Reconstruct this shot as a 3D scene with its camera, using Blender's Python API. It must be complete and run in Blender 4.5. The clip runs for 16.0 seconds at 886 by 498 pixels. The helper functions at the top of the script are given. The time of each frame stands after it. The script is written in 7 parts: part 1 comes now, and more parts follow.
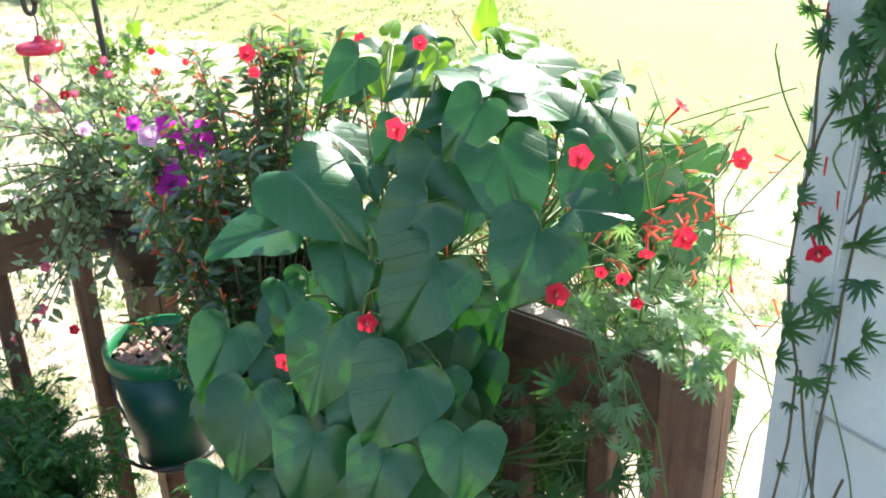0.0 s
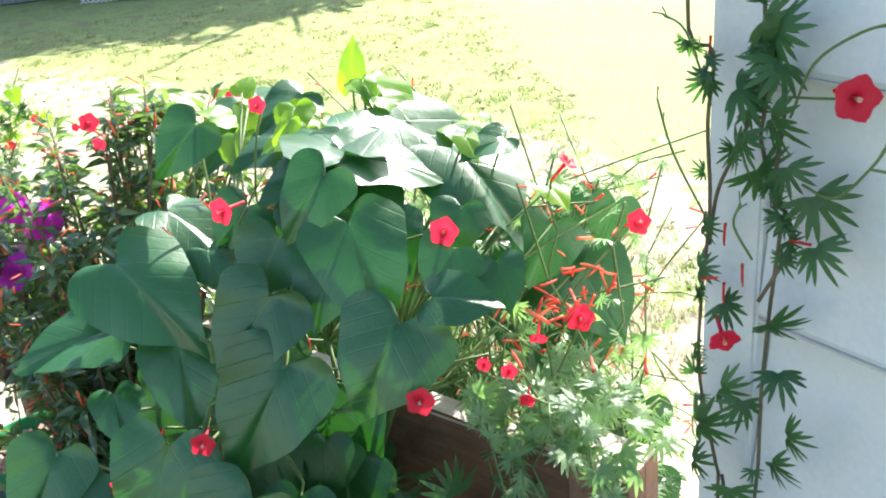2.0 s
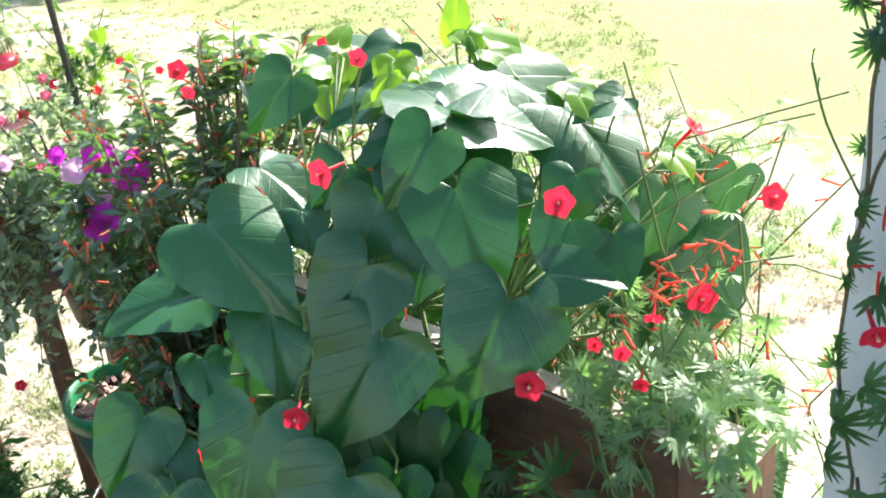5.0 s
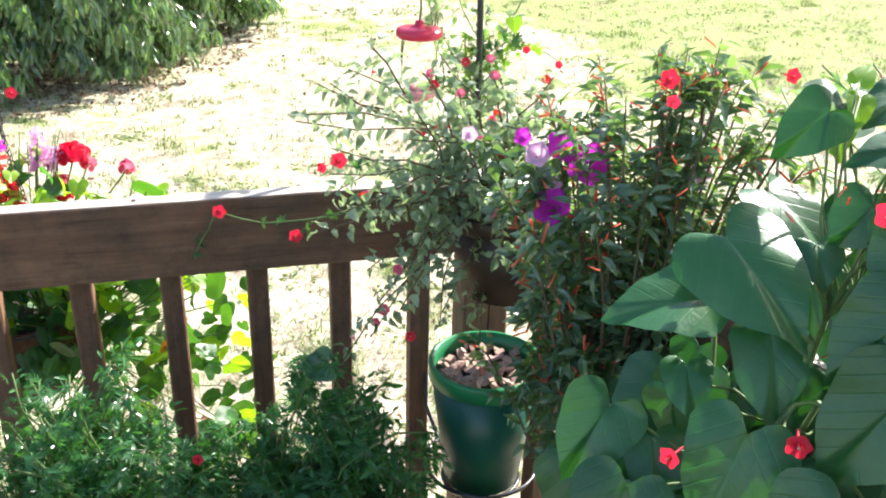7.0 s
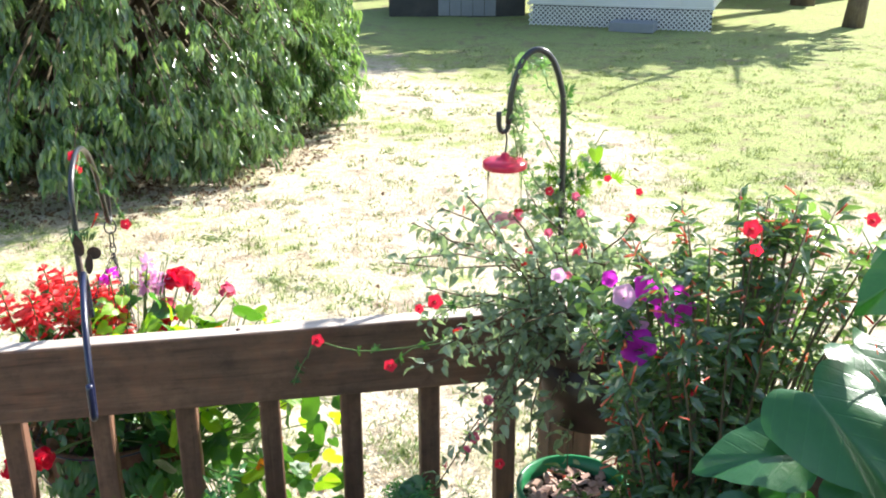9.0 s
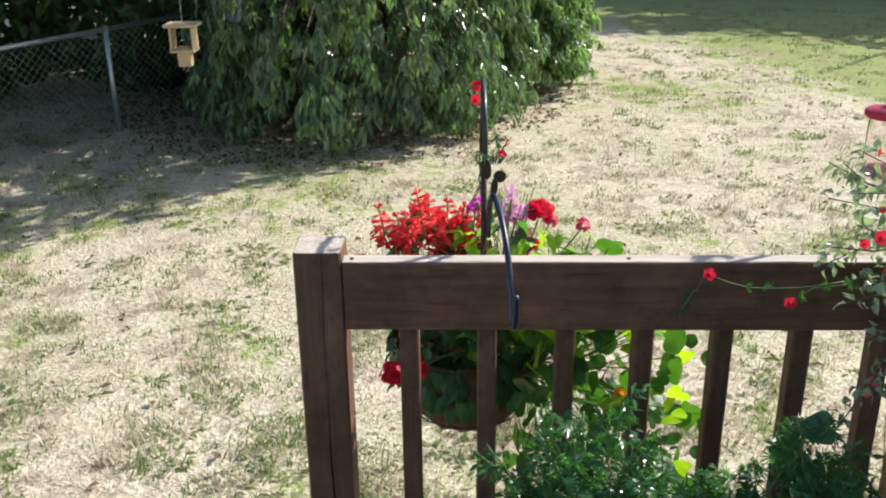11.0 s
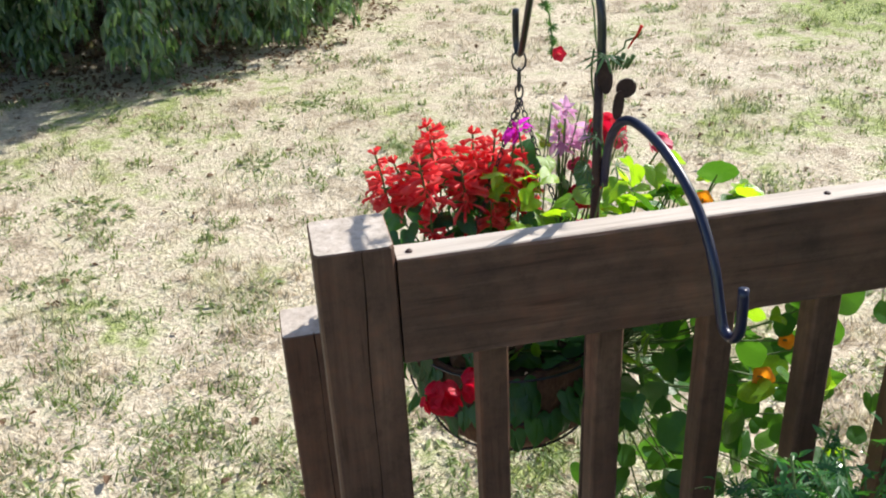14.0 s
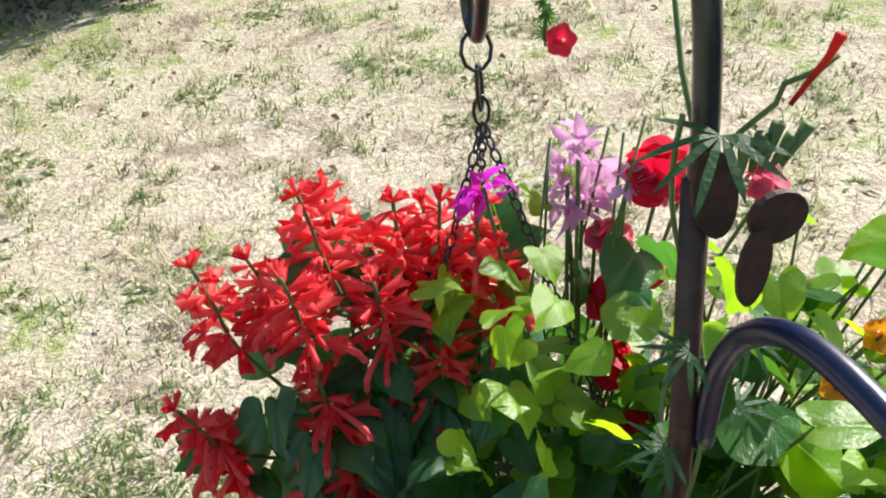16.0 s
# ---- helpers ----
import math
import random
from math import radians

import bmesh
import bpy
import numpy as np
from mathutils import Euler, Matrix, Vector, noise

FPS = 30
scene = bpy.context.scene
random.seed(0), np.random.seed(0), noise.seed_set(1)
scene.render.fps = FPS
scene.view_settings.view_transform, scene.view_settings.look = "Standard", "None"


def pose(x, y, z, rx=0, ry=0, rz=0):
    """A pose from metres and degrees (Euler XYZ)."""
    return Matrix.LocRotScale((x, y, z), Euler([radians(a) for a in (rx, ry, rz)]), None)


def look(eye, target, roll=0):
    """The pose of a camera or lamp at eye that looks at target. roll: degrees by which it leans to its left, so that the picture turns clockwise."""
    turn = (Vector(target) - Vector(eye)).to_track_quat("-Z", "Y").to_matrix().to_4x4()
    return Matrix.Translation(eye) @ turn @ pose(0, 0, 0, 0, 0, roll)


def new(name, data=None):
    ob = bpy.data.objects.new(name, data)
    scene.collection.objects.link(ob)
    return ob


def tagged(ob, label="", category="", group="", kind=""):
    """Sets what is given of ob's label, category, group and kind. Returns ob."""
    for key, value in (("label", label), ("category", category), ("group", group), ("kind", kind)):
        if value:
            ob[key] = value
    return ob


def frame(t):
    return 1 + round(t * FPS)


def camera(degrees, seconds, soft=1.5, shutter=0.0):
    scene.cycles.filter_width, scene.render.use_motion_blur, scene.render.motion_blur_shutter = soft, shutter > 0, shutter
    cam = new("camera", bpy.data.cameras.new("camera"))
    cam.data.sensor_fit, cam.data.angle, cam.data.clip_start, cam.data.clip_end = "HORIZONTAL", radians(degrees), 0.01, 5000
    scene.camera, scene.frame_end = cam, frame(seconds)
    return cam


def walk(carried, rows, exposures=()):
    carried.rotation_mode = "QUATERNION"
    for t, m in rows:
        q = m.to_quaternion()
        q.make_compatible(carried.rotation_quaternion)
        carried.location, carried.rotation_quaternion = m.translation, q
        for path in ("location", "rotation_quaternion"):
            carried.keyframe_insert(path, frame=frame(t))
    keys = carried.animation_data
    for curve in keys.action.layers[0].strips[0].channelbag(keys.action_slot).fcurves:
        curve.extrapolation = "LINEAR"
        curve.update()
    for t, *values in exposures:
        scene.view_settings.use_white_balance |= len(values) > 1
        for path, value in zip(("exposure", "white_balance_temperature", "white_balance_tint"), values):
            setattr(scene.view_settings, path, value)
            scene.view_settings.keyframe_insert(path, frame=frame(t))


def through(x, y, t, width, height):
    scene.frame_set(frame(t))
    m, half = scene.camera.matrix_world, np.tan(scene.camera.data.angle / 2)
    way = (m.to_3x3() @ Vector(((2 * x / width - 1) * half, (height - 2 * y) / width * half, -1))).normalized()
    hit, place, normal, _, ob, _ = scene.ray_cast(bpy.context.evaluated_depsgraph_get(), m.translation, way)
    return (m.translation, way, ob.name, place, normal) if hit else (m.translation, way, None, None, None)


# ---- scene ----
cam = camera(49.2, 16.0, soft=2.0)
PATH = [
    (0, (0.288, 0.232, 1.548), (1.25, 1.769, 0.705), -1.6),
    (0.5, (0.267, 0.253, 1.524), (1.275, 1.738, 0.64), 0.0),
    (1, (0.303, 0.254, 1.531), (1.313, 1.728, 0.632), -1.2),
    (1.5, (0.406, 0.271, 1.524), (1.422, 1.79, 0.713), -3.4),
    (2, (0.504, 0.31, 1.52), (1.499, 1.86, 0.739), -4.7),
    (2.5, (0.544, 0.339, 1.515), (1.574, 1.857, 0.718), -5.6),
    (3, (0.552, 0.342, 1.507), (1.582, 1.864, 0.72), -5.6),
    (3.2, (0.552, 0.345, 1.51), (1.556, 1.875, 0.704), -5.6),
    (5.3, (0.486, 0.414, 1.521), (1.303, 2.017, 0.646), -4.7),
    (5.5, (0.454, 0.437, 1.524), (1.254, 2.071, 0.694), -4.7),
    (6, (0.362, 0.465, 1.531), (1.102, 2.135, 0.717), -2.3),
    (6.5, (0.288, 0.482, 1.535), (0.93, 2.181, 0.697), 0.2),
    (7, (0.227, 0.476, 1.542), (0.681, 2.225, 0.684), 1.5),
    (7.5, (0.166, 0.456, 1.561), (0.433, 2.242, 0.7), 2.1),
    (8, (0.15, 0.439, 1.591), (0.396, 2.245, 0.769), 2.8),
    (8.5, (0.184, 0.443, 1.612), (0.481, 2.255, 0.818), 0.6),
    (9, (0.19, 0.445, 1.636), (0.512, 2.293, 0.944), -0.3),
    (9.5, (0.17, 0.435, 1.643), (0.438, 2.302, 0.978), -0.3),
    (10, (0.084, 0.404, 1.643), (0.052, 2.281, 0.951), -1.8),
    (10.2, (0.037, 0.366, 1.652), (-0.069, 2.236, 0.95), -1.7),
    (12.3, (-0.551, 0.53, 1.505), (-0.39, 2.348, 0.687), -1.3),
    (12.5, (-0.59, 0.561, 1.506), (-0.372, 2.376, 0.694), -2.6),
    (13, (-0.628, 0.717, 1.47), (-0.329, 2.511, 0.638), -1.7),
    (13.5, (-0.568, 0.923, 1.458), (-0.305, 2.686, 0.551), -2.9),
    (14, (-0.541, 1.094, 1.425), (-0.227, 2.827, 0.478), -3.0),
    (14.5, (-0.524, 1.323, 1.401), (-0.084, 3.017, 0.432), -3.1),
    (15, (-0.471, 1.538, 1.351), (-0.082, 3.229, 0.354), -4.0),
    (15.5, (-0.35, 1.728, 1.303), (-0.046, 3.418, 0.278), -6.5),
    (16, (-0.31, 1.825, 1.265), (-0.043, 3.44, 0.116), -7.0),
]
EXPOSURES = [(0.0, 1.68), (1.0, 1.6), (2.0, 1.78), (3.2, 1.78), (5.5, 1.56), (7.0, 1.54), (9.0, 1.36), (9.5, 0.78), (10.0, 0.57), (12.5, 0.48), (16.0, 0.60)]
walk(cam, [(t, look(eye, target, roll)) for t, eye, target, roll in PATH], EXPOSURES)

# ---- daylight ----
SUN_DIR = Vector((0.64, 0.40, 0.58)).normalized()      # towards the sun
world = bpy.data.worlds.new("sky")
scene.world = world
world.use_nodes = True
wn = world.node_tree.nodes
sky = wn.new("ShaderNodeTexSky")
sky.sky_type = "NISHITA"
sky.sun_disc = False
sky.sun_elevation = math.asin(SUN_DIR.z)
sky.sun_rotation = math.atan2(SUN_DIR.x, SUN_DIR.y)
world.node_tree.links.new(sky.outputs[0], wn["Background"].inputs[0])
wn["Background"].inputs[1].default_value = 0.13
sun_data = bpy.data.lights.new("sun", "SUN")
sun_data.energy = 5.0
sun_data.angle = radians(0.53)
sun_data.color = (1.0, 0.96, 0.90)
sun_ob = new("sun", sun_data)
sun_ob.matrix_world = look(SUN_DIR * 40, (0, 0, 0))

# ---- materials ----
MATS = {}


def base_mat(name):
    m = bpy.data.materials.new(name)
    m.use_nodes = True
    MATS[name] = m
    t = m.node_tree
    return m, t.nodes, t.links, t.nodes["Principled BSDF"]


def ramp(n, stops):
    r = n.new("ShaderNodeValToRGB")
    e = r.color_ramp.elements
    while len(e) < len(stops):
        e.new(0.5)
    for i, (p, c) in enumerate(stops):
        e[i].position = p
        e[i].color = (*c, 1)
    return r


def noise_node(n, l, vec, scale, detail=4.0, rough=0.6):
    x = n.new("ShaderNodeTexNoise")
    x.inputs["Scale"].default_value = scale
    x.inputs["Detail"].default_value = detail
    x.inputs["Roughness"].default_value = rough
    if vec is not None:
        l.new(vec, x.inputs["Vector"])
    return x


def mix_rgb(n, l, fac, a, b, blend="MIX"):
    x = n.new("ShaderNodeMix")
    x.data_type = "RGBA"
    x.blend_type = blend
    for sock, v in ((x.inputs[0], fac), (x.inputs[6], a), (x.inputs[7], b)):
        if isinstance(v, (int, float)):
            sock.default_value = v
        elif isinstance(v, tuple):
            sock.default_value = (*v, 1)
        else:
            l.new(v, sock)
    return x.outputs[2]


def math_node(n, l, op, a, b=0.0):
    x = n.new("ShaderNodeMath")
    x.operation = op
    for sock, v in ((x.inputs[0], a), (x.inputs[1], b)):
        if isinstance(v, (int, float)):
            sock.default_value = v
        else:
            l.new(v, sock)
    return x.outputs[0]


def bump(n, l, bsdf, height, strength=0.3, distance=0.01):
    b = n.new("ShaderNodeBump")
    b.inputs["Strength"].default_value = strength
    b.inputs["Distance"].default_value = distance
    l.new(height, b.inputs["Height"])
    l.new(b.outputs[0], bsdf.inputs["Normal"])


def surface(name, stops, scale=8.0, rough=0.6, fine=80.0, bump_strength=0.25, metal=0.0, stretch=(1, 1, 1), coat=0.0):
    """A surface with two scales of variation; stops are colours along the noise."""
    m, n, l, b = base_mat(name)
    co = n.new("ShaderNodeTexCoord")
    mp = n.new("ShaderNodeMapping")
    mp.inputs["Scale"].default_value = stretch
    l.new(co.outputs["Object"], mp.inputs["Vector"])
    a = noise_node(n, l, mp.outputs[0], scale, 5)
    f = noise_node(n, l, mp.outputs[0], fine, 3)
    both = math_node(n, l, "ADD", math_node(n, l, "MULTIPLY", a.outputs[0], 0.65), math_node(n, l, "MULTIPLY", f.outputs[0], 0.35))
    k = len(stops)
    r = ramp(n, [(0.32 + 0.36 * i / max(1, k - 1), c) for i, c in enumerate(stops)])
    l.new(both, r.inputs[0])
    l.new(r.outputs[0], b.inputs["Base Color"])
    b.inputs["Roughness"].default_value = rough
    b.inputs["Metallic"].default_value = metal
    b.inputs["Coat Weight"].default_value = coat
    bump(n, l, b, both, bump_strength, 0.004)
    return m


def wood_mat(name, dark, mid, light, axis):
    """Weathered stained timber: grain along axis, dark cracks, tops paled for bleaching and sunlight."""
    m, n, l, b = base_mat(name)
    co = n.new("ShaderNodeTexCoord")
    mp = n.new("ShaderNodeMapping")
    s = [26.0, 26.0, 26.0]
    s[axis] = 1.6
    mp.inputs["Scale"].default_value = s
    l.new(co.outputs["Object"], mp.inputs["Vector"])
    info = n.new("ShaderNodeObjectInfo")
    off = n.new("ShaderNodeVectorMath")
    off.operation = "ADD"
    l.new(mp.outputs[0], off.inputs[0])
    l.new(math_node(n, l, "MULTIPLY", info.outputs["Random"], 90.0), off.inputs[1])
    g = noise_node(n, l, off.outputs[0], 2.2, 6, 0.7)
    big = noise_node(n, l, co.outputs["Object"], 5.0, 3)
    crack = noise_node(n, l, off.outputs[0], 5.0, 2, 0.4)
    r = ramp(n, [(0.30, dark), (0.52, mid), (0.75, light)])
    l.new(g.outputs[0], r.inputs[0])
    r2 = ramp(n, [(0.35, (0.72, 0.72, 0.72)), (0.65, (1.15, 1.1, 1.05))])
    l.new(big.outputs[0], r2.inputs[0])
    c = mix_rgb(n, l, 1.0, r.outputs[0], r2.outputs[0], "MULTIPLY")
    r3 = ramp(n, [(0.24, (0.62, 0.58, 0.55)), (0.36, (1, 1, 1))])
    l.new(crack.outputs[0], r3.inputs[0])
    c = mix_rgb(n, l, 1.0, c, r3.outputs[0], "MULTIPLY")
    # stain worn off in reddish and dark blotches
    blot = noise_node(n, l, co.outputs["Object"], 21.0, 6, 0.75)
    r4 = ramp(n, [(0.34, (0.58, 0.55, 0.56)), (0.50, (1, 1, 1)), (0.66, (1.32, 1.12, 1.02))])
    l.new(blot.outputs[0], r4.inputs[0])
    c = mix_rgb(n, l, 0.8, c, mix_rgb(n, l, 1.0, c, r4.outputs[0], "MULTIPLY"))
    # tops paled by normal: bleached wear plus sunlit brightness put into the colour
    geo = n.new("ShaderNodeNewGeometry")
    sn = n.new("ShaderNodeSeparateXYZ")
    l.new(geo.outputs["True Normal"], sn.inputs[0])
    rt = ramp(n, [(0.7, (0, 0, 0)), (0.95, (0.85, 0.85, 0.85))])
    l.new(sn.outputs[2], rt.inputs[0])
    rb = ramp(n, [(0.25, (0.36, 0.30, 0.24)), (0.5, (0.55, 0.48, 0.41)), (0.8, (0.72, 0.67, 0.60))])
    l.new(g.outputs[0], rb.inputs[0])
    bleached_sunlit = mix_rgb(n, l, 1.0, rb.outputs[0], r3.outputs[0], "MULTIPLY")
    c = mix_rgb(n, l, rt.outputs[0], c, bleached_sunlit)
    l.new(c, b.inputs["Base Color"])
    b.inputs["Roughness"].default_value = 0.72
    bump(n, l, b, math_node(n, l, "MULTIPLY", g.outputs[0], crack.outputs[0]), 0.5, 0.004)
    return m


def leaf_mat(name, dark, light, rough=0.42, through=0.45, veins=False, back=None):
    """Leaf: glossy upper skin over a body that lets light through."""
    m, n, l, b = base_mat(name)
    geo = n.new("ShaderNodeNewGeometry")
    info = n.new("ShaderNodeObjectInfo")
    co = n.new("ShaderNodeTexCoord")
    nz = noise_node(n, l, co.outputs["Object"], 14.0, 4)
    mixv = math_node(n, l, "ADD", math_node(n, l, "MULTIPLY", geo.outputs["Random Per Island"], 0.5), math_node(n, l, "MULTIPLY", info.outputs["Random"], 0.35))
    mixv = math_node(n, l, "ADD", mixv, math_node(n, l, "MULTIPLY", nz.outputs[0], 0.3))
    r = ramp(n, [(0.15, dark), (0.95, light)])
    l.new(mixv, r.inputs[0])
    col = r.outputs[0]
    height = nz.outputs[0]
    if veins:
        sep = n.new("ShaderNodeSeparateXYZ")
        l.new(co.outputs["Object"], sep.inputs[0])
        ax = math_node(n, l, "ABSOLUTE", sep.outputs[0])
        w = math_node(n, l, "SUBTRACT", sep.outputs[1], math_node(n, l, "MULTIPLY", ax, 0.85))
        side = math_node(n, l, "ABSOLUTE", math_node(n, l, "SINE", math_node(n, l, "MULTIPLY", w, 20.0)))
        near = math_node(n, l, "MULTIPLY", ax, 30.0)
        v = math_node(n, l, "MINIMUM", math_node(n, l, "MULTIPLY", side, 4.0), near)
        v = math_node(n, l, "MINIMUM", v, 1.0)
        rv = ramp(n, [(0.0, (1.7, 1.6, 1.4)), (0.55, (1, 1, 1))])
        l.new(v, rv.inputs[0])
        col = mix_rgb(n, l, 0.26, col, mix_rgb(n, l, 1.0, col, rv.outputs[0], "MULTIPLY"))
        height = math_node(n, l, "ADD", math_node(n, l, "MULTIPLY", v, 0.6), nz.outputs[0])
    l.new(col, b.inputs["Base Color"])
    b.inputs["Roughness"].default_value = rough
    bump(n, l, b, height, 0.18 if veins else 0.35, 0.003)
    tr = n.new("ShaderNodeBsdfTranslucent")
    l.new(mix_rgb(n, l, 1.0, col, back or (2.4, 2.6, 0.7), "MULTIPLY"), tr.inputs[0])
    mx = n.new("ShaderNodeMixShader")
    mx.inputs[0].default_value = through
    l.new(b.outputs[0], mx.inputs[1])
    l.new(tr.outputs[0], mx.inputs[2])
    l.new(mx.outputs[0], n["Material Output"].inputs[0])
    return m


def petal_mat(name, dark, light, eye=None, eye_r=0.14):
    """Petal: soft, lets light through; eye is the pale throat of a single bloom."""
    m, n, l, b = base_mat(name)
    geo = n.new("ShaderNodeNewGeometry")
    info = n.new("ShaderNodeObjectInfo")
    co = n.new("ShaderNodeTexCoord")
    nz = noise_node(n, l, co.outputs["Object"], 30.0, 3)
    v = math_node(n, l, "ADD", math_node(n, l, "MULTIPLY", geo.outputs["Random Per Island"], 0.55), math_node(n, l, "MULTIPLY", nz.outputs[0], 0.5))
    r = ramp(n, [(0.2, dark), (0.85, light)])
    l.new(v, r.inputs[0])
    col = r.outputs[0]
    if eye:
        ln = n.new("ShaderNodeVectorMath")
        ln.operation = "LENGTH"
        l.new(co.outputs["Object"], ln.inputs[0])
        rr = ramp(n, [(eye_r, (1, 1, 1)), (eye_r + 0.05, (0, 0, 0))])
        l.new(ln.outputs["Value"], rr.inputs[0])
        col = mix_rgb(n, l, rr.outputs[0], col, eye)
    l.new(col, b.inputs["Base Color"])
    b.inputs["Roughness"].default_value = 0.55
    tr = n.new("ShaderNodeBsdfTranslucent")
    l.new(col, tr.inputs[0])
    mx = n.new("ShaderNodeMixShader")
    mx.inputs[0].default_value = 0.5
    l.new(b.outputs[0], mx.inputs[1])
    l.new(tr.outputs[0], mx.inputs[2])
    l.new(mx.outputs[0], n["Material Output"].inputs[0])
    return m


def lawn_mat(name, blade):
    """Dry late-summer lawn: straw, greener patches, bare soil; the blades share the patches of the ground."""
    m, n, l, b = base_mat(name)
    geo = n.new("ShaderNodeNewGeometry")
    pos = geo.outputs["Position"]
    big = noise_node(n, l, pos, 0.55, 4)
    mid = noise_node(n, l, pos, 4.2, 5, 0.7)
    fine = noise_node(n, l, pos, 38.0, 4, 0.7)
    sep = n.new("ShaderNodeSeparateXYZ")
    l.new(pos, sep.inputs[0])
    # the far lawn, away from the dry strip by the deck, is greener
    far = math_node(n, l, "MULTIPLY", math_node(n, l, "SUBTRACT", math_node(n, l, "ADD", math_node(n, l, "MULTIPLY", sep.outputs[1], 0.5), math_node(n, l, "MULTIPLY", sep.outputs[0], 1.6)), 9.6), 0.065)
    # the unseen lawn behind the deck is greened to cut warm reflection on leaves
    back = math_node(n, l, "MULTIPLY", math_node(n, l, "SUBTRACT", 1.5, sep.outputs[1]), 0.1)
    far = math_node(n, l, "MAXIMUM", far, back)
    far = math_node(n, l, "MINIMUM", math_node(n, l, "MAXIMUM", far, -0.04), 0.24)
    v = math_node(n, l, "ADD", math_node(n, l, "MULTIPLY", big.outputs[0], 0.45), math_node(n, l, "MULTIPLY", mid.outputs[0], 0.55))
    v = math_node(n, l, "ADD", v, far)
    straw = ramp(n, [(0.12, (0.30, 0.225, 0.15)), (0.42, (0.58, 0.49, 0.36)), (0.75, (0.86, 0.79, 0.65))])
    green = ramp(n, [(0.25, (0.13, 0.18, 0.07)), (0.7, (0.40, 0.47, 0.12))])
    sel = fine.outputs[0]
    if blade:
        sel = math_node(n, l, "ADD", math_node(n, l, "MULTIPLY", geo.outputs["Random Per Island"], 0.5), math_node(n, l, "MULTIPLY", mid.outputs[0], 0.5))
    l.new(sel, straw.inputs[0])
    l.new(sel, green.inputs[0])
    g = ramp(n, [(0.435, (0, 0, 0)), (0.505, (0.26, 0.26, 0.26)), (0.565, (0.9, 0.9, 0.9))])
    l.new(v, g.inputs[0])
    c = mix_rgb(n, l, g.outputs[0], straw.outputs[0], green.outputs[0])
    if not blade:
        soil = ramp(n, [(0.36, (1, 1, 1)), (0.50, (0, 0, 0))])
        l.new(mid.outputs[0], soil.inputs[0])
        c = mix_rgb(n, l, math_node(n, l, "MULTIPLY", soil.outputs[0], 0.7), c, (0.27, 0.20, 0.13))
        bump(n, l, b, fine.outputs[0], 0.8, 0.03)
    l.new(c, b.inputs["Base Color"])
    b.inputs["Roughness"].default_value = 0.85
    b.inputs["Specular IOR Level"].default_value = 0.2
    if blade:
        tr = n.new("ShaderNodeBsdfTranslucent")
        l.new(c, tr.inputs[0])
        mx = n.new("ShaderNodeMixShader")
        mx.inputs[0].default_value = 0.35
        l.new(b.outputs[0], mx.inputs[1])
        l.new(tr.outputs[0], mx.inputs[2])
        l.new(mx.outputs[0], n["Material Output"].inputs[0])
    return m


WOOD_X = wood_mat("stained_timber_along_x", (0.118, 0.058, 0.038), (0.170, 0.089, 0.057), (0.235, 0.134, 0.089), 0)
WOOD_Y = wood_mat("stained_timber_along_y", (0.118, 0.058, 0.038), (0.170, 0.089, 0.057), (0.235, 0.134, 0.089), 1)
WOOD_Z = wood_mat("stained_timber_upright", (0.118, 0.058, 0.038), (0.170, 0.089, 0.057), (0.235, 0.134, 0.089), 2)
GRIME = surface("grimy_seam", [(0.42, 0.41, 0.38), (0.56, 0.55, 0.52)], 12, 0.9, 90, 0.3)
DECKING = surface("dark_deck_stain", [(0.06, 0.036, 0.026), (0.11, 0.067, 0.048), (0.15, 0.098, 0.073)], 9, 0.7, 70, 0.3, stretch=(1, 0.08, 1))
SIDING = surface("white_siding", [(0.55, 0.57, 0.58), (0.62, 0.63, 0.63), (0.66, 0.665, 0.66)], 5, 0.5, 160, 0.08)
SHEDWHITE = surface("white_shed_paint", [(0.72, 0.72, 0.70), (0.8, 0.8, 0.78)], 3, 0.6, 40, 0.1)
SHEDGREY = surface("grey_shed_paint", [(0.22, 0.24, 0.27), (0.30, 0.32, 0.35)], 3, 0.6, 40, 0.1)
SHEDDARK = surface("dark_boarding", [(0.04, 0.04, 0.045), (0.09, 0.085, 0.08)], 3, 0.7, 40, 0.2)
ROOFMAT = surface("asphalt_shingle", [(0.05, 0.05, 0.05), (0.12, 0.12, 0.12)], 6, 0.9, 90, 0.4)
BLACKMETAL = surface("black_painted_steel", [(0.012, 0.012, 0.014), (0.03, 0.03, 0.034)], 30, 0.32, 200, 0.15, 0.0, coat=0.3)
BLUEBLACK = surface("blue_black_enamel", [(0.006, 0.008, 0.030), (0.010, 0.014, 0.055)], 30, 0.34, 200, 0.08, 0.0, coat=0.25)
POLLEN = surface("pale_pollen", [(0.80, 0.62, 0.40), (0.90, 0.78, 0.60)], 60, 0.8, 300, 0.3)
RUST = surface("rusty_steel", [(0.022, 0.010, 0.008), (0.05, 0.022, 0.016), (0.085, 0.04, 0.026)], 40, 0.6, 180, 0.4)
GALV = surface("galvanised_steel", [(0.42, 0.44, 0.46), (0.6, 0.62, 0.64)], 20, 0.42, 120, 0.1, 0.8)
GREENPOT = surface("green_plastic", [(0.010, 0.075, 0.055), (0.016, 0.105, 0.075)], 9, 0.36, 140, 0.08)
POTRIM = surface("bright_green_plastic", [(0.015, 0.17, 0.06), (0.02, 0.22, 0.08)], 9, 0.35, 140, 0.08)
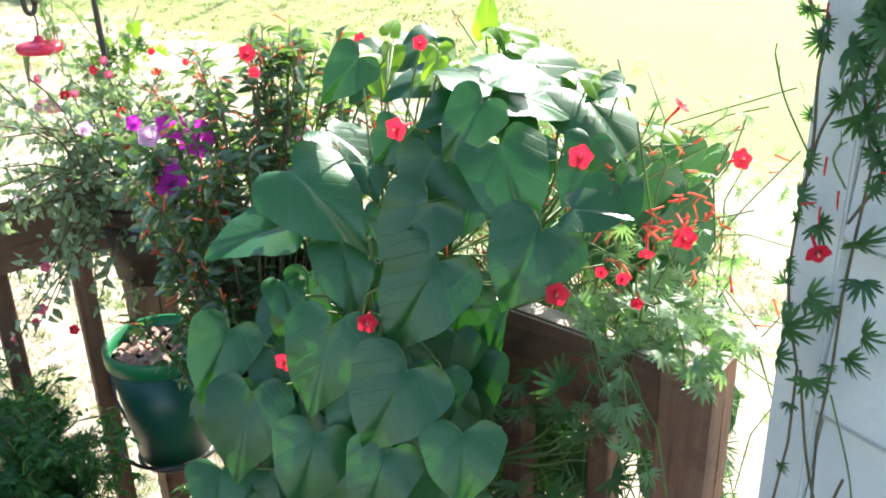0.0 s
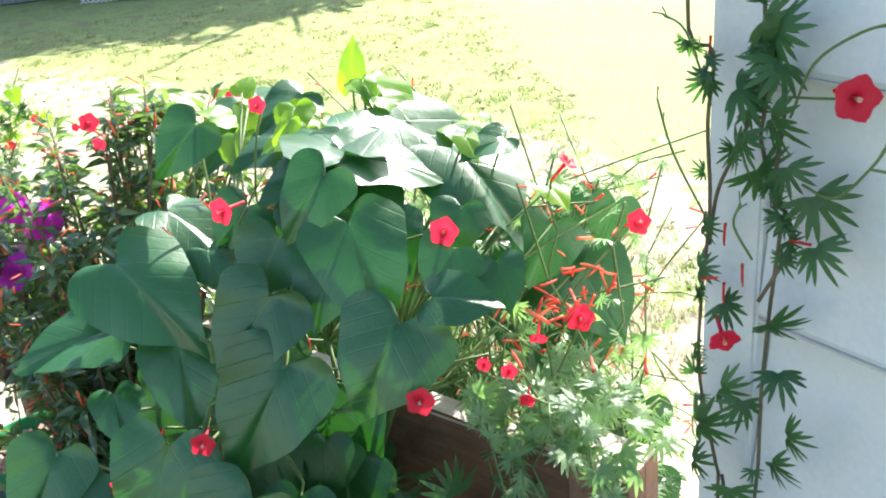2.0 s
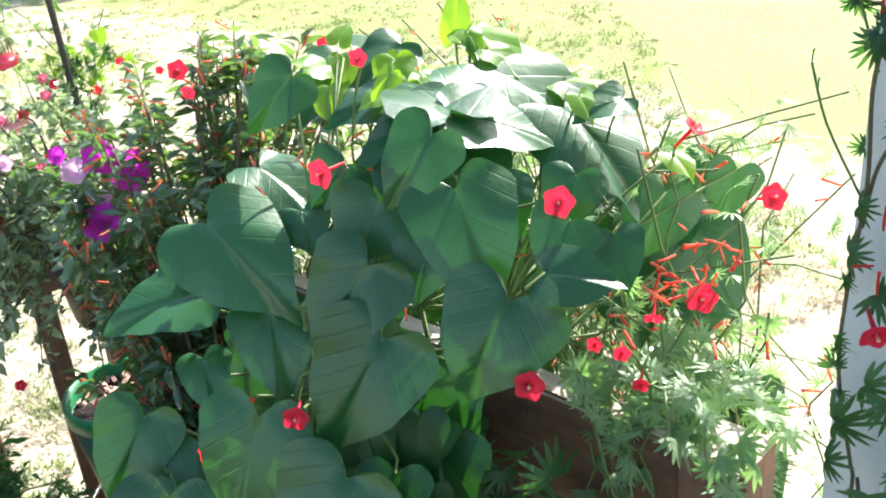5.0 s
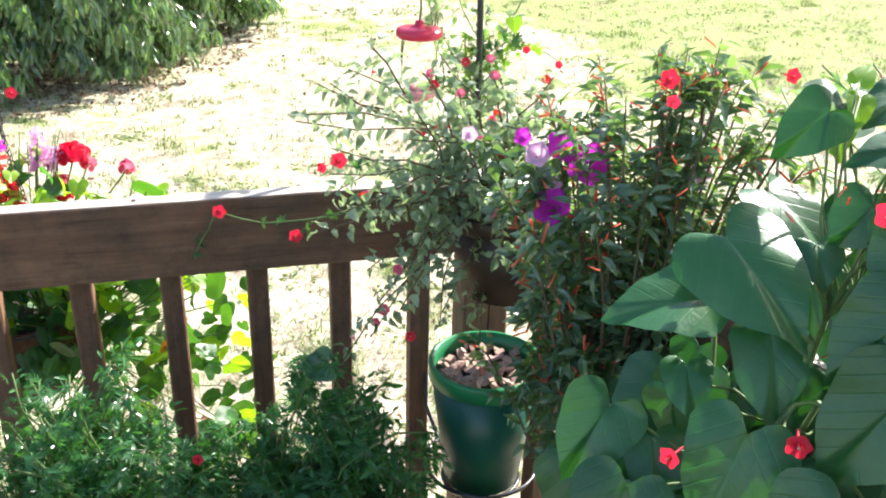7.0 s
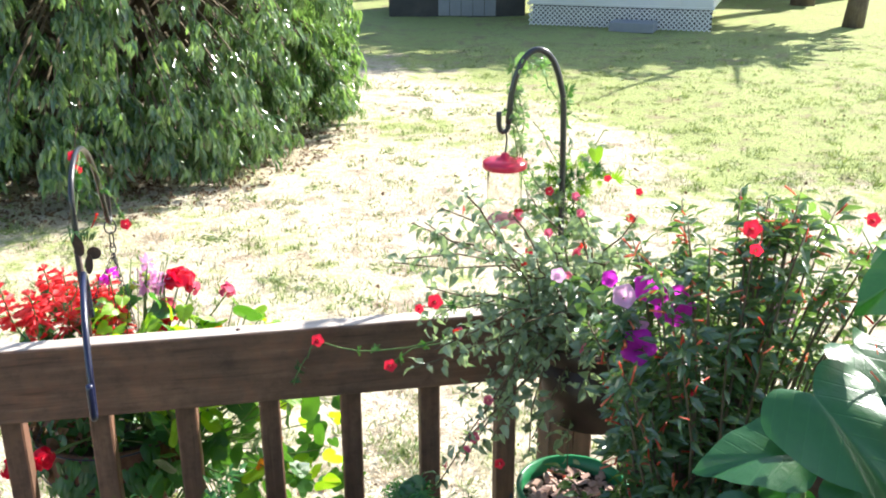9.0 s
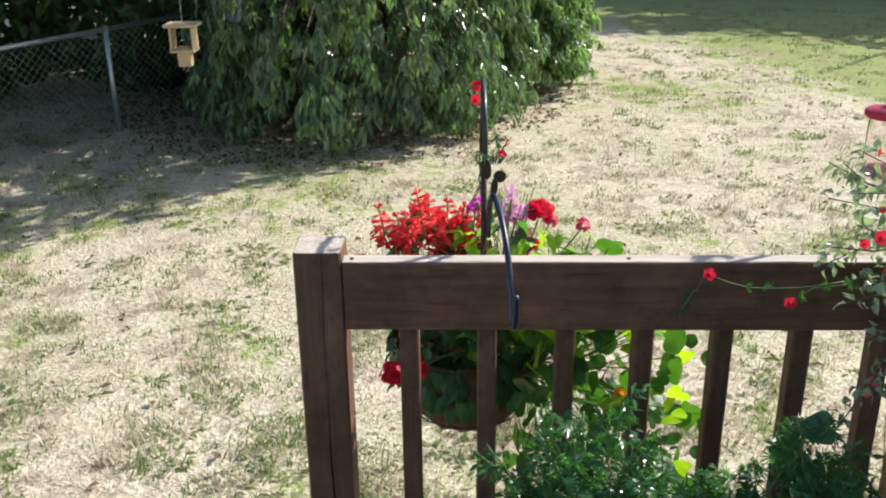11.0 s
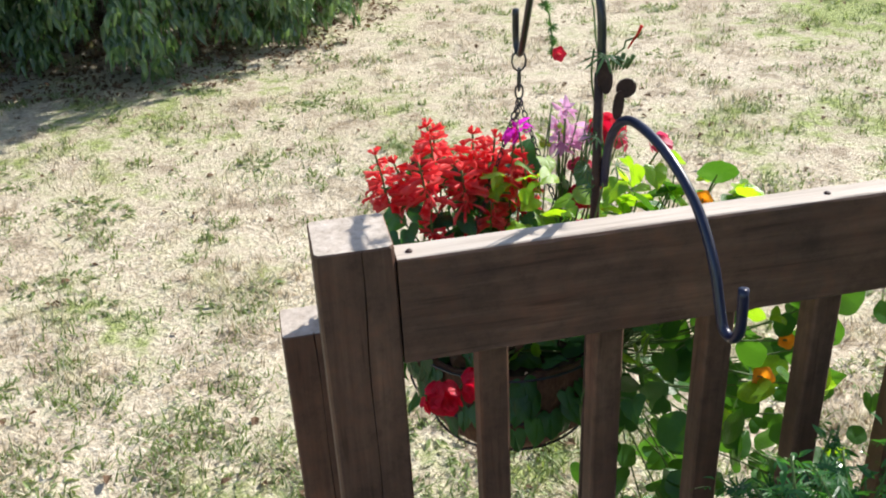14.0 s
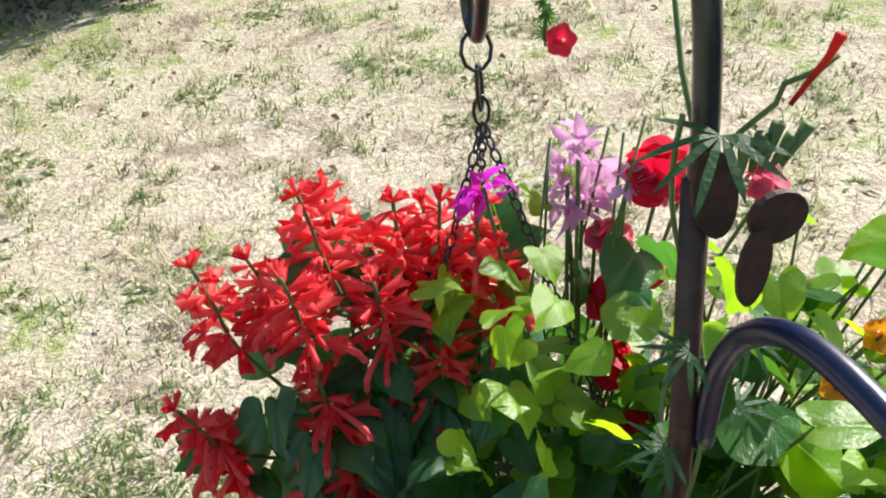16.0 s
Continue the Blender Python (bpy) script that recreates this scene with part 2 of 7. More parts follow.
BLACKPOT = surface("black_plastic", [(0.012, 0.012, 0.016), (0.03, 0.03, 0.035)], 9, 0.4, 140, 0.1)
BLUEPOT = surface("dark_blue_glaze", [(0.006, 0.010, 0.05), (0.012, 0.020, 0.095)], 9, 0.2, 140, 0.06, coat=0.5)
BROWNPOT = surface("dark_brown_plastic", [(0.03, 0.014, 0.01), (0.06, 0.03, 0.022)], 9, 0.5, 100, 0.12)
COIR = surface("coir_fibre", [(0.05, 0.022, 0.011), (0.13, 0.06, 0.03), (0.20, 0.105, 0.055)], 60, 0.95, 260, 0.9, stretch=(1, 1, 0.35))
SOIL = surface("potting_soil", [(0.02, 0.014, 0.01), (0.06, 0.042, 0.03)], 60, 0.95, 300, 0.9)
CHIP = surface("bark_chips", [(0.26, 0.15, 0.10), (0.46, 0.30, 0.24), (0.62, 0.46, 0.40)], 40, 0.9, 200, 0.5)
REDPLASTIC = surface("red_plastic", [(0.50, 0.012, 0.05), (0.60, 0.02, 0.07)], 20, 0.3, 120, 0.05)
PINKPLASTIC = surface("faded_pink_plastic", [(0.55, 0.20, 0.20), (0.70, 0.32, 0.30)], 20, 0.35, 120, 0.05)
TANWOOD = surface("pale_cedar", [(0.42, 0.30, 0.17), (0.62, 0.47, 0.29)], 20, 0.8, 120, 0.3)
BLUEPLASTIC = surface("grey_blue_plastic", [(0.14, 0.20, 0.27), (0.22, 0.29, 0.36)], 20, 0.5, 120, 0.1)
BARK = surface("bark", [(0.05, 0.035, 0.025), (0.12, 0.09, 0.07), (0.18, 0.15, 0.12)], 9, 0.95, 60, 0.9, stretch=(1, 1, 0.25))
STEM = surface("green_stem", [(0.07, 0.12, 0.03), (0.16, 0.24, 0.07)], 30, 0.6, 150, 0.2)
WOODSTEM = surface("brown_stem", [(0.07, 0.05, 0.03), (0.17, 0.13, 0.07)], 30, 0.8, 150, 0.3)
GREENBLADE = leaf_mat("green_grass", (0.10, 0.15, 0.055), (0.30, 0.38, 0.16), 0.5, 0.4, False, (1.4, 1.4, 0.6))
LAWN = lawn_mat("dry_lawn", False)
BLADE = lawn_mat("grass_blade", True)
HEART = leaf_mat("heart_leaf", (0.007, 0.048, 0.014), (0.030, 0.130, 0.036), 0.36, 0.13, True, (2.3, 2.4, 0.5))
HEART.node_tree.nodes["Principled BSDF"].inputs["Specular IOR Level"].default_value = 0.60
YOUNG = leaf_mat("young_leaf", (0.10, 0.24, 0.03), (0.20, 0.38, 0.05), 0.42, 0.5, True, (2.0, 1.7, 0.5))
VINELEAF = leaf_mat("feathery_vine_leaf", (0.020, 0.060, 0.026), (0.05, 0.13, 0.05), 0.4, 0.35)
SMALLLEAF = leaf_mat("small_shrub_leaf", (0.022, 0.052, 0.033), (0.125, 0.20, 0.115), 0.15, 0.35)
SMALLLEAF.node_tree.nodes["Principled BSDF"].inputs["Specular IOR Level"].default_value = 0.9
# Lighter copy of the vine leaf; sunlit brightness is put into its colour.
CLIMBLEAF = leaf_mat("climber_leaf_sunlit_tone", (0.06, 0.14, 0.06), (0.26, 0.39, 0.20), 0.22, 0.38, False, (1.9, 2.1, 1.0))
SAGELEAF = leaf_mat("sage_leaf", (0.07, 0.12, 0.08), (0.30, 0.37, 0.27), 0.20, 0.38, False, (1.8, 1.9, 1.0))
FERN = leaf_mat("bushy_pot_leaf", (0.014, 0.060, 0.024), (0.065, 0.19, 0.065), 0.24, 0.36)
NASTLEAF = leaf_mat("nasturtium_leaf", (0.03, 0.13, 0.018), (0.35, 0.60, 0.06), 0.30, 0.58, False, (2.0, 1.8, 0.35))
NASTLEAF.node_tree.nodes["Principled BSDF"].inputs["Specular IOR Level"].default_value = 0.8
SALVLEAF = leaf_mat("salvia_leaf", (0.016, 0.060, 0.026), (0.065, 0.18, 0.065), 0.22, 0.36)
WILLOW = leaf_mat("drooping_shrub_leaf", (0.028, 0.068, 0.026), (0.25, 0.36, 0.18), 0.2, 0.42, False, (2.3, 2.5, 1.1))
WILLOW.node_tree.nodes["Principled BSDF"].inputs["Specular IOR Level"].default_value = 1.0
# Darker copy of the nasturtium leaf; shade is put into its colour.
NASTLEAF_SHADE = leaf_mat("nasturtium_leaf_shade_tone", (0.016, 0.07, 0.02), (0.07, 0.20, 0.045), 0.28, 0.4, False, (2.1, 1.9, 0.5))
TREELEAF = leaf_mat("tree_leaf", (0.02, 0.045, 0.012), (0.06, 0.11, 0.03), 0.5, 0.3)
DRYLEAF = leaf_mat("withered_leaf", (0.10, 0.055, 0.03), (0.24, 0.15, 0.085), 0.8, 0.3, False, (1, 0.9, 0.7))
REDFLOWER = petal_mat("scarlet_petal", (0.62, 0.010, 0.035), (0.86, 0.03, 0.07), (0.85, 0.62, 0.35), 0.03)
REDTUBE = petal_mat("scarlet_tube", (0.55, 0.02, 0.02), (0.8, 0.06, 0.03))
CIGAR = petal_mat("orange_red_tube", (0.70, 0.05, 0.03), (0.95, 0.36, 0.20))
SALVIA = petal_mat("salvia_red", (0.84, 0.012, 0.028), (1.0, 0.20, 0.19))
PURPLE = petal_mat("magenta_petal", (0.66, 0.015, 0.55), (0.94, 0.07, 0.84))
for m in (PURPLE,):
    m.node_tree.nodes["Mix Shader"].inputs[0].default_value = 0.7
PINK = petal_mat("pale_pink_petal", (0.74, 0.34, 0.62), (0.93, 0.60, 0.84))
ROSE = petal_mat("rose_petal", (0.70, 0.05, 0.16), (0.85, 0.20, 0.30))
CRIMSON = petal_mat("crimson_petal", (0.66, 0.003, 0.03), (0.90, 0.012, 0.07))
ORANGE = petal_mat("orange_petal", (0.85, 0.20, 0.01), (0.92, 0.40, 0.02))

GLASS, gn, gl, gb = base_mat("clear_plastic")
gb.inputs["Base Color"].default_value = (0.98, 0.93, 0.93, 1)
gb.inputs["Transmission Weight"].default_value = 1.0
gb.inputs["Roughness"].default_value = 0.04
gb.inputs["IOR"].default_value = 1.06

# ---- shapes ----
WORLD = {}


def thing(name, at, label, category, group="", kind=""):
    ob = new(name)
    ob.empty_display_size = 0.05
    ob.location = at
    WORLD[ob] = Matrix.Translation(at)
    return tagged(ob, label, category, group, kind)


def mesh(name, shape, smooth=False):
    me = bpy.data.meshes.new(name)
    me.from_pydata(shape[0], [], shape[1])
    if smooth:
        me.shade_smooth()
    return me


def put(name, me, mat, parent=None, m=None, label="", kind=""):
    """Links a mesh as one object, at the world pose m, under parent."""
    if not me.materials:
        me.materials.append(mat)
    ob = new(name, me)
    if me.materials[0] != mat:
        ob.material_slots[0].link = "OBJECT"
        ob.material_slots[0].material = mat
    m = m or Matrix()
    if parent:
        ob.parent = parent
        ob.matrix_parent_inverse = WORLD.get(parent, Matrix()).inverted()
    ob.matrix_basis = m
    WORLD[ob] = m
    return tagged(ob, label, kind=kind)


def part(name, shape, mat, parent=None, label="", smooth=False, kind=""):
    return put(name, mesh(name, shape, smooth), mat, parent, None, label, kind)


def box(x0, x1, y0, y1, z0, z1, bevel=0.004, seg=2):
    bm = bmesh.new()
    bmesh.ops.create_cube(bm, size=1)
    for v in bm.verts:
        v.co = Vector(((x0 + x1) / 2 + v.co.x * (x1 - x0), (y0 + y1) / 2 + v.co.y * (y1 - y0), (z0 + z1) / 2 + v.co.z * (z1 - z0)))
    if bevel:
        bmesh.ops.bevel(bm, geom=bm.edges[:], offset=bevel, segments=seg, affect="EDGES")
    bm.verts.index_update()
    out = [tuple(v.co) for v in bm.verts], [[v.index for v in f.verts] for f in bm.faces]
    bm.free()
    return out


def join(*shapes):
    vs, fs = [], []
    for v, f in shapes:
        k = len(vs)
        vs += [tuple(p) for p in v]
        fs += [[i + k for i in q] for q in f]
    return vs, fs


def tube(points, radii, sides=8, caps=True):
    pts = [Vector(p) for p in points]
    if isinstance(radii, (int, float)):
        radii = [radii] * len(pts)
    vs, fs = [], []
    up = Vector((0, 0, 1))
    side = None
    for i, p in enumerate(pts):
        d = (pts[min(i + 1, len(pts) - 1)] - pts[max(i - 1, 0)]).normalized()
        if side is None:
            side = d.orthogonal().normalized()
        side = (side - d * side.dot(d)).normalized()
        other = d.cross(side)
        for k in range(sides):
            a = 2 * math.pi * k / sides
            vs.append(tuple(p + radii[i] * (math.cos(a) * side + math.sin(a) * other)))
    for i in range(len(pts) - 1):
        for k in range(sides):
            a, b = i * sides + k, i * sides + (k + 1) % sides
            fs.append([a, b, b + sides, a + sides])
    if caps:
        fs.append(list(range(sides))[::-1])
        fs.append([(len(pts) - 1) * sides + k for k in range(sides)])
    return vs, fs


def lathe(profile, centre, sides=32):
    """Turns (radius, z) pairs round the upright line through centre."""
    vs, fs = [], []
    for r, z in profile:
        for k in range(sides):
            a = 2 * math.pi * k / sides
            vs.append((centre[0] + r * math.cos(a), centre[1] + r * math.sin(a), centre[2] + z))
    for i in range(len(profile) - 1):
        for k in range(sides):
            a, b = i * sides + k, i * sides + (k + 1) % sides
            fs.append([a, b, b + sides, a + sides])
    return vs, fs


def scatter(shape, poses):
    """One mesh of many copies of a small shape."""
    v = np.array(shape[0], float)
    v = np.c_[v, np.ones(len(v))]
    vs, fs = [], []
    for i, m in enumerate(poses):
        vs.append((v @ np.array(m).T)[:, :3])
        k = i * len(v)
        fs += [[a + k for a in f] for f in shape[1]]
    return np.concatenate(vs).tolist(), fs


def facing(at, normal, tip, size, wide=1.0):
    """Pose of a flat shape whose z is along normal and y towards tip."""
    n = Vector(normal).normalized()
    t = Vector(tip)
    t = (t - n * t.dot(n))
    if t.length < 1e-4:
        t = n.orthogonal()
    t.normalize()
    s = t.cross(n)
    m = Matrix((s, t, n)).transposed().to_4x4()
    return Matrix.Translation(at) @ m @ Matrix.Diagonal((size * wide, size, size, 1))


def unit(r):
    z = r.uniform(-1, 1)
    a = r.uniform(0, 2 * math.pi)
    s = math.sqrt(1 - z * z)
    return Vector((s * math.cos(a), s * math.sin(a), z))


def heart_leaf(seed):
    """Heart-shaped blade, 1 long, its stalk at the origin and its tip along +y."""
    r = random.Random(seed)
    rings = 4
    half = [(0.0, 0.0), (0.10, -0.115), (0.22, -0.165), (0.34, -0.13), (0.43, -0.02), (0.455, 0.12), (0.42, 0.28), (0.34, 0.44), (0.23, 0.59), (0.12, 0.71), (0.05, 0.79), (0.0, 0.85)]
    fine = []
    for i in range(len(half) - 1):
        p0, p1, p2, p3 = half[max(i - 1, 0)], half[i], half[i + 1], half[min(i + 2, len(half) - 1)]
        for u in (0.0, 0.5):
            fine.append(tuple(0.5 * (2 * b + (c - a) * u + (2 * a - 5 * b + 4 * c - d) * u * u + (3 * b - a - 3 * c + d) * u ** 3) for a, b, c, d in zip(p0, p1, p2, p3)))
    half = fine + [half[-1]]
    wob = [1 + 0.045 * math.sin(i * 0.9 + r.uniform(0, 0.9)) for i in range(len(half))]
    edge = [(x * w, y) for (x, y), w in zip(half, wob)] + [(-x * w, y) for (x, y), w in list(zip(half, wob))[-2:0:-1]]
    n = len(edge)
    vs, fs = [(0, 0, 0)], []
    bend, cup, fold, wav, ph = r.uniform(0.16, 0.46), r.uniform(0.05, 0.60), r.uniform(0.06, 0.24), r.uniform(0.018, 0.048), r.uniform(0, 6)
    for j in range(1, rings + 1):
        k = j / rings
        for i, (x, y) in enumerate(edge):
            t = 2 * math.pi * i / n
            x, y = x * k, y * k
            z = fold * abs(x) - bend * y * abs(y) - cup * x * x + wav * k * k * math.sin(4 * t + ph) + 0.009 * k ** 4 * math.sin(11 * t + ph)
            vs.append((x, y, z))
    for i in range(n):
        fs.append([0, 1 + i, 1 + (i + 1) % n])
    for j in range(rings - 1):
        for i in range(n):
            a, b = 1 + j * n + i, 1 + j * n + (i + 1) % n
            fs.append([a, a + n, b + n, b])
    return vs, fs


def lance_leaf(w=0.25, bend=0.15):
    """Narrow pointed leaf, 1 long from the origin along +y, folded along its rib."""
    vs = [(0, 0, 0), (0, 0.35, 0.0), (0, 0.72, -bend * 0.6), (0, 1, -bend * 1.4), (-w / 2, 0.36, w * 0.22), (w / 2, 0.36, w * 0.22), (-w * 0.36, 0.7, w * 0.14 - bend * 0.6), (w * 0.36, 0.7, w * 0.14 - bend * 0.6)]
    fs = [[0, 1, 4], [0, 5, 1], [1, 2, 6, 4], [1, 5, 7, 2], [2, 3, 6], [2, 7, 3]]
    return vs, fs


def palmate_leaf(lobes=11, wide=1.0, seed=0):
    """Feathery leaf of narrow, uneven fingers that fan from a short blade."""
    r = random.Random(seed)
    vs, fs = [(0, 0, 0)], []
    for i in range(lobes):
        u = i / (lobes - 1) * 2 - 1
        a = u * 1.8 + r.uniform(-0.09, 0.09)
        ln = (0.60 + 0.44 * math.cos(a * 0.6)) * r.uniform(0.78, 1.12)
        bend = r.uniform(0.02, 0.32)
        d, s = Vector((math.sin(a), math.cos(a) * 0.9 + 0.08, 0)), Vector((math.cos(a), -math.sin(a), 0))
        k = len(vs)
        for f, w, z in ((0.24, 0.05, 0.03), (0.6, 0.056, 0.02 - bend * 0.36), (0.85, 0.035, -bend * 0.72), (1.0, 0.004, -bend)):
            p = d * ln * f
            w *= wide
            vs.append((p.x - s.x * w, p.y - s.y * w, z))
            vs.append((p.x + s.x * w, p.y + s.y * w, z - 0.012))
        fs += [[0, k, k + 1], [k, k + 2, k + 3, k + 1], [k + 2, k + 4, k + 5, k + 3], [k + 4, k + 6, k + 7, k + 5]]
    return vs, fs


def round_leaf():
    """Shield leaf with a wavy rim, dished at its stalk, 1 across."""
    n = 16
    vs, fs = [(0, 0, -0.05)], []
    for j, k in ((1, 0.5), (2, 1.0)):
        for i in range(n):
            a = 2 * math.pi * i / n
            q = 0.5 * k * (1 + 0.05 * math.sin(5 * a + 1))
            vs.append((q * math.cos(a), q * math.sin(a), 0.03 * k + 0.03 * k * math.sin(3 * a)))
    for i in range(n):
        fs.append([0, 1 + i, 1 + (i + 1) % n])
        fs.append([1 + i, 1 + n + i, 1 + n + (i + 1) % n, 1 + (i + 1) % n])
    return vs, fs


def trumpet():
    """Five-lobed star bloom on a long tube; the face looks along +z and is 1 across."""
    n = 20
    prof = [(0.045, -1.15), (0.06, -0.6), (0.085, -0.12), (0.15, -0.02), (0.34, 0.03), (0.5, 0.0)]
    vs, fs = [], []
    for j, (q, z) in enumerate(prof):
        for i in range(n):
            a = 2 * math.pi * i / n
            k = q
            if j >= 4:
                k = q * (0.90 + 0.10 * math.cos(5 * a))
            vs.append((k * math.cos(a), k * math.sin(a), z + (0.03 * math.cos(5 * a) if j == 5 else 0)))
    for j in range(len(prof) - 1):
        for i in range(n):
            a, b = j * n + i, j * n + (i + 1) % n
            fs.append([a, b, b + n, a + n])
    return vs, fs


def ruffled(n=30, lobes=5):
    """Wide funnel bloom with a ruffled rim, 1 across, facing +z."""
    prof = [(0.05, -0.5), (0.10, -0.2), (0.26, -0.02), (0.42, 0.05), (0.5, 0.0)]
    vs, fs = [], []
    for j, (q, z) in enumerate(prof):
        for i in range(n):
            a = 2 * math.pi * i / n
            k = q * (1 + (0.09 * math.cos(lobes * a) if j > 2 else 0))
            vs.append((k * math.cos(a), k * math.sin(a), z + (0.05 * math.sin(11 * a) if j > 2 else 0)))
    for j in range(len(prof) - 1):
        for i in range(n):
            a, b = j * n + i, j * n + (i + 1) % n
            fs.append([a, b, b + n, a + n])
    return vs, fs


def small_tube():
    """Little cigar bloom, 1 long along +y."""
    return tube([(0, 0, 0), (0, 0.3, 0.02), (0, 0.8, 0.0), (0, 1.0, -0.03)], [0.035, 0.060, 0.060, 0.075], 6)


def half_pod(profile, droop):
    """Boat-shaped petal, open below, along +y; profile holds (y, radius)."""
    vs, fs = [], []
    for y, q in profile:
        for k in range(6):
            a = radians(-25 + 46 * k)
            vs.append((q * math.cos(a), y, q * math.sin(a) - droop * y * y))
    for j in range(len(profile) - 1):
        for k in range(5):
            a = j * 6 + k
            fs.append([a, a + 1, a + 7, a + 6])
    return vs, fs


def salvia_pod():
    """Red bell-shaped calyx with a ragged, flared lip, 1 long along +y."""
    n = 9
    vs, fs = [], []
    for j, (y, q) in enumerate([(0.0, 0.04), (0.16, 0.11), (0.48, 0.15), (0.78, 0.19), (1.0, 0.25)]):
        for k in range(n):
            a = 2 * math.pi * k / n
            w = q * (1 + (0.22 * math.cos(3 * a) if j > 2 else 0))
            vs.append((w * math.cos(a), y + (0.12 * math.cos(3 * a) if j == 4 else 0), w * math.sin(a) - 0.10 * y * y))
    for j in range(4):
        for k in range(n):
            a, b = j * n + k, j * n + (k + 1) % n
            fs.append([a, b, b + n, a + n])
    return vs, fs


def salvia_tube():
    """Long hanging corolla with a flared lip, 1 long along +y."""
    return join(half_pod([(0.0, 0.05), (0.3, 0.07), (0.7, 0.085), (0.9, 0.10), (1.0, 0.03)], 0.22), ([(-0.08, 0.84, -0.17), (0.08, 0.84, -0.17), (0.11, 0.98, -0.34), (0, 1.04, -0.38), (-0.11, 0.98, -0.34)], [[0, 1, 2, 3, 4]]))

# ---- ground, deck, house ----
GZ = -0.6


def ground_sheet():
    def axis(near0, near1, step):
        a = list(np.arange(near0, near1 + 1e-6, step))
        return [-900, -250, -80, -30] + [v for v in a if v > -29] + [30, 80, 250, 900]
    xs, ys = axis(-12, 20, 0.4), axis(-8, 24, 0.4)
    vs, fs = [], []
    for y in ys:
        for x in xs:
            h = 0.0
            if -13 < x < 21 and 2.6 < y < 25:
                h = 0.035 * noise.noise(Vector((x * 0.9, y * 0.9, 0))) + 0.02 * noise.noise(Vector((x * 2.6, y * 2.6, 5)))
            vs.append((x, y, GZ + h))
    w = len(xs)
    for j in range(len(ys) - 1):
        for i in range(w - 1):
            fs.append([j * w + i, j * w + i + 1, (j + 1) * w + i + 1, (j + 1) * w + i])
    return vs, fs


def ground_height(x, y):
    return GZ + 0.035 * noise.noise(Vector((x * 0.9, y * 0.9, 0))) + 0.02 * noise.noise(Vector((x * 2.6, y * 2.6, 5)))


ground = part("ground", ground_sheet(), LAWN, None, smooth=True)
tagged(ground, "dry straw-coloured lawn with greener patches", "lawn", kind="structure")


def deck():
    floor = part("floor", box(-1.7, 1.05, -3.0, 2.05, -0.2, -0.035, 0.004), WOOD_X)
    tagged(floor, "dark stained timber deck on joists", "deck", kind="structure")
    WORLD[floor] = Matrix()
    plank = mesh("plank", box(0, 0.138, -3.0, 2.05, -0.034, 0.0, 0.003, 1))
    for i in range(19):
        put("plank", plank, DECKING, floor, Matrix.Translation((-1.7 + i * 0.1445, 0, 0)))


    for x in (-1.6, -0.25, 0.9):
        for y in (-2.8, -0.4, 1.85):
            part("support_post", box(x, x + 0.089, y, y + 0.089, GZ - 0.1, -0.201, 0.004, 1), WOOD_Z, floor)


deck()


def post_shape(x, y, z0, z1, seed, w=0.089):
    """4x4 post, its edges worn and its front face opened by a drying crack."""
    n = 44
    c = 0.003
    vs, fs = [], []
    for i in range(n + 1):
        z = z0 + (z1 - z0) * i / n
        q = 0.0009 * noise.noise(Vector((seed, z * 7, 0)))
        cx = x + w * (0.56 + 0.05 * noise.noise(Vector((seed * 3, z * 5, 1))))
        open_up = 0.0004 + 0.0022 * max(0.0, noise.noise(Vector((seed, 5, z * 3.5))) + 0.25)
        deep = 0.0015 + open_up * 4
        e = c if i < n else c + 0.0015
        lift = [0.0 if i < n else 0.0012 * noise.noise(Vector((seed, k, 9))) for k in range(11)]
        ring_pts = [(x + e, y), (cx - open_up, y + q), (cx, y + deep), (cx + open_up, y + q), (x + w - e, y), (x + w, y + e), (x + w, y + w - e), (x + w - e, y + w), (x + e, y + w), (x, y + w - e), (x, y + e)]
        for k, (px, py) in enumerate(ring_pts):
            vs.append((px, py, (z if i < n else z1 - 0.0025) + lift[k]))
    for i in range(n):
        for k in range(11):
            fs.append([i * 11 + k, i * 11 + (k + 1) % 11, (i + 1) * 11 + (k + 1) % 11, (i + 1) * 11 + k])
    # slightly domed, weathered top
    k0 = len(vs)
    for k in range(11):
        px, py, pz = vs[n * 11 + k]
        vs.append((x + w / 2 + (px - x - w / 2) * 0.965, y + w / 2 + (py - y - w / 2) * 0.965, z1 + 0.0008 * noise.noise(Vector((k * 1.7, seed, 2)))))
    for k in range(11):
        fs.append([n * 11 + k, n * 11 + (k + 1) % 11, k0 + (k + 1) % 11, k0 + k])
    fs.append([k0 + k for k in range(11)])
    return vs, fs


def baluster_mesh(z0, z1):
    return mesh("baluster", box(0, 0.038, 0, 0.038, z0, z1, 0.003, 1))


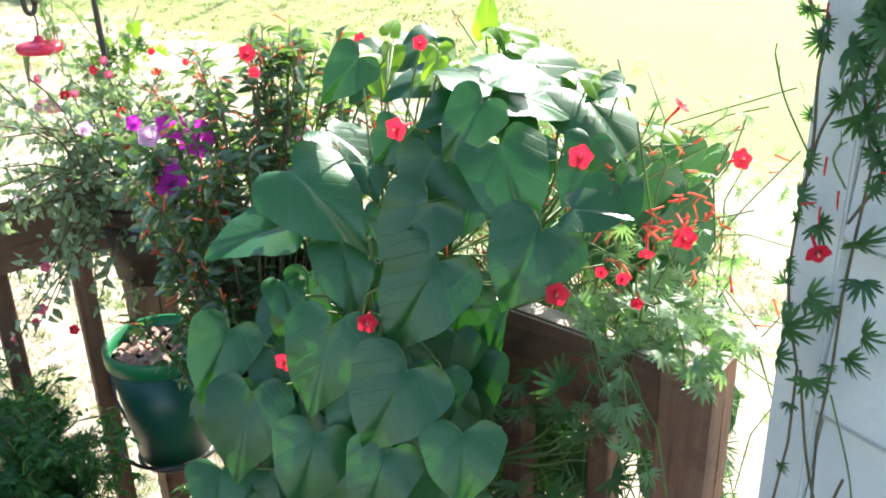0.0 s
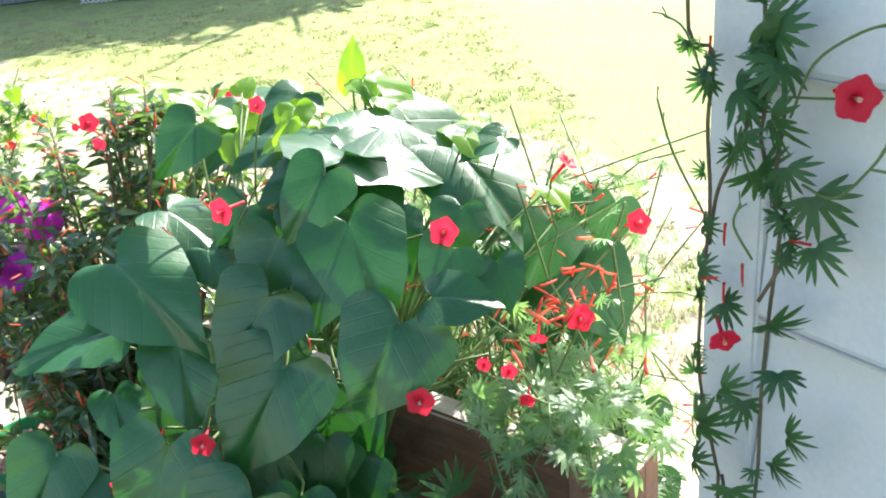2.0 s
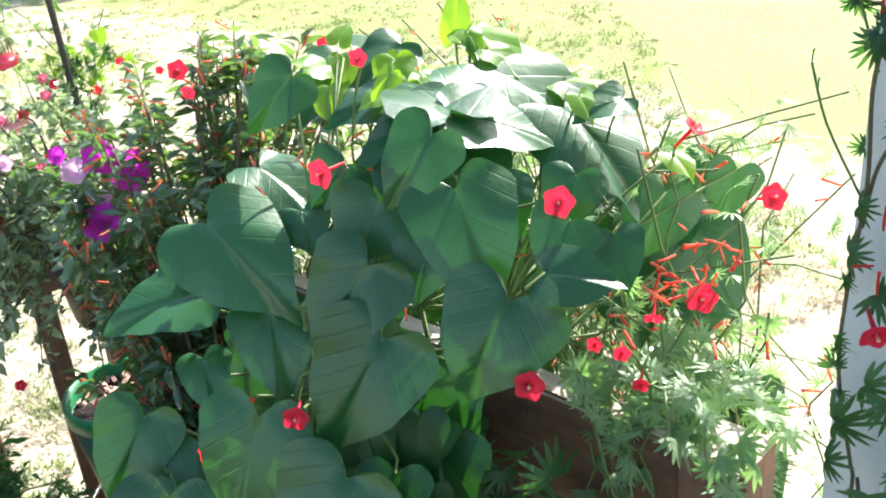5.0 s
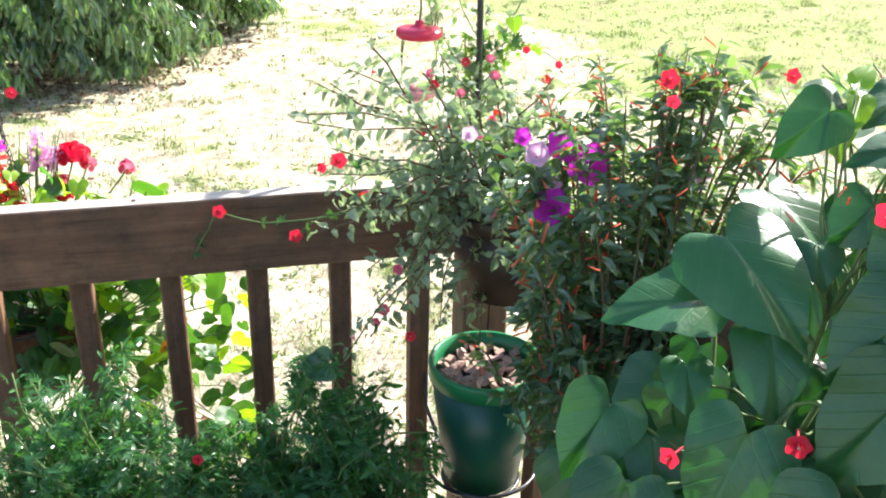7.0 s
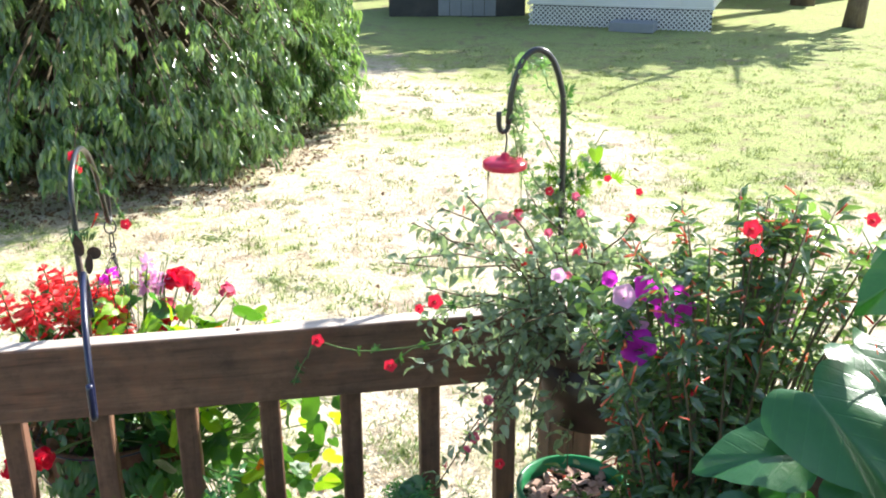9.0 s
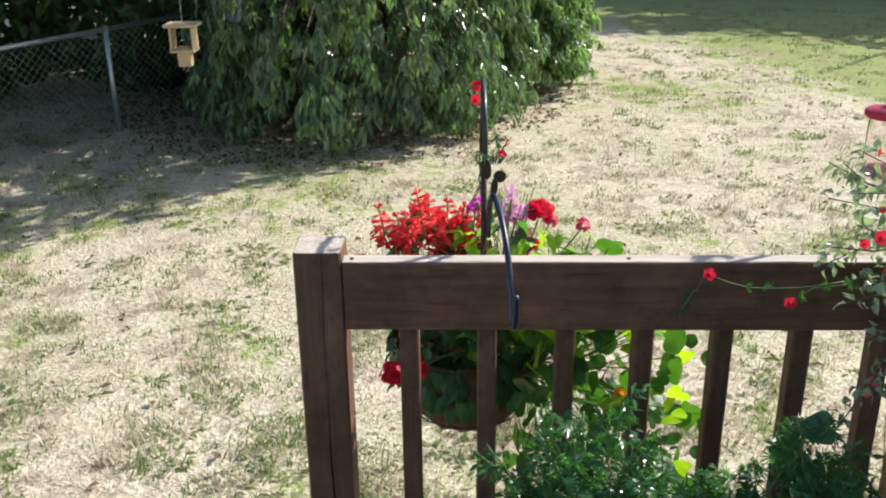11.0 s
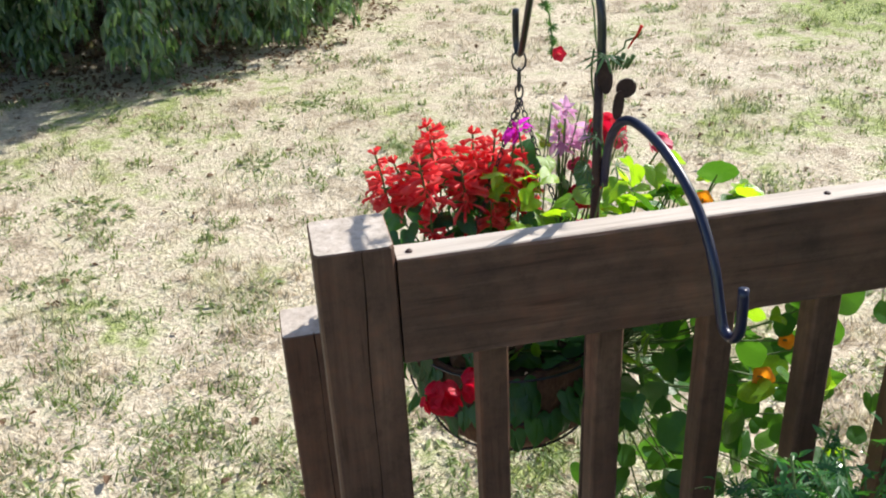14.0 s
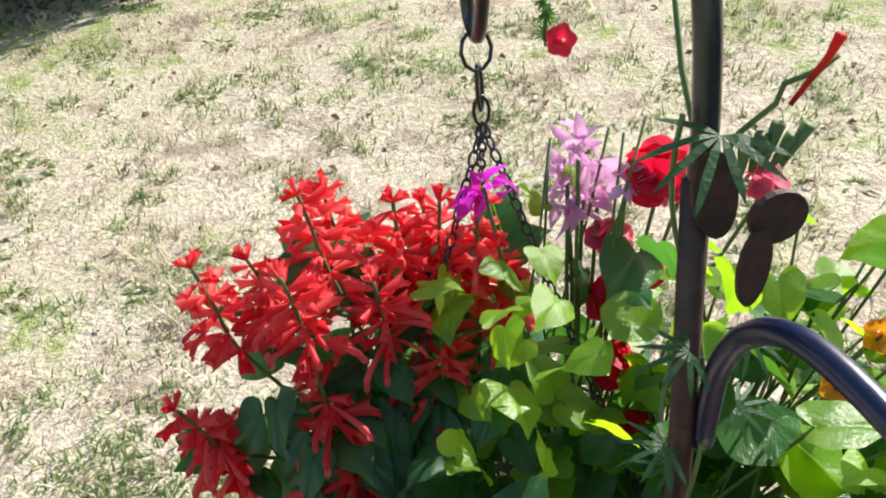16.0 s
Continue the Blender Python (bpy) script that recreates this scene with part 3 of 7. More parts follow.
def rail_shape(x0, x1, y0, y1, z0, z1, seed):
    """Sawn rail with worn, slightly splintered upper edges."""
    n = int((x1 - x0) / 0.012)
    vs, fs = [], []
    for i in range(n + 1):
        x = x0 + (x1 - x0) * i / n
        e = [0.0025 + 0.0035 * max(0, 0.4 + noise.noise(Vector((x * f, seed + k * 7, 0)))) for k, f in ((0, 18), (1, 25))]
        h = 0.0012 * noise.noise(Vector((x * 9, seed, 3)))
        for y, z in ((y0, z0 + 0.003), (y0, z1 - e[0]), (y0 + e[0] * 0.5, z1 - e[0] * 0.3), (y0 + e[0], z1 + h), (y1 - e[1], z1 + h), (y1 - e[1] * 0.4, z1 - e[1] * 0.3), (y1, z1 - e[1]), (y1, z0 + 0.003), (y1 - 0.003, z0), (y0 + 0.003, z0)):
            vs.append((x, y, z))
    for i in range(n):
        for k in range(10):
            fs.append([i * 10 + k, i * 10 + (k + 1) % 10, (i + 1) * 10 + (k + 1) % 10, (i + 1) * 10 + k])
    fs.append(list(range(10))[::-1])
    fs.append([n * 10 + k for k in range(10)])
    return vs, [f[::-1] for f in fs]


front = thing("railing", (0.25, 2.05, 0), "weathered dark brown stained timber deck railing with square balusters", "railing", "deck railings")
part("end_post", post_shape(-0.516, 2.017, -0.3, 0.932, 1), WOOD_Z, front)
part("corner_post", post_shape(0.683, 2.058, -0.3, 0.90, 3), WOOD_Z, front)
rail = part("top_rail", rail_shape(-0.425, 0.735, 2.018, 2.056, 0.775, 0.914, 4), WOOD_X, front)
NAIL = mesh("nail", lathe([(0.0, 0.0022), (0.003, 0.002), (0.0042, 0.0008), (0.0042, -0.004)], (0, 0, 0), 12), True)
for x in (-0.409, 0.10, 0.55):
    put("nail", NAIL, RUST, rail, Matrix.Translation((x, 2.035, 0.914)), "rusty nail head")
bal = baluster_mesh(-0.12, 0.87)
for i in range(7):
    put("baluster", bal, WOOD_Z, front, pose(-0.328 + 0.1508 * i, 2.058, 0, rz=0.4 * math.sin(i * 2.3)))

SKEW = pose(1.071, 0.955, 0, rz=17.6)       # the short railing runs from the house corner to the corner post
side = thing("railing", (0.9, 1.5, 0), "short weathered brown timber railing set askew by the white wall", "railing", "deck railings")
put("end_post", mesh("end_post", post_shape(-0.035, -0.071, -0.3, 0.925, 4, 0.07)), WOOD_Z, side, SKEW)
put("top_rail", mesh("top_rail", box(-0.019, 0.019, 0.0, 1.085, 0.775, 0.914, 0.004)), WOOD_Y, side, SKEW)
for i in range(7):
    put("baluster", bal, WOOD_Z, side, SKEW @ pose(0.021, 0.09 + 0.15 * i, 0))

low_post = part("stair_post", post_shape(-0.569, 2.37, GZ - 0.1, 0.610, 5), WOOD_Z)
tagged(low_post, "weathered brown square timber stair post standing in the lawn", "post")


def house():
    wall = part("wall_east", box(1.136, 4.5, -6.0, 0.825, GZ - 0.05, 3.0, 0), SIDING)
    tagged(wall, "white painted house wall clad in lap siding", "wall", kind="structure")
    WORLD[wall] = Matrix()
    prof = [(1.136, 0.03), (1.114, 0.0), (1.112, 0.005), (1.1345, 0.218)]
    vs, fs = [], []
    for y in (-6.0, 0.776):
        for x, z in prof:
            vs.append((x, y, z))
    fs = [[0, 1, 5, 4], [1, 2, 6, 5], [2, 3, 7, 6], [4, 5, 6, 7], [3, 2, 1, 0], [0, 4, 7, 3]]
    board = mesh("clapboard", (vs, fs))
    seam = mesh("seam", box(1.1105, 1.128, -6.0, 0.775, -0.0024, -0.0003, 0))
    for k in range(-7, 8):
        b = put("clapboard", board, SIDING, wall, Matrix.Translation((0, 0, 1.128 + 0.210 * k)))
        put("seam", seam, GRIME, b, Matrix.Translation((0, 0, 1.128 + 0.210 * k)), "grimy joint under the board")
    trim = part("trim", join(box(1.112, 1.1355, 0.778, 0.836, GZ + 0.1, 3.0, 0.003), box(1.1365, 1.2, 0.8255, 0.838, GZ + 0.1, 3.0, 0.003)), SIDING)
    tagged(trim, "white corner board of the house", "trim", kind="structure")
    roof = part("roof", box(1.02, 5.0, -6.3, 1.0, 3.001, 3.12, 0.01), ROOFMAT)
    tagged(roof, "grey shingled house roof", "roof", kind="structure")


house()

# ---- far side of the lawn ----


def shed():
    s = thing("shed", (6.0, 17.0, GZ), "white painted garden shed on a white lattice skirt", "shed")
    rot = pose(4.75, 17.6, GZ, rz=-30)
    def sp(name, shape, mat, parent=s, label=""):
        return put(name, mesh(name, shape), mat, parent, rot, label)
    sp("wall", box(0, 3.2, 0, 2.6, 0.36, 2.6, 0.01), SHEDWHITE)
    for k in range(6):
        sp("panel", box(0.02 + k * 0.53, 0.53 + k * 0.53, -0.016, -0.001, 0.40, 2.55, 0.004, 1), SHEDWHITE)
    sp("roof", ([(-0.2, -0.25, 2.62), (3.4, -0.25, 2.62), (3.4, 1.3, 3.4), (-0.2, 1.3, 3.4), (-0.2, 2.85, 2.62), (3.4, 2.85, 2.62)], [[0, 1, 2, 3], [3, 2, 5, 4], [0, 3, 4], [1, 5, 2], [0, 4, 5, 1]]), ROOFMAT)
    sp("sill", box(-0.02, 3.22, -0.03, 0.02, 0.355, 0.395, 0.004, 1), SHEDWHITE)
    sp("back_board", box(0.03, 3.17, 0.2, 0.22, 0.0, 0.35, 0), SHEDDARK)
    slats = []
    for k in range(42):
        x = -0.34 + k * 0.085
        for d in (1, -1):
            y = -0.012 if d > 0 else -0.004
            lo, hi = max(0.0, (0.0 - x) / 0.34), min(1.0, (3.165 - x) / 0.34)
            if hi <= lo:
                continue
            za, zb = (lo * 0.34, hi * 0.34) if d > 0 else (0.34 - lo * 0.34, 0.34 - hi * 0.34)
            a, b = x + lo * 0.34, x + hi * 0.34
            slats.append(([(a, y, za), (a + 0.035, y, za), (b + 0.035, y, zb), (b, y, zb), (a, y + 0.006, za), (a + 0.035, y + 0.006, za), (b + 0.035, y + 0.006, zb), (b, y + 0.006, zb)], [[0, 1, 2, 3], [7, 6, 5, 4], [0, 4, 5, 1], [1, 5, 6, 2], [2, 6, 7, 3], [3, 7, 4, 0]]))
    sp("lattice", join(*slats), SHEDWHITE, s, "white diamond lattice skirt")
    sp("step", box(1.55, 2.3, -0.55, -0.04, 0.0, 0.16, 0.01), SHEDGREY)
    g = thing("outbuilding", (3.4, 19.5, GZ), "low grey and dark boarded outbuilding", "shed")
    rot2 = pose(2.45, 19.3, GZ, rz=-14)
    put("wall", mesh("wall", box(0, 2.6, 0, 2.0, -0.02, 2.2, 0.01)), SHEDDARK, g, rot2)
    for k in range(5):
        put("panel", mesh("panel", box(0.95 + k * 0.22, 1.16 + k * 0.22, -0.02, -0.001, 0.02, 2.1, 0.004, 1)), SHEDGREY, g, rot2)
    put("roof", mesh("roof", box(-0.15, 2.75, -0.2, 2.2, 2.201, 2.3, 0.01)), ROOFMAT, g, rot2)
    n = thing("garage", (11.4, 22.8, GZ), "low dark and white garage at the far edge of the lawn", "garage")
    rot3 = pose(9.9, 22.0, GZ, rz=-24)
    put("wall", mesh("wall", box(0, 3.6, 0, 2.4, -0.05, 2.3, 0.01)), SHEDDARK, n, rot3)
    put("door", mesh("door", box(1.3, 2.7, -0.03, -0.001, 0.02, 2.0, 0.006, 1)), SHEDWHITE, n, rot3, "white garage door")
    put("roof", mesh("roof", box(-0.2, 3.8, -0.25, 2.6, 2.301, 2.42, 0.01)), ROOFMAT, n, rot3)


shed()


def limbs(r, base, height, spread, count, thick):
    out = []
    trunk_top = Vector((base[0], base[1], base[2] + height * 0.45))
    pts = [Vector(base) + Vector((0.06 * math.sin(k * 1.7) * k, 0.05 * math.cos(k * 2.1) * k, height * 0.45 * k / 4)) for k in range(5)]
    pts[0].z -= 0.1
    out.append(tube(pts, [thick * (1.25 - 0.13 * k) for k in range(5)], 9))
    for k in range(count):
        a = 2 * math.pi * k / count + r.uniform(-0.4, 0.4)
        e = Vector((math.cos(a) * spread[0] * r.uniform(0.5, 0.85), math.sin(a) * spread[1] * r.uniform(0.5, 0.85), height * r.uniform(0.25, 0.5)))
        s = pts[3].lerp(pts[4], r.random())
        m = s + e * 0.5 + Vector((0, 0, height * 0.06))
        out.append(tube([s, m, s + e], [thick * 0.5, thick * 0.3, thick * 0.08], 6))
    return join(*out)


def tree(at, height, centre, radii, count, size, mat, label, seed, name="tree", shape=None, droop=0.0, thick=0.13, gaps=0.5, group=""):
    r = random.Random(seed)
    t = thing(name, at, label, "tree" if name == "tree" else "shrub", group)
    part("trunk", limbs(r, at, height, radii, 7, thick), BARK, t, smooth=True)
    poses = []
    c = Vector(centre)
    while len(poses) < count:
        d = unit(r)
        k = 0.55 + 0.47 * r.random() ** 0.6
        lump = 0.80 + 0.35 * noise.noise(d * 2.3 + Vector((seed, 0, 0))) + 0.16 * noise.noise(d * 6 + Vector((0, seed, 0)))
        p = Vector((d.x * radii[0], d.y * radii[1], d.z * radii[2])) * k * lump
        if noise.noise(p * 1.1 + Vector((0, 0, seed))) > gaps:
            continue
        q = c + p
        if q.z < GZ + 0.06:
            continue
        out = Vector((d.x, d.y, 0.25)).normalized()
        tip = (out * (1 - droop) + Vector((0, 0, -1)) * (0.15 + droop) + unit(r) * 0.45).normalized()
        nrm = (out + Vector((0, 0, 0.5)) + unit(r) * 0.9).normalized()
        poses.append(facing(q, nrm, tip, size * r.uniform(0.65, 1.3)))
    part("crown", scatter(shape or lance_leaf(0.5, 0.1), poses), mat, t, "", False, "stuff")
    return t


# the drooping shrub: sprays of long narrow leaves that hang in tiers
def drooping_shrub():
    r = random.Random(11)
    at = (-1.35, 10.7, GZ)
    t = thing("shrub", at, "large dark green shrub with long drooping narrow leaves", "shrub")
    stems, poses = [], []
    for k in range(900):
        a = r.uniform(0, 2 * math.pi)
        up = r.uniform(0.0, 1.0) if k % 3 else r.uniform(0.0, 0.16)
        reach = 2.25 * math.sqrt(max(0.12, 1.08 - 1.5 * max(0.0, up - 0.35) ** 2)) * r.uniform(0.84, 1.06)
        reach *= 1.0 - 0.34 * max(0.0, -math.cos(a)) - 0.10 * max(0.0, math.cos(a)) - 0.07 * max(0.0, -math.sin(a))
        # Out-of-view upper boughs, widened so their shade reaches the left lawn.
        if up > 0.5:
            reach *= 1.27
        reach *= 0.95 + 0.22 * noise.noise(Vector((math.cos(a) * 2.4, math.sin(a) * 2.4, up * 3.5)))
        end = Vector((at[0] + math.cos(a) * reach, at[1] + 1.38 * math.sin(a) * reach, GZ + 0.25 + 4.7 * up))
        start = Vector((at[0] + 0.3 * math.cos(a), at[1] + 0.5 * math.sin(a), GZ + 0.3 + 3.0 * up))
        mid = start.lerp(end, 0.6) + Vector((0, 0, 0.5))
        drop = Vector((end.x + 0.30 * math.cos(a), end.y + 0.30 * math.sin(a), max(end.z - r.uniform(0.15, 0.45), GZ + 0.12)))
        stems.append(tube([start, mid, end, drop], [0.022, 0.014, 0.007, 0.003], 4, False))
        out = Vector((math.cos(a), math.sin(a), 0))
        for j in range(14):
            u = 0.12 + 0.88 * r.random() ** 0.7
            node = (mid.lerp(end, u * 2) if u < 0.5 else end.lerp(drop, u * 2 - 1)) + unit(r) * r.uniform(0.02, 0.16)
            node.z = max(node.z, GZ + 0.12 + 0.1 * r.random())
            turn = out + unit(r) * 0.5
            for i in range(7):
                p = node + unit(r) * 0.035
                tip = Vector((0, 0, -1)) + turn * 0.45 + unit(r) * 0.5
                nrm = turn * 0.9 + Vector((0, 0, 0.55)) + unit(r) * 0.5
                poses.append(facing(p, nrm, tip, r.uniform(0.08, 0.15)))
    part("trunk", limbs(r, at, 3.0, (1.2, 1.2), 9, 0.09), BARK, t, smooth=True)
    part("bough", tube([(-1.35, 10.7, 1.4), (-1.9, 9.3, 2.3), (-2.03, 8.2, 2.2), (-2.1, 7.6, 1.95), (-2.15, 7.04, 1.72)], [0.03, 0.02, 0.014, 0.01, 0.007], 6), WOODSTEM, t)
    part("branch", join(*stems), WOODSTEM, t, "", False, "stuff")
    part("foliage", scatter(lance_leaf(0.27, 0.25), poses), WILLOW, t, "", False, "stuff")


drooping_shrub()
CLUMP = join(lance_leaf(0.5, 0.1), ([(x * 0.8, -y * 0.7, z) for x, y, z in lance_leaf(0.5, 0.1)[0]], lance_leaf(0.5, 0.1)[1]))
tree((-5.4, 12.6, GZ), 6.0, (-5.2, 12.6, 1.9), (2.7, 2.2, 2.9), 7000, 0.2, TREELEAF, "dark leafy tree behind the wire fence", 21, gaps=0.28)
tree((-8.6, 10.4, GZ), 6.0, (-8.4, 10.4, 2.0), (2.4, 2.2, 3.0), 6000, 0.2, TREELEAF, "dark leafy tree behind the wire fence", 22, gaps=0.28)
tree((-3.2, 16.5, GZ), 6.5, (-3.2, 16.5, 2.6), (3.0, 2.0, 3.3), 5000, 0.22, TREELEAF, "dark leafy tree behind the wire fence", 23, gaps=0.3)
tree((10.1, 16.0, GZ), 5.6, (10.3, 17.6, 3.4), (3.0, 2.6, 1.8), 2300, 0.3, TREELEAF, "broad shade tree on the far lawn", 31, shape=CLUMP, gaps=0.08, thick=0.15)
tree((11.0, 19.3, GZ), 9.0, (10.6, 20.2, 5.6), (4.4, 2.8, 2.6), 2600, 0.32, TREELEAF, "broad shade tree on the far lawn", 32, shape=CLUMP, gaps=0.08, thick=0.2)
tree((4.2, 23.5, GZ), 9.0, (6.2, 23.2, 6.6), (4.8, 2.6, 2.4), 2600, 0.32, TREELEAF, "tall shade tree behind the shed", 33, shape=CLUMP, gaps=0.08, thick=0.2)


def thicket(at, rad, height, count, seed):
    r = random.Random(seed)
    t = thing("bush", at, "dense dark bush behind the wire fence", "shrub", "bushes behind the fence")
    stems, poses = [], []
    for k in range(14):
        a = r.uniform(0, 6.28)
        e = Vector((at[0] + rad * 0.7 * math.cos(a), at[1] + rad * 0.7 * math.sin(a), GZ + height * r.uniform(0.5, 0.95)))
        stems.append(tube([Vector(at), Vector(at).lerp(e, 0.5) + Vector((0, 0, 0.3)), e], [0.03, 0.018, 0.006], 5))
    for k in range(count):
        d = unit(r)
        q = Vector((at[0] + d.x * rad * r.uniform(0.5, 1.0), at[1] + d.y * rad * r.uniform(0.5, 1.0), GZ + 0.08 + height * 0.5 * (1 + d.z) * (0.85 + 0.3 * noise.noise(d * 2 + Vector((seed, 0, 0))))))
        poses.append(facing(q, d + unit(r) * 0.8 + Vector((0, 0, 0.4)), unit(r) + Vector((0, 0, -0.6)), r.uniform(0.09, 0.2)))
    part("stem", join(*stems), BARK, t, "", False, "stuff")
    part("foliage", scatter(lance_leaf(0.5, 0.15), poses), TREELEAF, t, "", False, "stuff")


thicket((-3.5, 10.2, GZ), 1.35, 2.6, 2600, 91)
thicket((-5.2, 9.4, GZ), 1.5, 2.5, 2600, 92)
thicket((-6.6, 7.6, GZ), 1.5, 2.4, 2400, 93)
thicket((-7.6, 5.6, GZ), 1.4, 2.3, 2000, 94)
# Unseen overhead crown, added to block sky and sun over the left lawn.
tree((-4.9, 10.6, GZ), 6.0, (-4.6, 9.6, 3.9), (3.0, 3.0, 1.6), 13000, 0.28, TREELEAF, "dark leafy tree behind the wire fence", 24, gaps=0.4)


# Second unseen crown, added to darken the left corner from above.
tree((-5.6, 7.4, GZ), 5.5, (-4.2, 7.6, 3.4), (2.4, 2.2, 1.2), 9000, 0.27, TREELEAF, "dark leafy tree behind the wire fence", 25, gaps=0.4)


def far_hedge():
    r = random.Random(44)
    poses = []
    for k in range(9000):
        x = r.uniform(-16, 34)
        y = 29 + 2.2 * noise.noise(Vector((x * 0.2, 0, 3))) + r.uniform(-1.2, 1.2)
        z = GZ + r.uniform(0.05, 1) ** 0.8 * (3.2 + 1.6 * noise.noise(Vector((x * 0.35, 7, 0))))
        poses.append(facing((x, y, z), unit(r) + Vector((0, -0.6, 0.4)), unit(r) + Vector((0, 0, -0.5)), r.uniform(0.35, 0.7)))
    h = part("hedge", scatter(CLUMP, poses), TREELEAF, None)
    tagged(h, "dark row of trees closing the garden", "hedge", kind="stuff")


far_hedge()


def fence():
    f = thing("wire_fence", (-4.2, 8.3, GZ), "galvanised chain-link fence with a top rail and thin posts", "fence")
    a, b = Vector((-4.6, 6.2, 0)), Vector((-2.6, 9.55, 0))
    top = 0.28
    part("top_rail", tube([(a.x, a.y, top), (b.x, b.y, top)], 0.021, 8), GALV, f, smooth=True)
    for k in range(3):
        p = a.lerp(b, k * 0.34)
        part("post", tube([(p.x, p.y, GZ - 0.1), (p.x, p.y, top + 0.03)], 0.025, 8), GALV, f, smooth=True)
    d = (b - a)
    ln = d.length
    d.normalize()
    wires = []
    n = int(ln / 0.075)
    for k in range(-12, n):
        for s in (1, -1):
            u0, u1 = k * 0.075, k * 0.075 + 0.9
            z0, z1 = (GZ + 0.03, top - 0.02) if s > 0 else (top - 0.02, GZ + 0.03)
            if u0 < 0 or u1 > ln:
                continue
            p, q = a + d * u0, a + d * u1
            wires.append(tube([(p.x, p.y, z0), (q.x, q.y, z1)], 0.0022, 3, False))
    part("wire_mesh", join(*wires), GALV, f, "", False, "stuff")


fence()


def bird_feeders():
    b = thing("bird_feeder", (-2.15, 7.0, 0.27), "pale cedar hopper bird feeder hanging in the shade", "bird feeder")
    c = Vector((-2.15, 7.0, 0.27))
    part("hopper", join(box(c.x - 0.045, c.x + 0.045, c.y - 0.04, c.y + 0.04, c.z, c.z + 0.13, 0.004)), TANWOOD, b)
    for s in (-1, 1):
        part("side_panel", box(c.x + s * 0.075 - 0.008, c.x + s * 0.075 + 0.008, c.y - 0.06, c.y + 0.06, c.z + 0.11, c.z + 0.27, 0.002, 1), TANWOOD, b)
    part("tray", box(c.x - 0.084, c.x + 0.084, c.y - 0.07, c.y + 0.07, c.z + 0.10, c.z + 0.118, 0.002, 1), TANWOOD, b)
    part("roof", box(c.x - 0.11, c.x + 0.11, c.y - 0.09, c.y + 0.09, c.z + 0.271, c.z + 0.29, 0.002, 1), TANWOOD, b)
    part("hanging_wire", tube([(c.x, c.y, c.z + 0.29), (c.x, c.y + 0.05, 1.72)], 0.003, 5), GALV, b)
    g = thing("bird_feeder", (-2.03, 8.0, 0.41), "grey-blue tube bird feeder hanging in the shade", "bird feeder")
    part("tube", lathe([(0.0, 0.0), (0.055, 0.0), (0.06, 0.03), (0.06, 0.22), (0.065, 0.225), (0.03, 0.27), (0.0, 0.275)], (-2.03, 8.0, 0.41), 16), BLUEPLASTIC, g, smooth=True)
    part("hanging_wire", tube([(-2.03, 8.0, 0.68), (-2.03, 8.2, 2.2)], 0.003, 5), GALV, g)


bird_feeders()


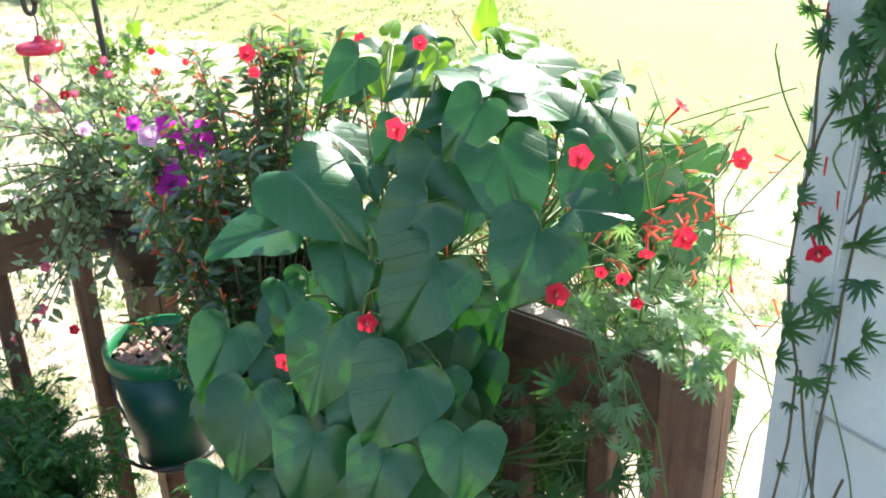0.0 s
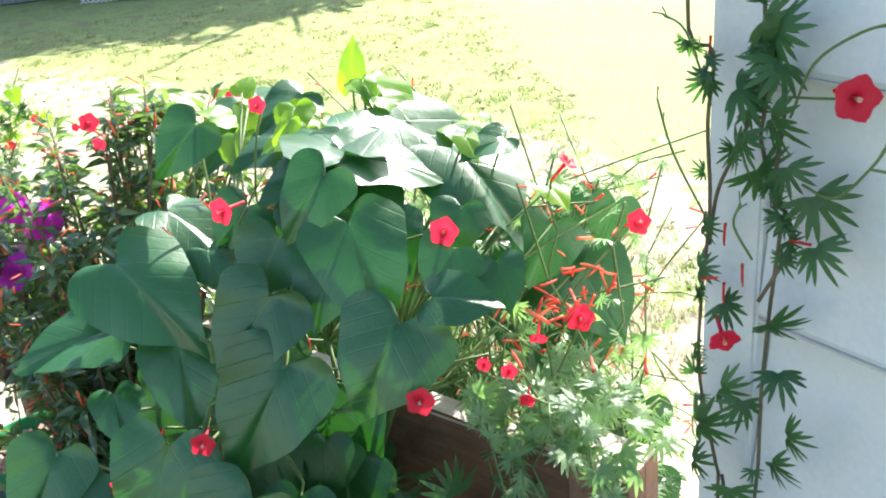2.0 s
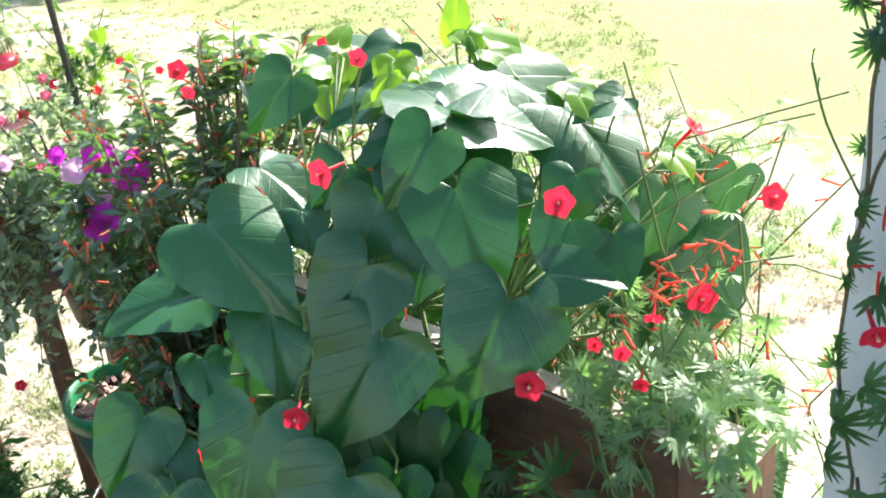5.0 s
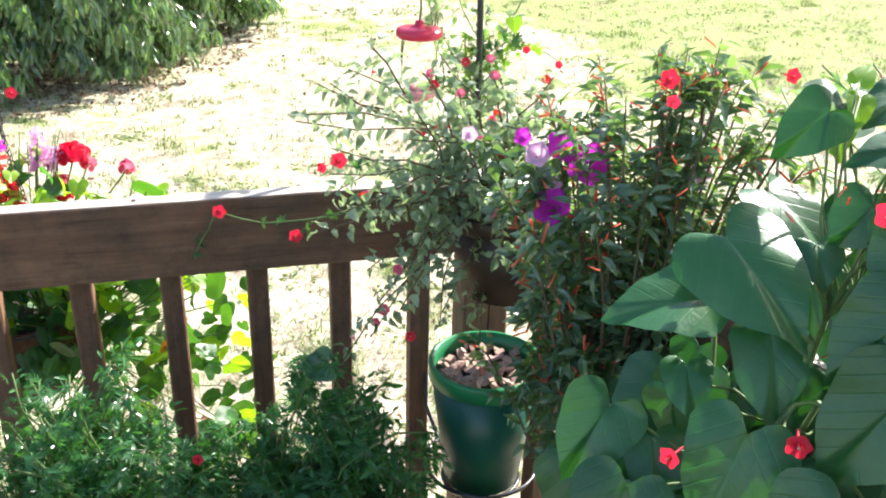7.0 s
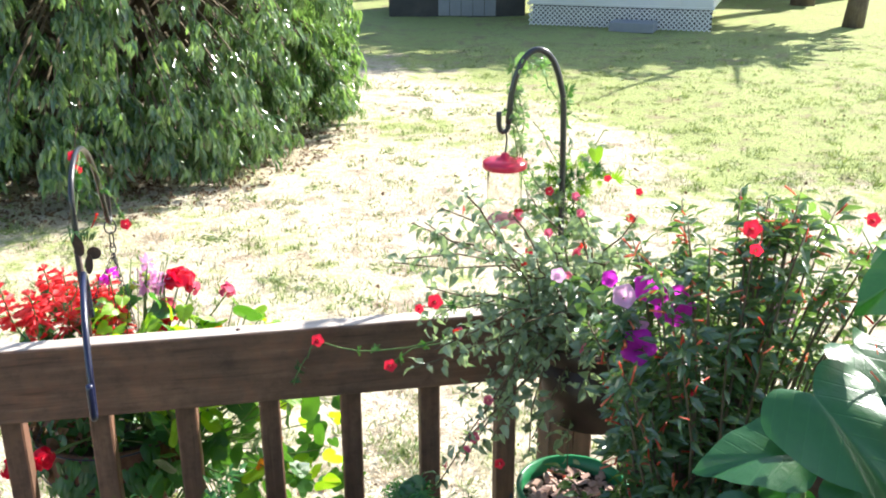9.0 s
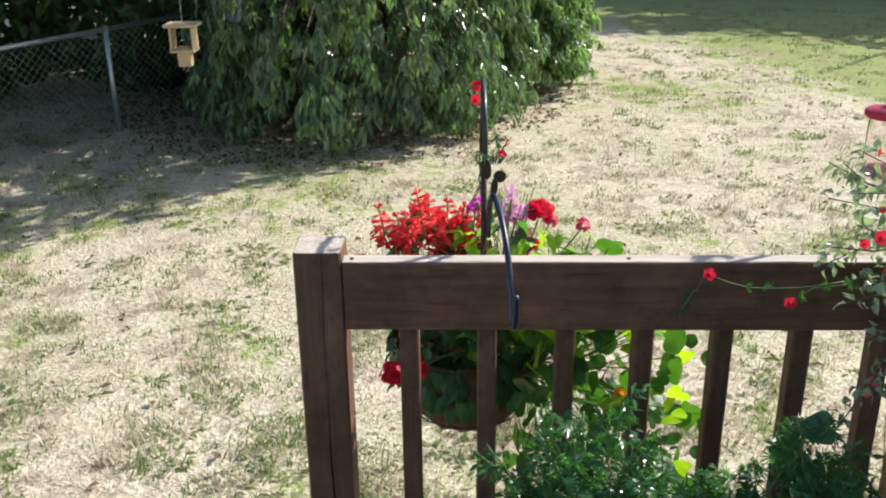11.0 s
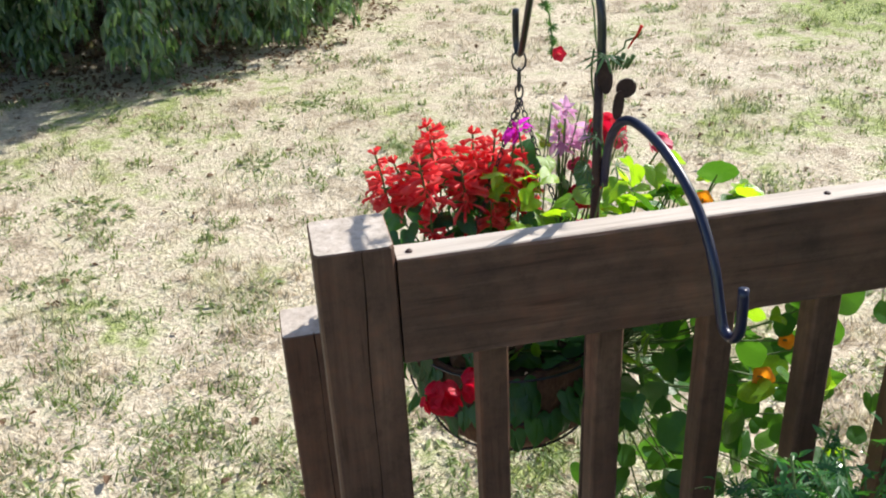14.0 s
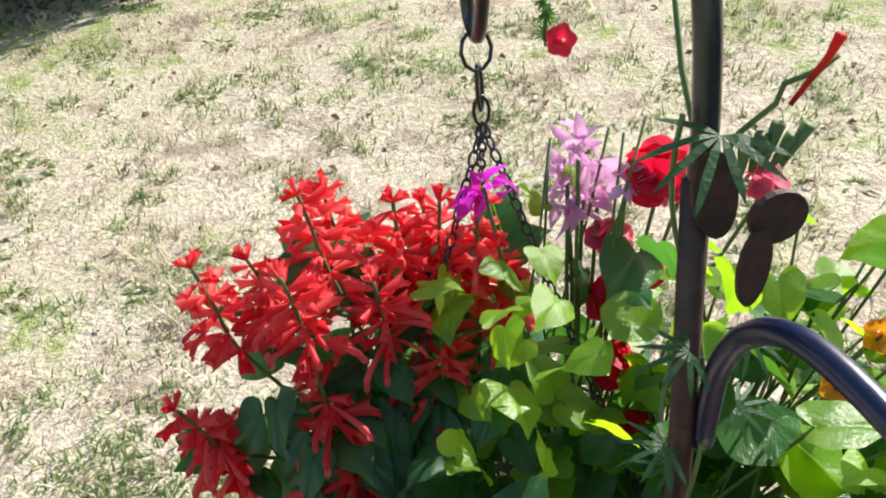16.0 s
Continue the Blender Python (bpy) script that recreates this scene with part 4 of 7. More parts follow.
def grass():
    r = random.Random(5)
    blade = ([(-0.05, 0, 0), (0.05, 0, 0), (0.035, 0.05, 0.55), (-0.035, 0.05, 0.55), (0, 0.22, 1.0)], [[0, 1, 2, 3], [3, 2, 4]])
    poses = []
    for k in range(46000):
        y = 2.7 + 12.5 * r.random() ** 1.7
        x = r.uniform(-1.0, 1.0) * (2.2 + 0.5 * y) + 0.06 * y
        if -0.9 < x < 1.6 and y < 2.9:
            continue
        clump = noise.noise(Vector((x * 2.2, y * 2.2, 9))) + 0.6 * noise.noise(Vector((x * 6.5, y * 6.5, 2)))
        if clump < r.uniform(-0.75, 0.30):
            continue
        h = r.uniform(0.018, 0.04) * (1.0 + 0.8 * max(0, clump))
        z = ground_height(x, y) - 0.004
        for j in range(5):
            a = r.uniform(0, 2 * math.pi)
            lean = r.uniform(0.5, 1.5) if clump < 0.25 else r.uniform(0.1, 1.0)
            m = Matrix.Translation((x + r.uniform(-0.035, 0.035), y + r.uniform(-0.035, 0.035), z)) @ Matrix.Rotation(a, 4, "Z") @ Matrix.Rotation(-lean, 4, "X") @ Matrix.Diagonal((0.06, 0.06, h * r.uniform(0.8, 1.7), 1))
            poses.append(m)
    g = part("grass", scatter(blade, poses), BLADE)
    tagged(g, "short dry straw and green grass blades", "grass", kind="stuff")
    # greener tufts and fallen leaves in the lawn
    poses = []
    for k in range(2500):
        y = 3.0 + 10 * r.random() ** 1.4
        x = r.uniform(-1, 1) * (2.4 + 0.5 * y)
        rad = 0.02 + 0.13 * r.random() ** 2.4
        for j in range(int(rad * 460)):
            a, q = r.uniform(0, 6.28), rad * math.sqrt(r.random())
            px, py = x + q * math.cos(a), y + q * math.sin(a)
            poses.append(Matrix.Translation((px, py, ground_height(px, py) - 0.004)) @ Matrix.Rotation(r.uniform(0, 6.28), 4, "Z") @ Matrix.Rotation(-r.uniform(0.1, 1.1), 4, "X") @ Matrix.Diagonal((0.075, 0.07, r.uniform(0.022, 0.055), 1)))
    w = part("weeds", scatter(blade, poses), GREENBLADE)
    tagged(w, "green grass tufts in the dry lawn", "grass", kind="stuff")
    poses = []
    for k in range(900):
        y = 2.9 + 9.5 * r.random() ** 1.3
        x = r.uniform(-1, 1) * (2.4 + 0.5 * y)
        poses.append(facing((x, y, ground_height(x, y) + 0.012), Vector((0, 0, 1)) + unit(r) * 0.5, unit(r), r.uniform(0.025, 0.055)))
    # dead leaves gathered under the drooping shrub, laid thick to darken its shade
    for k in range(12000):
        g, q = r.uniform(0, 6.28), 2.45 * math.sqrt(r.random())
        x, y = -1.45 + 0.95 * q * math.cos(g), 10.5 + 1.3 * q * math.sin(g)
        if y > 11.5 or r.random() < 0.7 * max(0.0, q - 1.7):
            continue
        poses.append(facing((x, y, ground_height(x, y) + 0.012 + 0.02 * r.random()), Vector((0, 0, 1)) + unit(r) * 0.5, unit(r), r.uniform(0.03, 0.06)))
    # coarse weeds that stand out singly
    poses2 = []
    for k in range(190):
        y = 3.2 + 8.5 * r.random() ** 1.3
        x = r.uniform(-1, 1) * (2.2 + 0.5 * y) + 0.06 * y
        rad = r.uniform(0.04, 0.16)
        for j in range(int(rad * 420)):
            a, q = r.uniform(0, 6.28), rad * math.sqrt(r.random())
            px, py = x + q * math.cos(a), y + 0.7 * q * math.sin(a)
            out = Vector((math.cos(a), math.sin(a), r.uniform(0.25, 1.2)))
            poses2.append(facing((px, py, ground_height(px, py)), Vector((0, 0, 1)) + unit(r) * 0.6, out, r.uniform(0.025, 0.06), r.uniform(0.6, 1.2)))
    c = part("coarse_weeds", scatter(lance_leaf(0.34, 0.25), poses2), GREENBLADE)
    tagged(c, "broad-bladed green weeds standing in the dry lawn", "weeds", kind="stuff")
    d = part("fallen_leaves", scatter(lance_leaf(0.55, 0.25), poses), DRYLEAF)
    tagged(d, "brown fallen leaves on the lawn", "leaves", kind="stuff")


grass()

# ---- plants and things on the deck ----
HEARTS = [mesh("leaf", heart_leaf(k), True) for k in range(5)]
YOUNGS = [mesh("leaf", heart_leaf(k + 20), True) for k in range(3)]
TRUMPET = mesh("flower", trumpet(), True)
RUFFLE = mesh("flower", ruffled(), True)
VIEW = Vector((-0.60, -0.76, 0.15))


def wander(r, a, b, sag=0.0, wob=0.02, n=7):
    a, b = Vector(a), Vector(b)
    out = []
    for k in range(n):
        u = k / (n - 1)
        w = math.sin(math.pi * u)
        out.append(a.lerp(b, u) + unit(r) * wob * w + Vector((0, 0, -sag * w)))
    return out


def heart_vine():
    r = random.Random(3)
    v = thing("heart_leaf_vine", (0.78, 1.33, 0.0), "vine heaped with large dark green heart-shaped leaves", "vine")
    feet = []

    def lf(x, y, z, size, tx, ty, tz, up, young=False):
        nrm = (VIEW * (1.0 if up < 0.8 else 0.12) + Vector((0, 0, up)) + unit(r) * (0.34 if up < 0.8 else 0.22)).normalized()
        tip = Vector((tx, ty, tz))
        m = facing((x, y, z), nrm, tip, size * 1.12, r.uniform(0.92, 1.08))
        centre = m @ Vector((0, 0.22, 0))
        m = Matrix.Translation(Vector((x, y, z)) - centre) @ m
        put("leaf", (YOUNGS if young else HEARTS)[r.randrange(3 if young else 5)], YOUNG if young else HEART, v, m)
        feet.append(m.translation.copy())

    def blade(base, tip, nrm, size, wide, young=False):
        """One of the leaves on the outside of the heap, by its stalk, its tip and the way it faces."""
        n = Vector(nrm) + unit(r) * 0.05
        if nrm[2] > 0.9:
            n += Vector((0.10, -0.22, 0.0))
        wide = max(wide, 0.55 if young else 0.86) * 1.02
        put("leaf", (YOUNGS if young else HEARTS)[r.randrange(3 if young else 5)], YOUNG if young else HEART, v, facing(base, n, tip, size, wide))
        feet.append(Vector(base))

    blade((0.691, 1.234, 1.090), (-0.95, 0.26, -0.20), (-0.24, -0.14, 0.96), 0.118, 0.72)
    blade((0.714, 1.246, 1.151), (0.23, -0.90, -0.37), (-0.34, -0.43, 0.84), 0.152, 0.72)
    blade((0.845, 1.133, 1.174), (-0.68, -0.21, -0.70), (-0.42, -0.68, 0.61), 0.071, 1.40)
    blade((0.808, 1.091, 1.138), (-0.71, 0.01, -0.71), (-0.51, -0.71, 0.50), 0.115, 0.91)
    blade((0.885, 1.061, 1.198), (-0.16, -0.71, -0.68), (-0.40, -0.59, 0.70), 0.128, 0.79)
    blade((0.880, 1.092, 1.162), (-0.55, -0.33, -0.77), (-0.41, -0.69, 0.59), 0.097, 0.72)
    blade((0.881, 1.089, 1.242), (-0.74, -0.00, -0.68), (-0.51, -0.66, 0.56), 0.090, 0.84)
    blade((0.881, 0.978, 1.127), (-0.66, -0.10, -0.75), (-0.54, -0.63, 0.56), 0.113, 1.06)
    blade((0.801, 1.062, 1.078), (-0.65, -0.06, -0.76), (-0.52, -0.69, 0.50), 0.142, 0.83)
    blade((0.741, 1.182, 1.073), (-0.23, -0.68, -0.70), (-0.22, -0.66, 0.72), 0.104, 0.86)
    blade((0.908, 0.962, 1.150), (0.43, -0.88, 0.19), (-0.60, -0.12, 0.79), 0.076, 0.73)
    blade((0.956, 0.994, 1.172), (-0.79, -0.07, -0.61), (-0.45, -0.60, 0.66), 0.058, 1.21)
    blade((0.994, 0.981, 1.151), (-0.32, -0.72, -0.62), (-0.47, -0.45, 0.76), 0.062, 0.84)
    blade((0.793, 1.306, 1.170), (0.35, -0.93, -0.11), (-0.09, -0.15, 0.98), 0.106, 0.72)
    blade((0.835, 1.289, 1.260), (-0.77, 0.06, -0.63), (-0.46, -0.73, 0.50), 0.084, 0.85)
    blade((0.944, 1.162, 1.225), (-0.99, 0.04, -0.12), (-0.12, -0.18, 0.98), 0.121, 0.72)
    blade((0.934, 1.153, 1.225), (0.17, -0.94, -0.30), (-0.09, -0.32, 0.94), 0.117, 0.72)
    blade((0.941, 1.264, 1.225), (-0.98, 0.18, -0.12), (-0.15, -0.18, 0.97), 0.097, 0.72)
    blade((0.926, 1.132, 1.240), (0.10, 0.99, 0.00), (-0.09, 0.01, 1.00), 0.149, 0.72)
    blade((1.055, 1.134, 1.215), (0.01, -0.99, -0.15), (-0.13, -0.15, 0.98), 0.154, 0.72)
    blade((0.935, 1.135, 1.235), (0.88, -0.47, -0.10), (-0.02, -0.24, 0.97), 0.119, 0.72)
    blade((1.093, 1.093, 1.225), (-0.93, 0.23, -0.28), (-0.31, -0.12, 0.94), 0.063, 0.86)
    blade((1.015, 1.227, 1.250), (0.44, -0.90, -0.06), (-0.14, -0.14, 0.98), 0.187, 0.72)
    blade((0.970, 1.437, 1.235), (0.86, -0.51, 0.00), (-0.14, -0.23, 0.96), 0.071, 0.93)
    blade((1.001, 1.374, 1.245), (-0.95, -0.18, -0.26), (-0.21, -0.22, 0.95), 0.092, 0.72)
    blade((0.956, 1.431, 1.220), (-0.85, -0.50, -0.20), (-0.10, -0.22, 0.97), 0.120, 0.72)
    blade((1.044, 1.275, 1.270), (0.01, -1.00, 0.00), (-0.14, -0.00, 0.99), 0.107, 0.72, True)
    blade((1.027, 1.264, 1.275), (-0.08, -0.83, -0.56), (-0.18, -0.54, 0.82), 0.042, 0.72, True)
    blade((1.034, 1.235, 1.260), (0.59, -0.78, -0.21), (-0.06, -0.31, 0.95), 0.055, 0.84, True)
    blade((0.898, 1.416, 1.230), (0.94, 0.35, 0.00), (0.06, -0.17, 0.98), 0.077, 0.72, True)
    blade((1.092, 1.182, 1.225), (-0.02, -1.00, 0.00), (-0.15, 0.00, 0.99), 0.074, 0.72, True)
    blade((1.092, 1.019, 1.190), (-0.18, -0.98, 0.00), (-0.13, 0.02, 0.99), 0.046, 0.72, True)
    blade((0.942, 1.081, 1.179), (-0.24, -0.76, -0.61), (-0.41, -0.49, 0.77), 0.068, 0.97)
    blade((0.995, 1.036, 1.190), (-0.62, -0.35, -0.70), (-0.44, -0.58, 0.68), 0.064, 1.02)
    blade((0.850, 1.215, 1.184), (-0.77, -0.07, -0.63), (-0.38, -0.75, 0.54), 0.065, 1.13)
    blade((0.802, 1.225, 1.145), (-0.19, -0.84, -0.51), (-0.23, -0.46, 0.85), 0.056, 1.06)
    blade((0.887, 1.167, 1.189), (-0.20, -0.77, -0.60), (-0.34, -0.52, 0.78), 0.073, 0.87)
    blade((0.698, 1.131, 1.000), (-0.51, -0.31, -0.80), (-0.40, -0.74, 0.54), 0.133, 0.73)
    blade((0.738, 1.032, 0.975), (-0.65, -0.08, -0.75), (-0.53, -0.66, 0.53), 0.126, 1.04)
    blade((0.764, 0.962, 0.920), (-0.41, -0.52, -0.75), (-0.42, -0.63, 0.66), 0.096, 1.08)
    blade((0.614, 1.254, 0.963), (-0.58, -0.23, -0.78), (-0.36, -0.78, 0.51), 0.114, 0.72)
    blade((0.610, 1.188, 0.909), (-0.45, -0.40, -0.80), (-0.32, -0.76, 0.56), 0.131, 0.76)
    blade((0.678, 1.223, 1.023), (-0.19, -0.80, -0.57), (-0.24, -0.53, 0.81), 0.068, 0.79)
    blade((0.652, 1.102, 0.881), (-0.52, -0.34, -0.78), (-0.39, -0.72, 0.57), 0.112, 0.97)
    blade((0.700, 1.020, 0.887), (-0.57, -0.28, -0.77), (-0.46, -0.67, 0.58), 0.102, 0.95)
    blade((0.714, 1.103, 0.912), (-0.62, -0.26, -0.74), (-0.42, -0.68, 0.60), 0.082, 1.07)
    blade((0.655, 1.227, 0.933), (-0.19, -0.74, -0.64), (-0.23, -0.60, 0.77), 0.087, 0.87)
    blade((0.791, 1.047, 0.944), (-0.53, -0.42, -0.74), (-0.41, -0.64, 0.65), 0.078, 1.01)
    blade((0.563, 1.199, 0.810), (-0.43, -0.57, -0.70), (-0.22, -0.69, 0.69), 0.071, 1.28)
    blade((1.030, 1.295, 1.262), (0.16, 0.10, 0.97), (-0.55, -0.80, 0.10), 0.070, 0.52, True)
    # leaves along the crest; backlight is put into their lighter young-leaf colour
    for k in range(18):
        u = r.uniform(0.45, 1)
        p = Vector((0.74 + 0.36 * u, 1.40 - 0.22 * u + r.uniform(-0.10, 0.12), 1.19 + 0.05 * math.sin(3.1 * u) + r.uniform(-0.03, 0.025)))
        blade(p, unit(r) + Vector((-0.4, -0.5, -0.3)), Vector((-0.2, -0.35, 0.8)) + unit(r) * 0.4, r.uniform(0.028, 0.060), r.uniform(0.8, 1.0), True)
    # leaves deeper in the heap
    for k in range(210):
        u, z = r.uniform(-0.32, 0.34), r.uniform(0.12, 1.14)
        if u < -0.12 and z > 0.92:
            z -= 0.35
        deep = r.uniform(0.06, 0.30)
        if z > 0.95:
            deep += 0.12
        p = Vector((0.83, 1.11, z)) + Vector((0.79, -0.61, 0)) * u * (1 if z > 0.7 else 0.75) - VIEW * deep
        if (p.x > 1.03 and p.y < 1.0) or (p.x > 0.84 and p.y < 1.16 and z < 0.99) or (z < 0.98 and p.x > 1.00 - 0.317 * (p.y - 1.0)):
            continue
        lf(p.x, p.y, p.z, r.uniform(0.06, 0.115), r.uniform(-0.6, 0.3), r.uniform(-0.6, 0.1), -0.8, r.uniform(0.1, 0.8))
    # leaves in the shade under the outer ones
    along_heap, down_heap, out_heap = Vector((0.58, -0.815, 0)), Vector((-0.40, -0.28, -0.87)), Vector((-0.71, -0.51, 0.49))
    for k in range(110):
        p = Vector((0.80, 1.08, 1.09)) + along_heap * r.uniform(-0.25, 0.05) + down_heap * r.uniform(0.04, 0.46) - out_heap * r.uniform(0.10, 0.22)
        lf(p.x, p.y, p.z, r.uniform(0.06, 0.10), r.uniform(-0.6, 0.2), r.uniform(-0.6, 0.0), -0.8, r.uniform(0.1, 0.5))
    # growth that has spilled through the short railing and hangs outside it
    for k in range(120):
        p = SKEW @ Vector((r.uniform(0.09, 0.24), r.uniform(0.02, 0.75), r.uniform(0.25, 0.84)))
        lf(p.x, p.y, p.z, r.uniform(0.06, 0.10), r.uniform(-0.5, 0.3), r.uniform(-0.6, 0.1), -0.8, r.uniform(0.0, 0.5))
    # stems and stalks
    stems, mains = [], []
    for k in range(14):
        a = Vector((0.78 + r.uniform(-0.10, 0.08), 1.33 + r.uniform(-0.1, 0.12), 0.0))
        b = Vector((0.86 + r.uniform(-0.12, 0.10), 1.20 + r.uniform(-0.10, 0.12), r.uniform(0.94, 1.12)))
        mains.append(wander(r, a, b, 0, 0.06, 10))
        stems.append(tube(mains[-1], 0.0032, 5))
    for f in feet:
        best = min((p for m in mains for p in m), key=lambda p: (p - f).length - 0.15 * (p.z < f.z))
        stems.append(tube(wander(r, best, f, 0.01, 0.012, 5), [0.0022, 0.002, 0.0018, 0.0016, 0.0014], 5))
    part("stem", join(*stems), STEM, v, "", True, "stuff")


heart_vine()

PALM = palmate_leaf(9)
STARLEAF = mesh("leaf", palmate_leaf(7, 1.05), False)
PALM_MESH = [mesh("leaf", palmate_leaf(k, 1.35, k), False) for k in (9, 11, 10)]
LANCE = lance_leaf(0.36, 0.2)
OVATE = lance_leaf(0.62, 0.3)
CIG = small_tube()
STAMEN = mesh("stamen", join(*[tube([(0.02 * math.cos(a), 0.02 * math.sin(a), -0.3), (0.035 * math.cos(a), 0.035 * math.sin(a), 0.10), (0.04 * math.cos(a), 0.04 * math.sin(a), 0.14)], [0.008, 0.008, 0.02], 5) for a in (0.3, 1.6, 2.8, 4.1, 5.3)]), True)


def bloom(parent, at, size, towards, me=TRUMPET, mat=REDFLOWER, name="flower"):
    """A single flower, its face turned along towards."""
    if me is TRUMPET:
        size *= 0.88
    f = put(name, me, mat, parent, facing(at, towards, (0.1, 0.2, 1), size))
    if me is TRUMPET and size > 0.019:
        put("stamen", STAMEN, POLLEN, f, facing(at, towards, (0.1, 0.2, 1), size))
    return f


def along(pts, u):
    k = min(int(u * (len(pts) - 1)), len(pts) - 2)
    return pts[k].lerp(pts[k + 1], u * (len(pts) - 1) - k), (pts[k + 1] - pts[k]).normalized()


def leafy(r, paths, per, shape, size, spread=0.02, start=0.25, tilt=0.5, up=0.6):
    """Poses of leaves that stand off the given stems."""
    out = []
    for pts in paths:
        for j in range(per):
            p, d = along(pts, start + (1 - start) * r.random())
            o = unit(r)
            o = (o - d * o.dot(d)).normalized()
            tip = o + d * tilt + Vector((0, 0, -0.15))
            nrm = Vector((0, 0, up)) + unit(r) * 0.8 + d * 0.3
            out.append(facing(p + o * spread * r.random(), nrm, tip, size * r.uniform(0.6, 1.35)))
    return out


def pot(at, r_top, r_low, h, mat, rim_mat, fill, label, name="plant_pot"):
    p = thing(name, at, label, "plant pot", "plant pots")
    part("body", lathe([(0.0, 0.0), (r_low, 0.0), (r_top * 0.97, h - 0.03), (r_top * 0.93, h - 0.03), (r_low * 0.95, 0.01), (0, 0.01)], at, 40), mat, p, smooth=True)
    part("rim", lathe([(r_top * 0.965, h - 0.032), (r_top * 1.02, h - 0.030), (r_top * 1.03, h - 0.004), (r_top * 1.01, h), (r_top * 0.95, h), (r_top * 0.93, h - 0.03)], at, 40), rim_mat, p, smooth=True)
    r = random.Random(int(at[0] * 1000))
    vs, fs = [(at[0], at[1], at[2] + h - 0.03)], []
    for j in range(1, 7):
        for i in range(24):
            a = 2 * math.pi * i / 24
            q = r_top * 0.935 * j / 6
            vs.append((at[0] + q * math.cos(a), at[1] + q * math.sin(a), at[2] + h - 0.032 + (r.uniform(-0.006, 0.008) if j < 6 else 0)))
    for i in range(24):
        fs.append([0, 1 + i, 1 + (i + 1) % 24])
        for j in range(5):
            fs.append([1 + j * 24 + i, 1 + (j + 1) * 24 + i, 1 + (j + 1) * 24 + (i + 1) % 24, 1 + j * 24 + (i + 1) % 24])
    part("soil", (vs, fs), fill, p)
    return p


# ---- green pot in its ring bracket ----
gp = pot((0.668, 1.855, 0.40), 0.098, 0.068, 0.245, GREENPOT, POTRIM, SOIL, "dark green plastic pot with bark mulch in a wire ring bracket")
rr = random.Random(8)
chips = []
for k in range(150):
    a, q = rr.uniform(0, 6.28), 0.088 * math.sqrt(rr.random())
    chips.append(facing((0.668 + q * math.cos(a), 1.855 + q * math.sin(a), 0.616 + rr.uniform(0, 0.012)), Vector((0, 0, 1)) + unit(rr) * 0.5, unit(rr), rr.uniform(0.010, 0.024)))
part("mulch", scatter(box(-0.25, 0.25, -0.5, 0.5, -0.1, 0.1, 0), chips), CHIP, gp, "pinkish bark chips", False, "stuff")
ring = thing("pot_bracket", (0.668, 2.0, 0.40), "black wire ring bracket fixed to the railing", "bracket")
part("ring", tube([(0.668 + 0.102 * math.cos(a), 1.855 + 0.102 * math.sin(a), 0.425) for a in np.linspace(0, 6.28, 33)], 0.004, 6), BLACKMETAL, ring, smooth=True)
part("lower_ring", tube([(0.668 + 0.07 * math.cos(a), 1.855 + 0.07 * math.sin(a), 0.394) for a in np.linspace(0, 6.28, 33)], 0.004, 6), BLACKMETAL, ring, smooth=True)
for s in (-1, 1):
    part("arm", tube([(0.668 + s * 0.06, 2.062, 0.50), (0.668 + s * 0.06, 2.05, 0.425), (0.668 + s * 0.06, 1.935, 0.425), (0.668 + s * 0.045, 1.905, 0.394)], 0.004, 6), BLACKMETAL, ring, smooth=True)

# ---- rail planter with sage and petunias ----
pp = pot((0.715, 1.902, 0.765), 0.108, 0.086, 0.155, BROWNPOT, BROWNPOT, SOIL, "dark brown planter hooked over the deck rail", "rail_planter")
for s in (-1, 1):
    part("hook", tube([(0.715 + s * 0.05, 2.0, 0.80), (0.715 + s * 0.05, 2.009, 0.921), (0.715 + s * 0.05, 2.03, 0.922), (0.715 + s * 0.05, 2.064, 0.921), (0.715 + s * 0.05, 2.066, 0.89)], 0.003, 6), BLACKMETAL, pp, smooth=True)


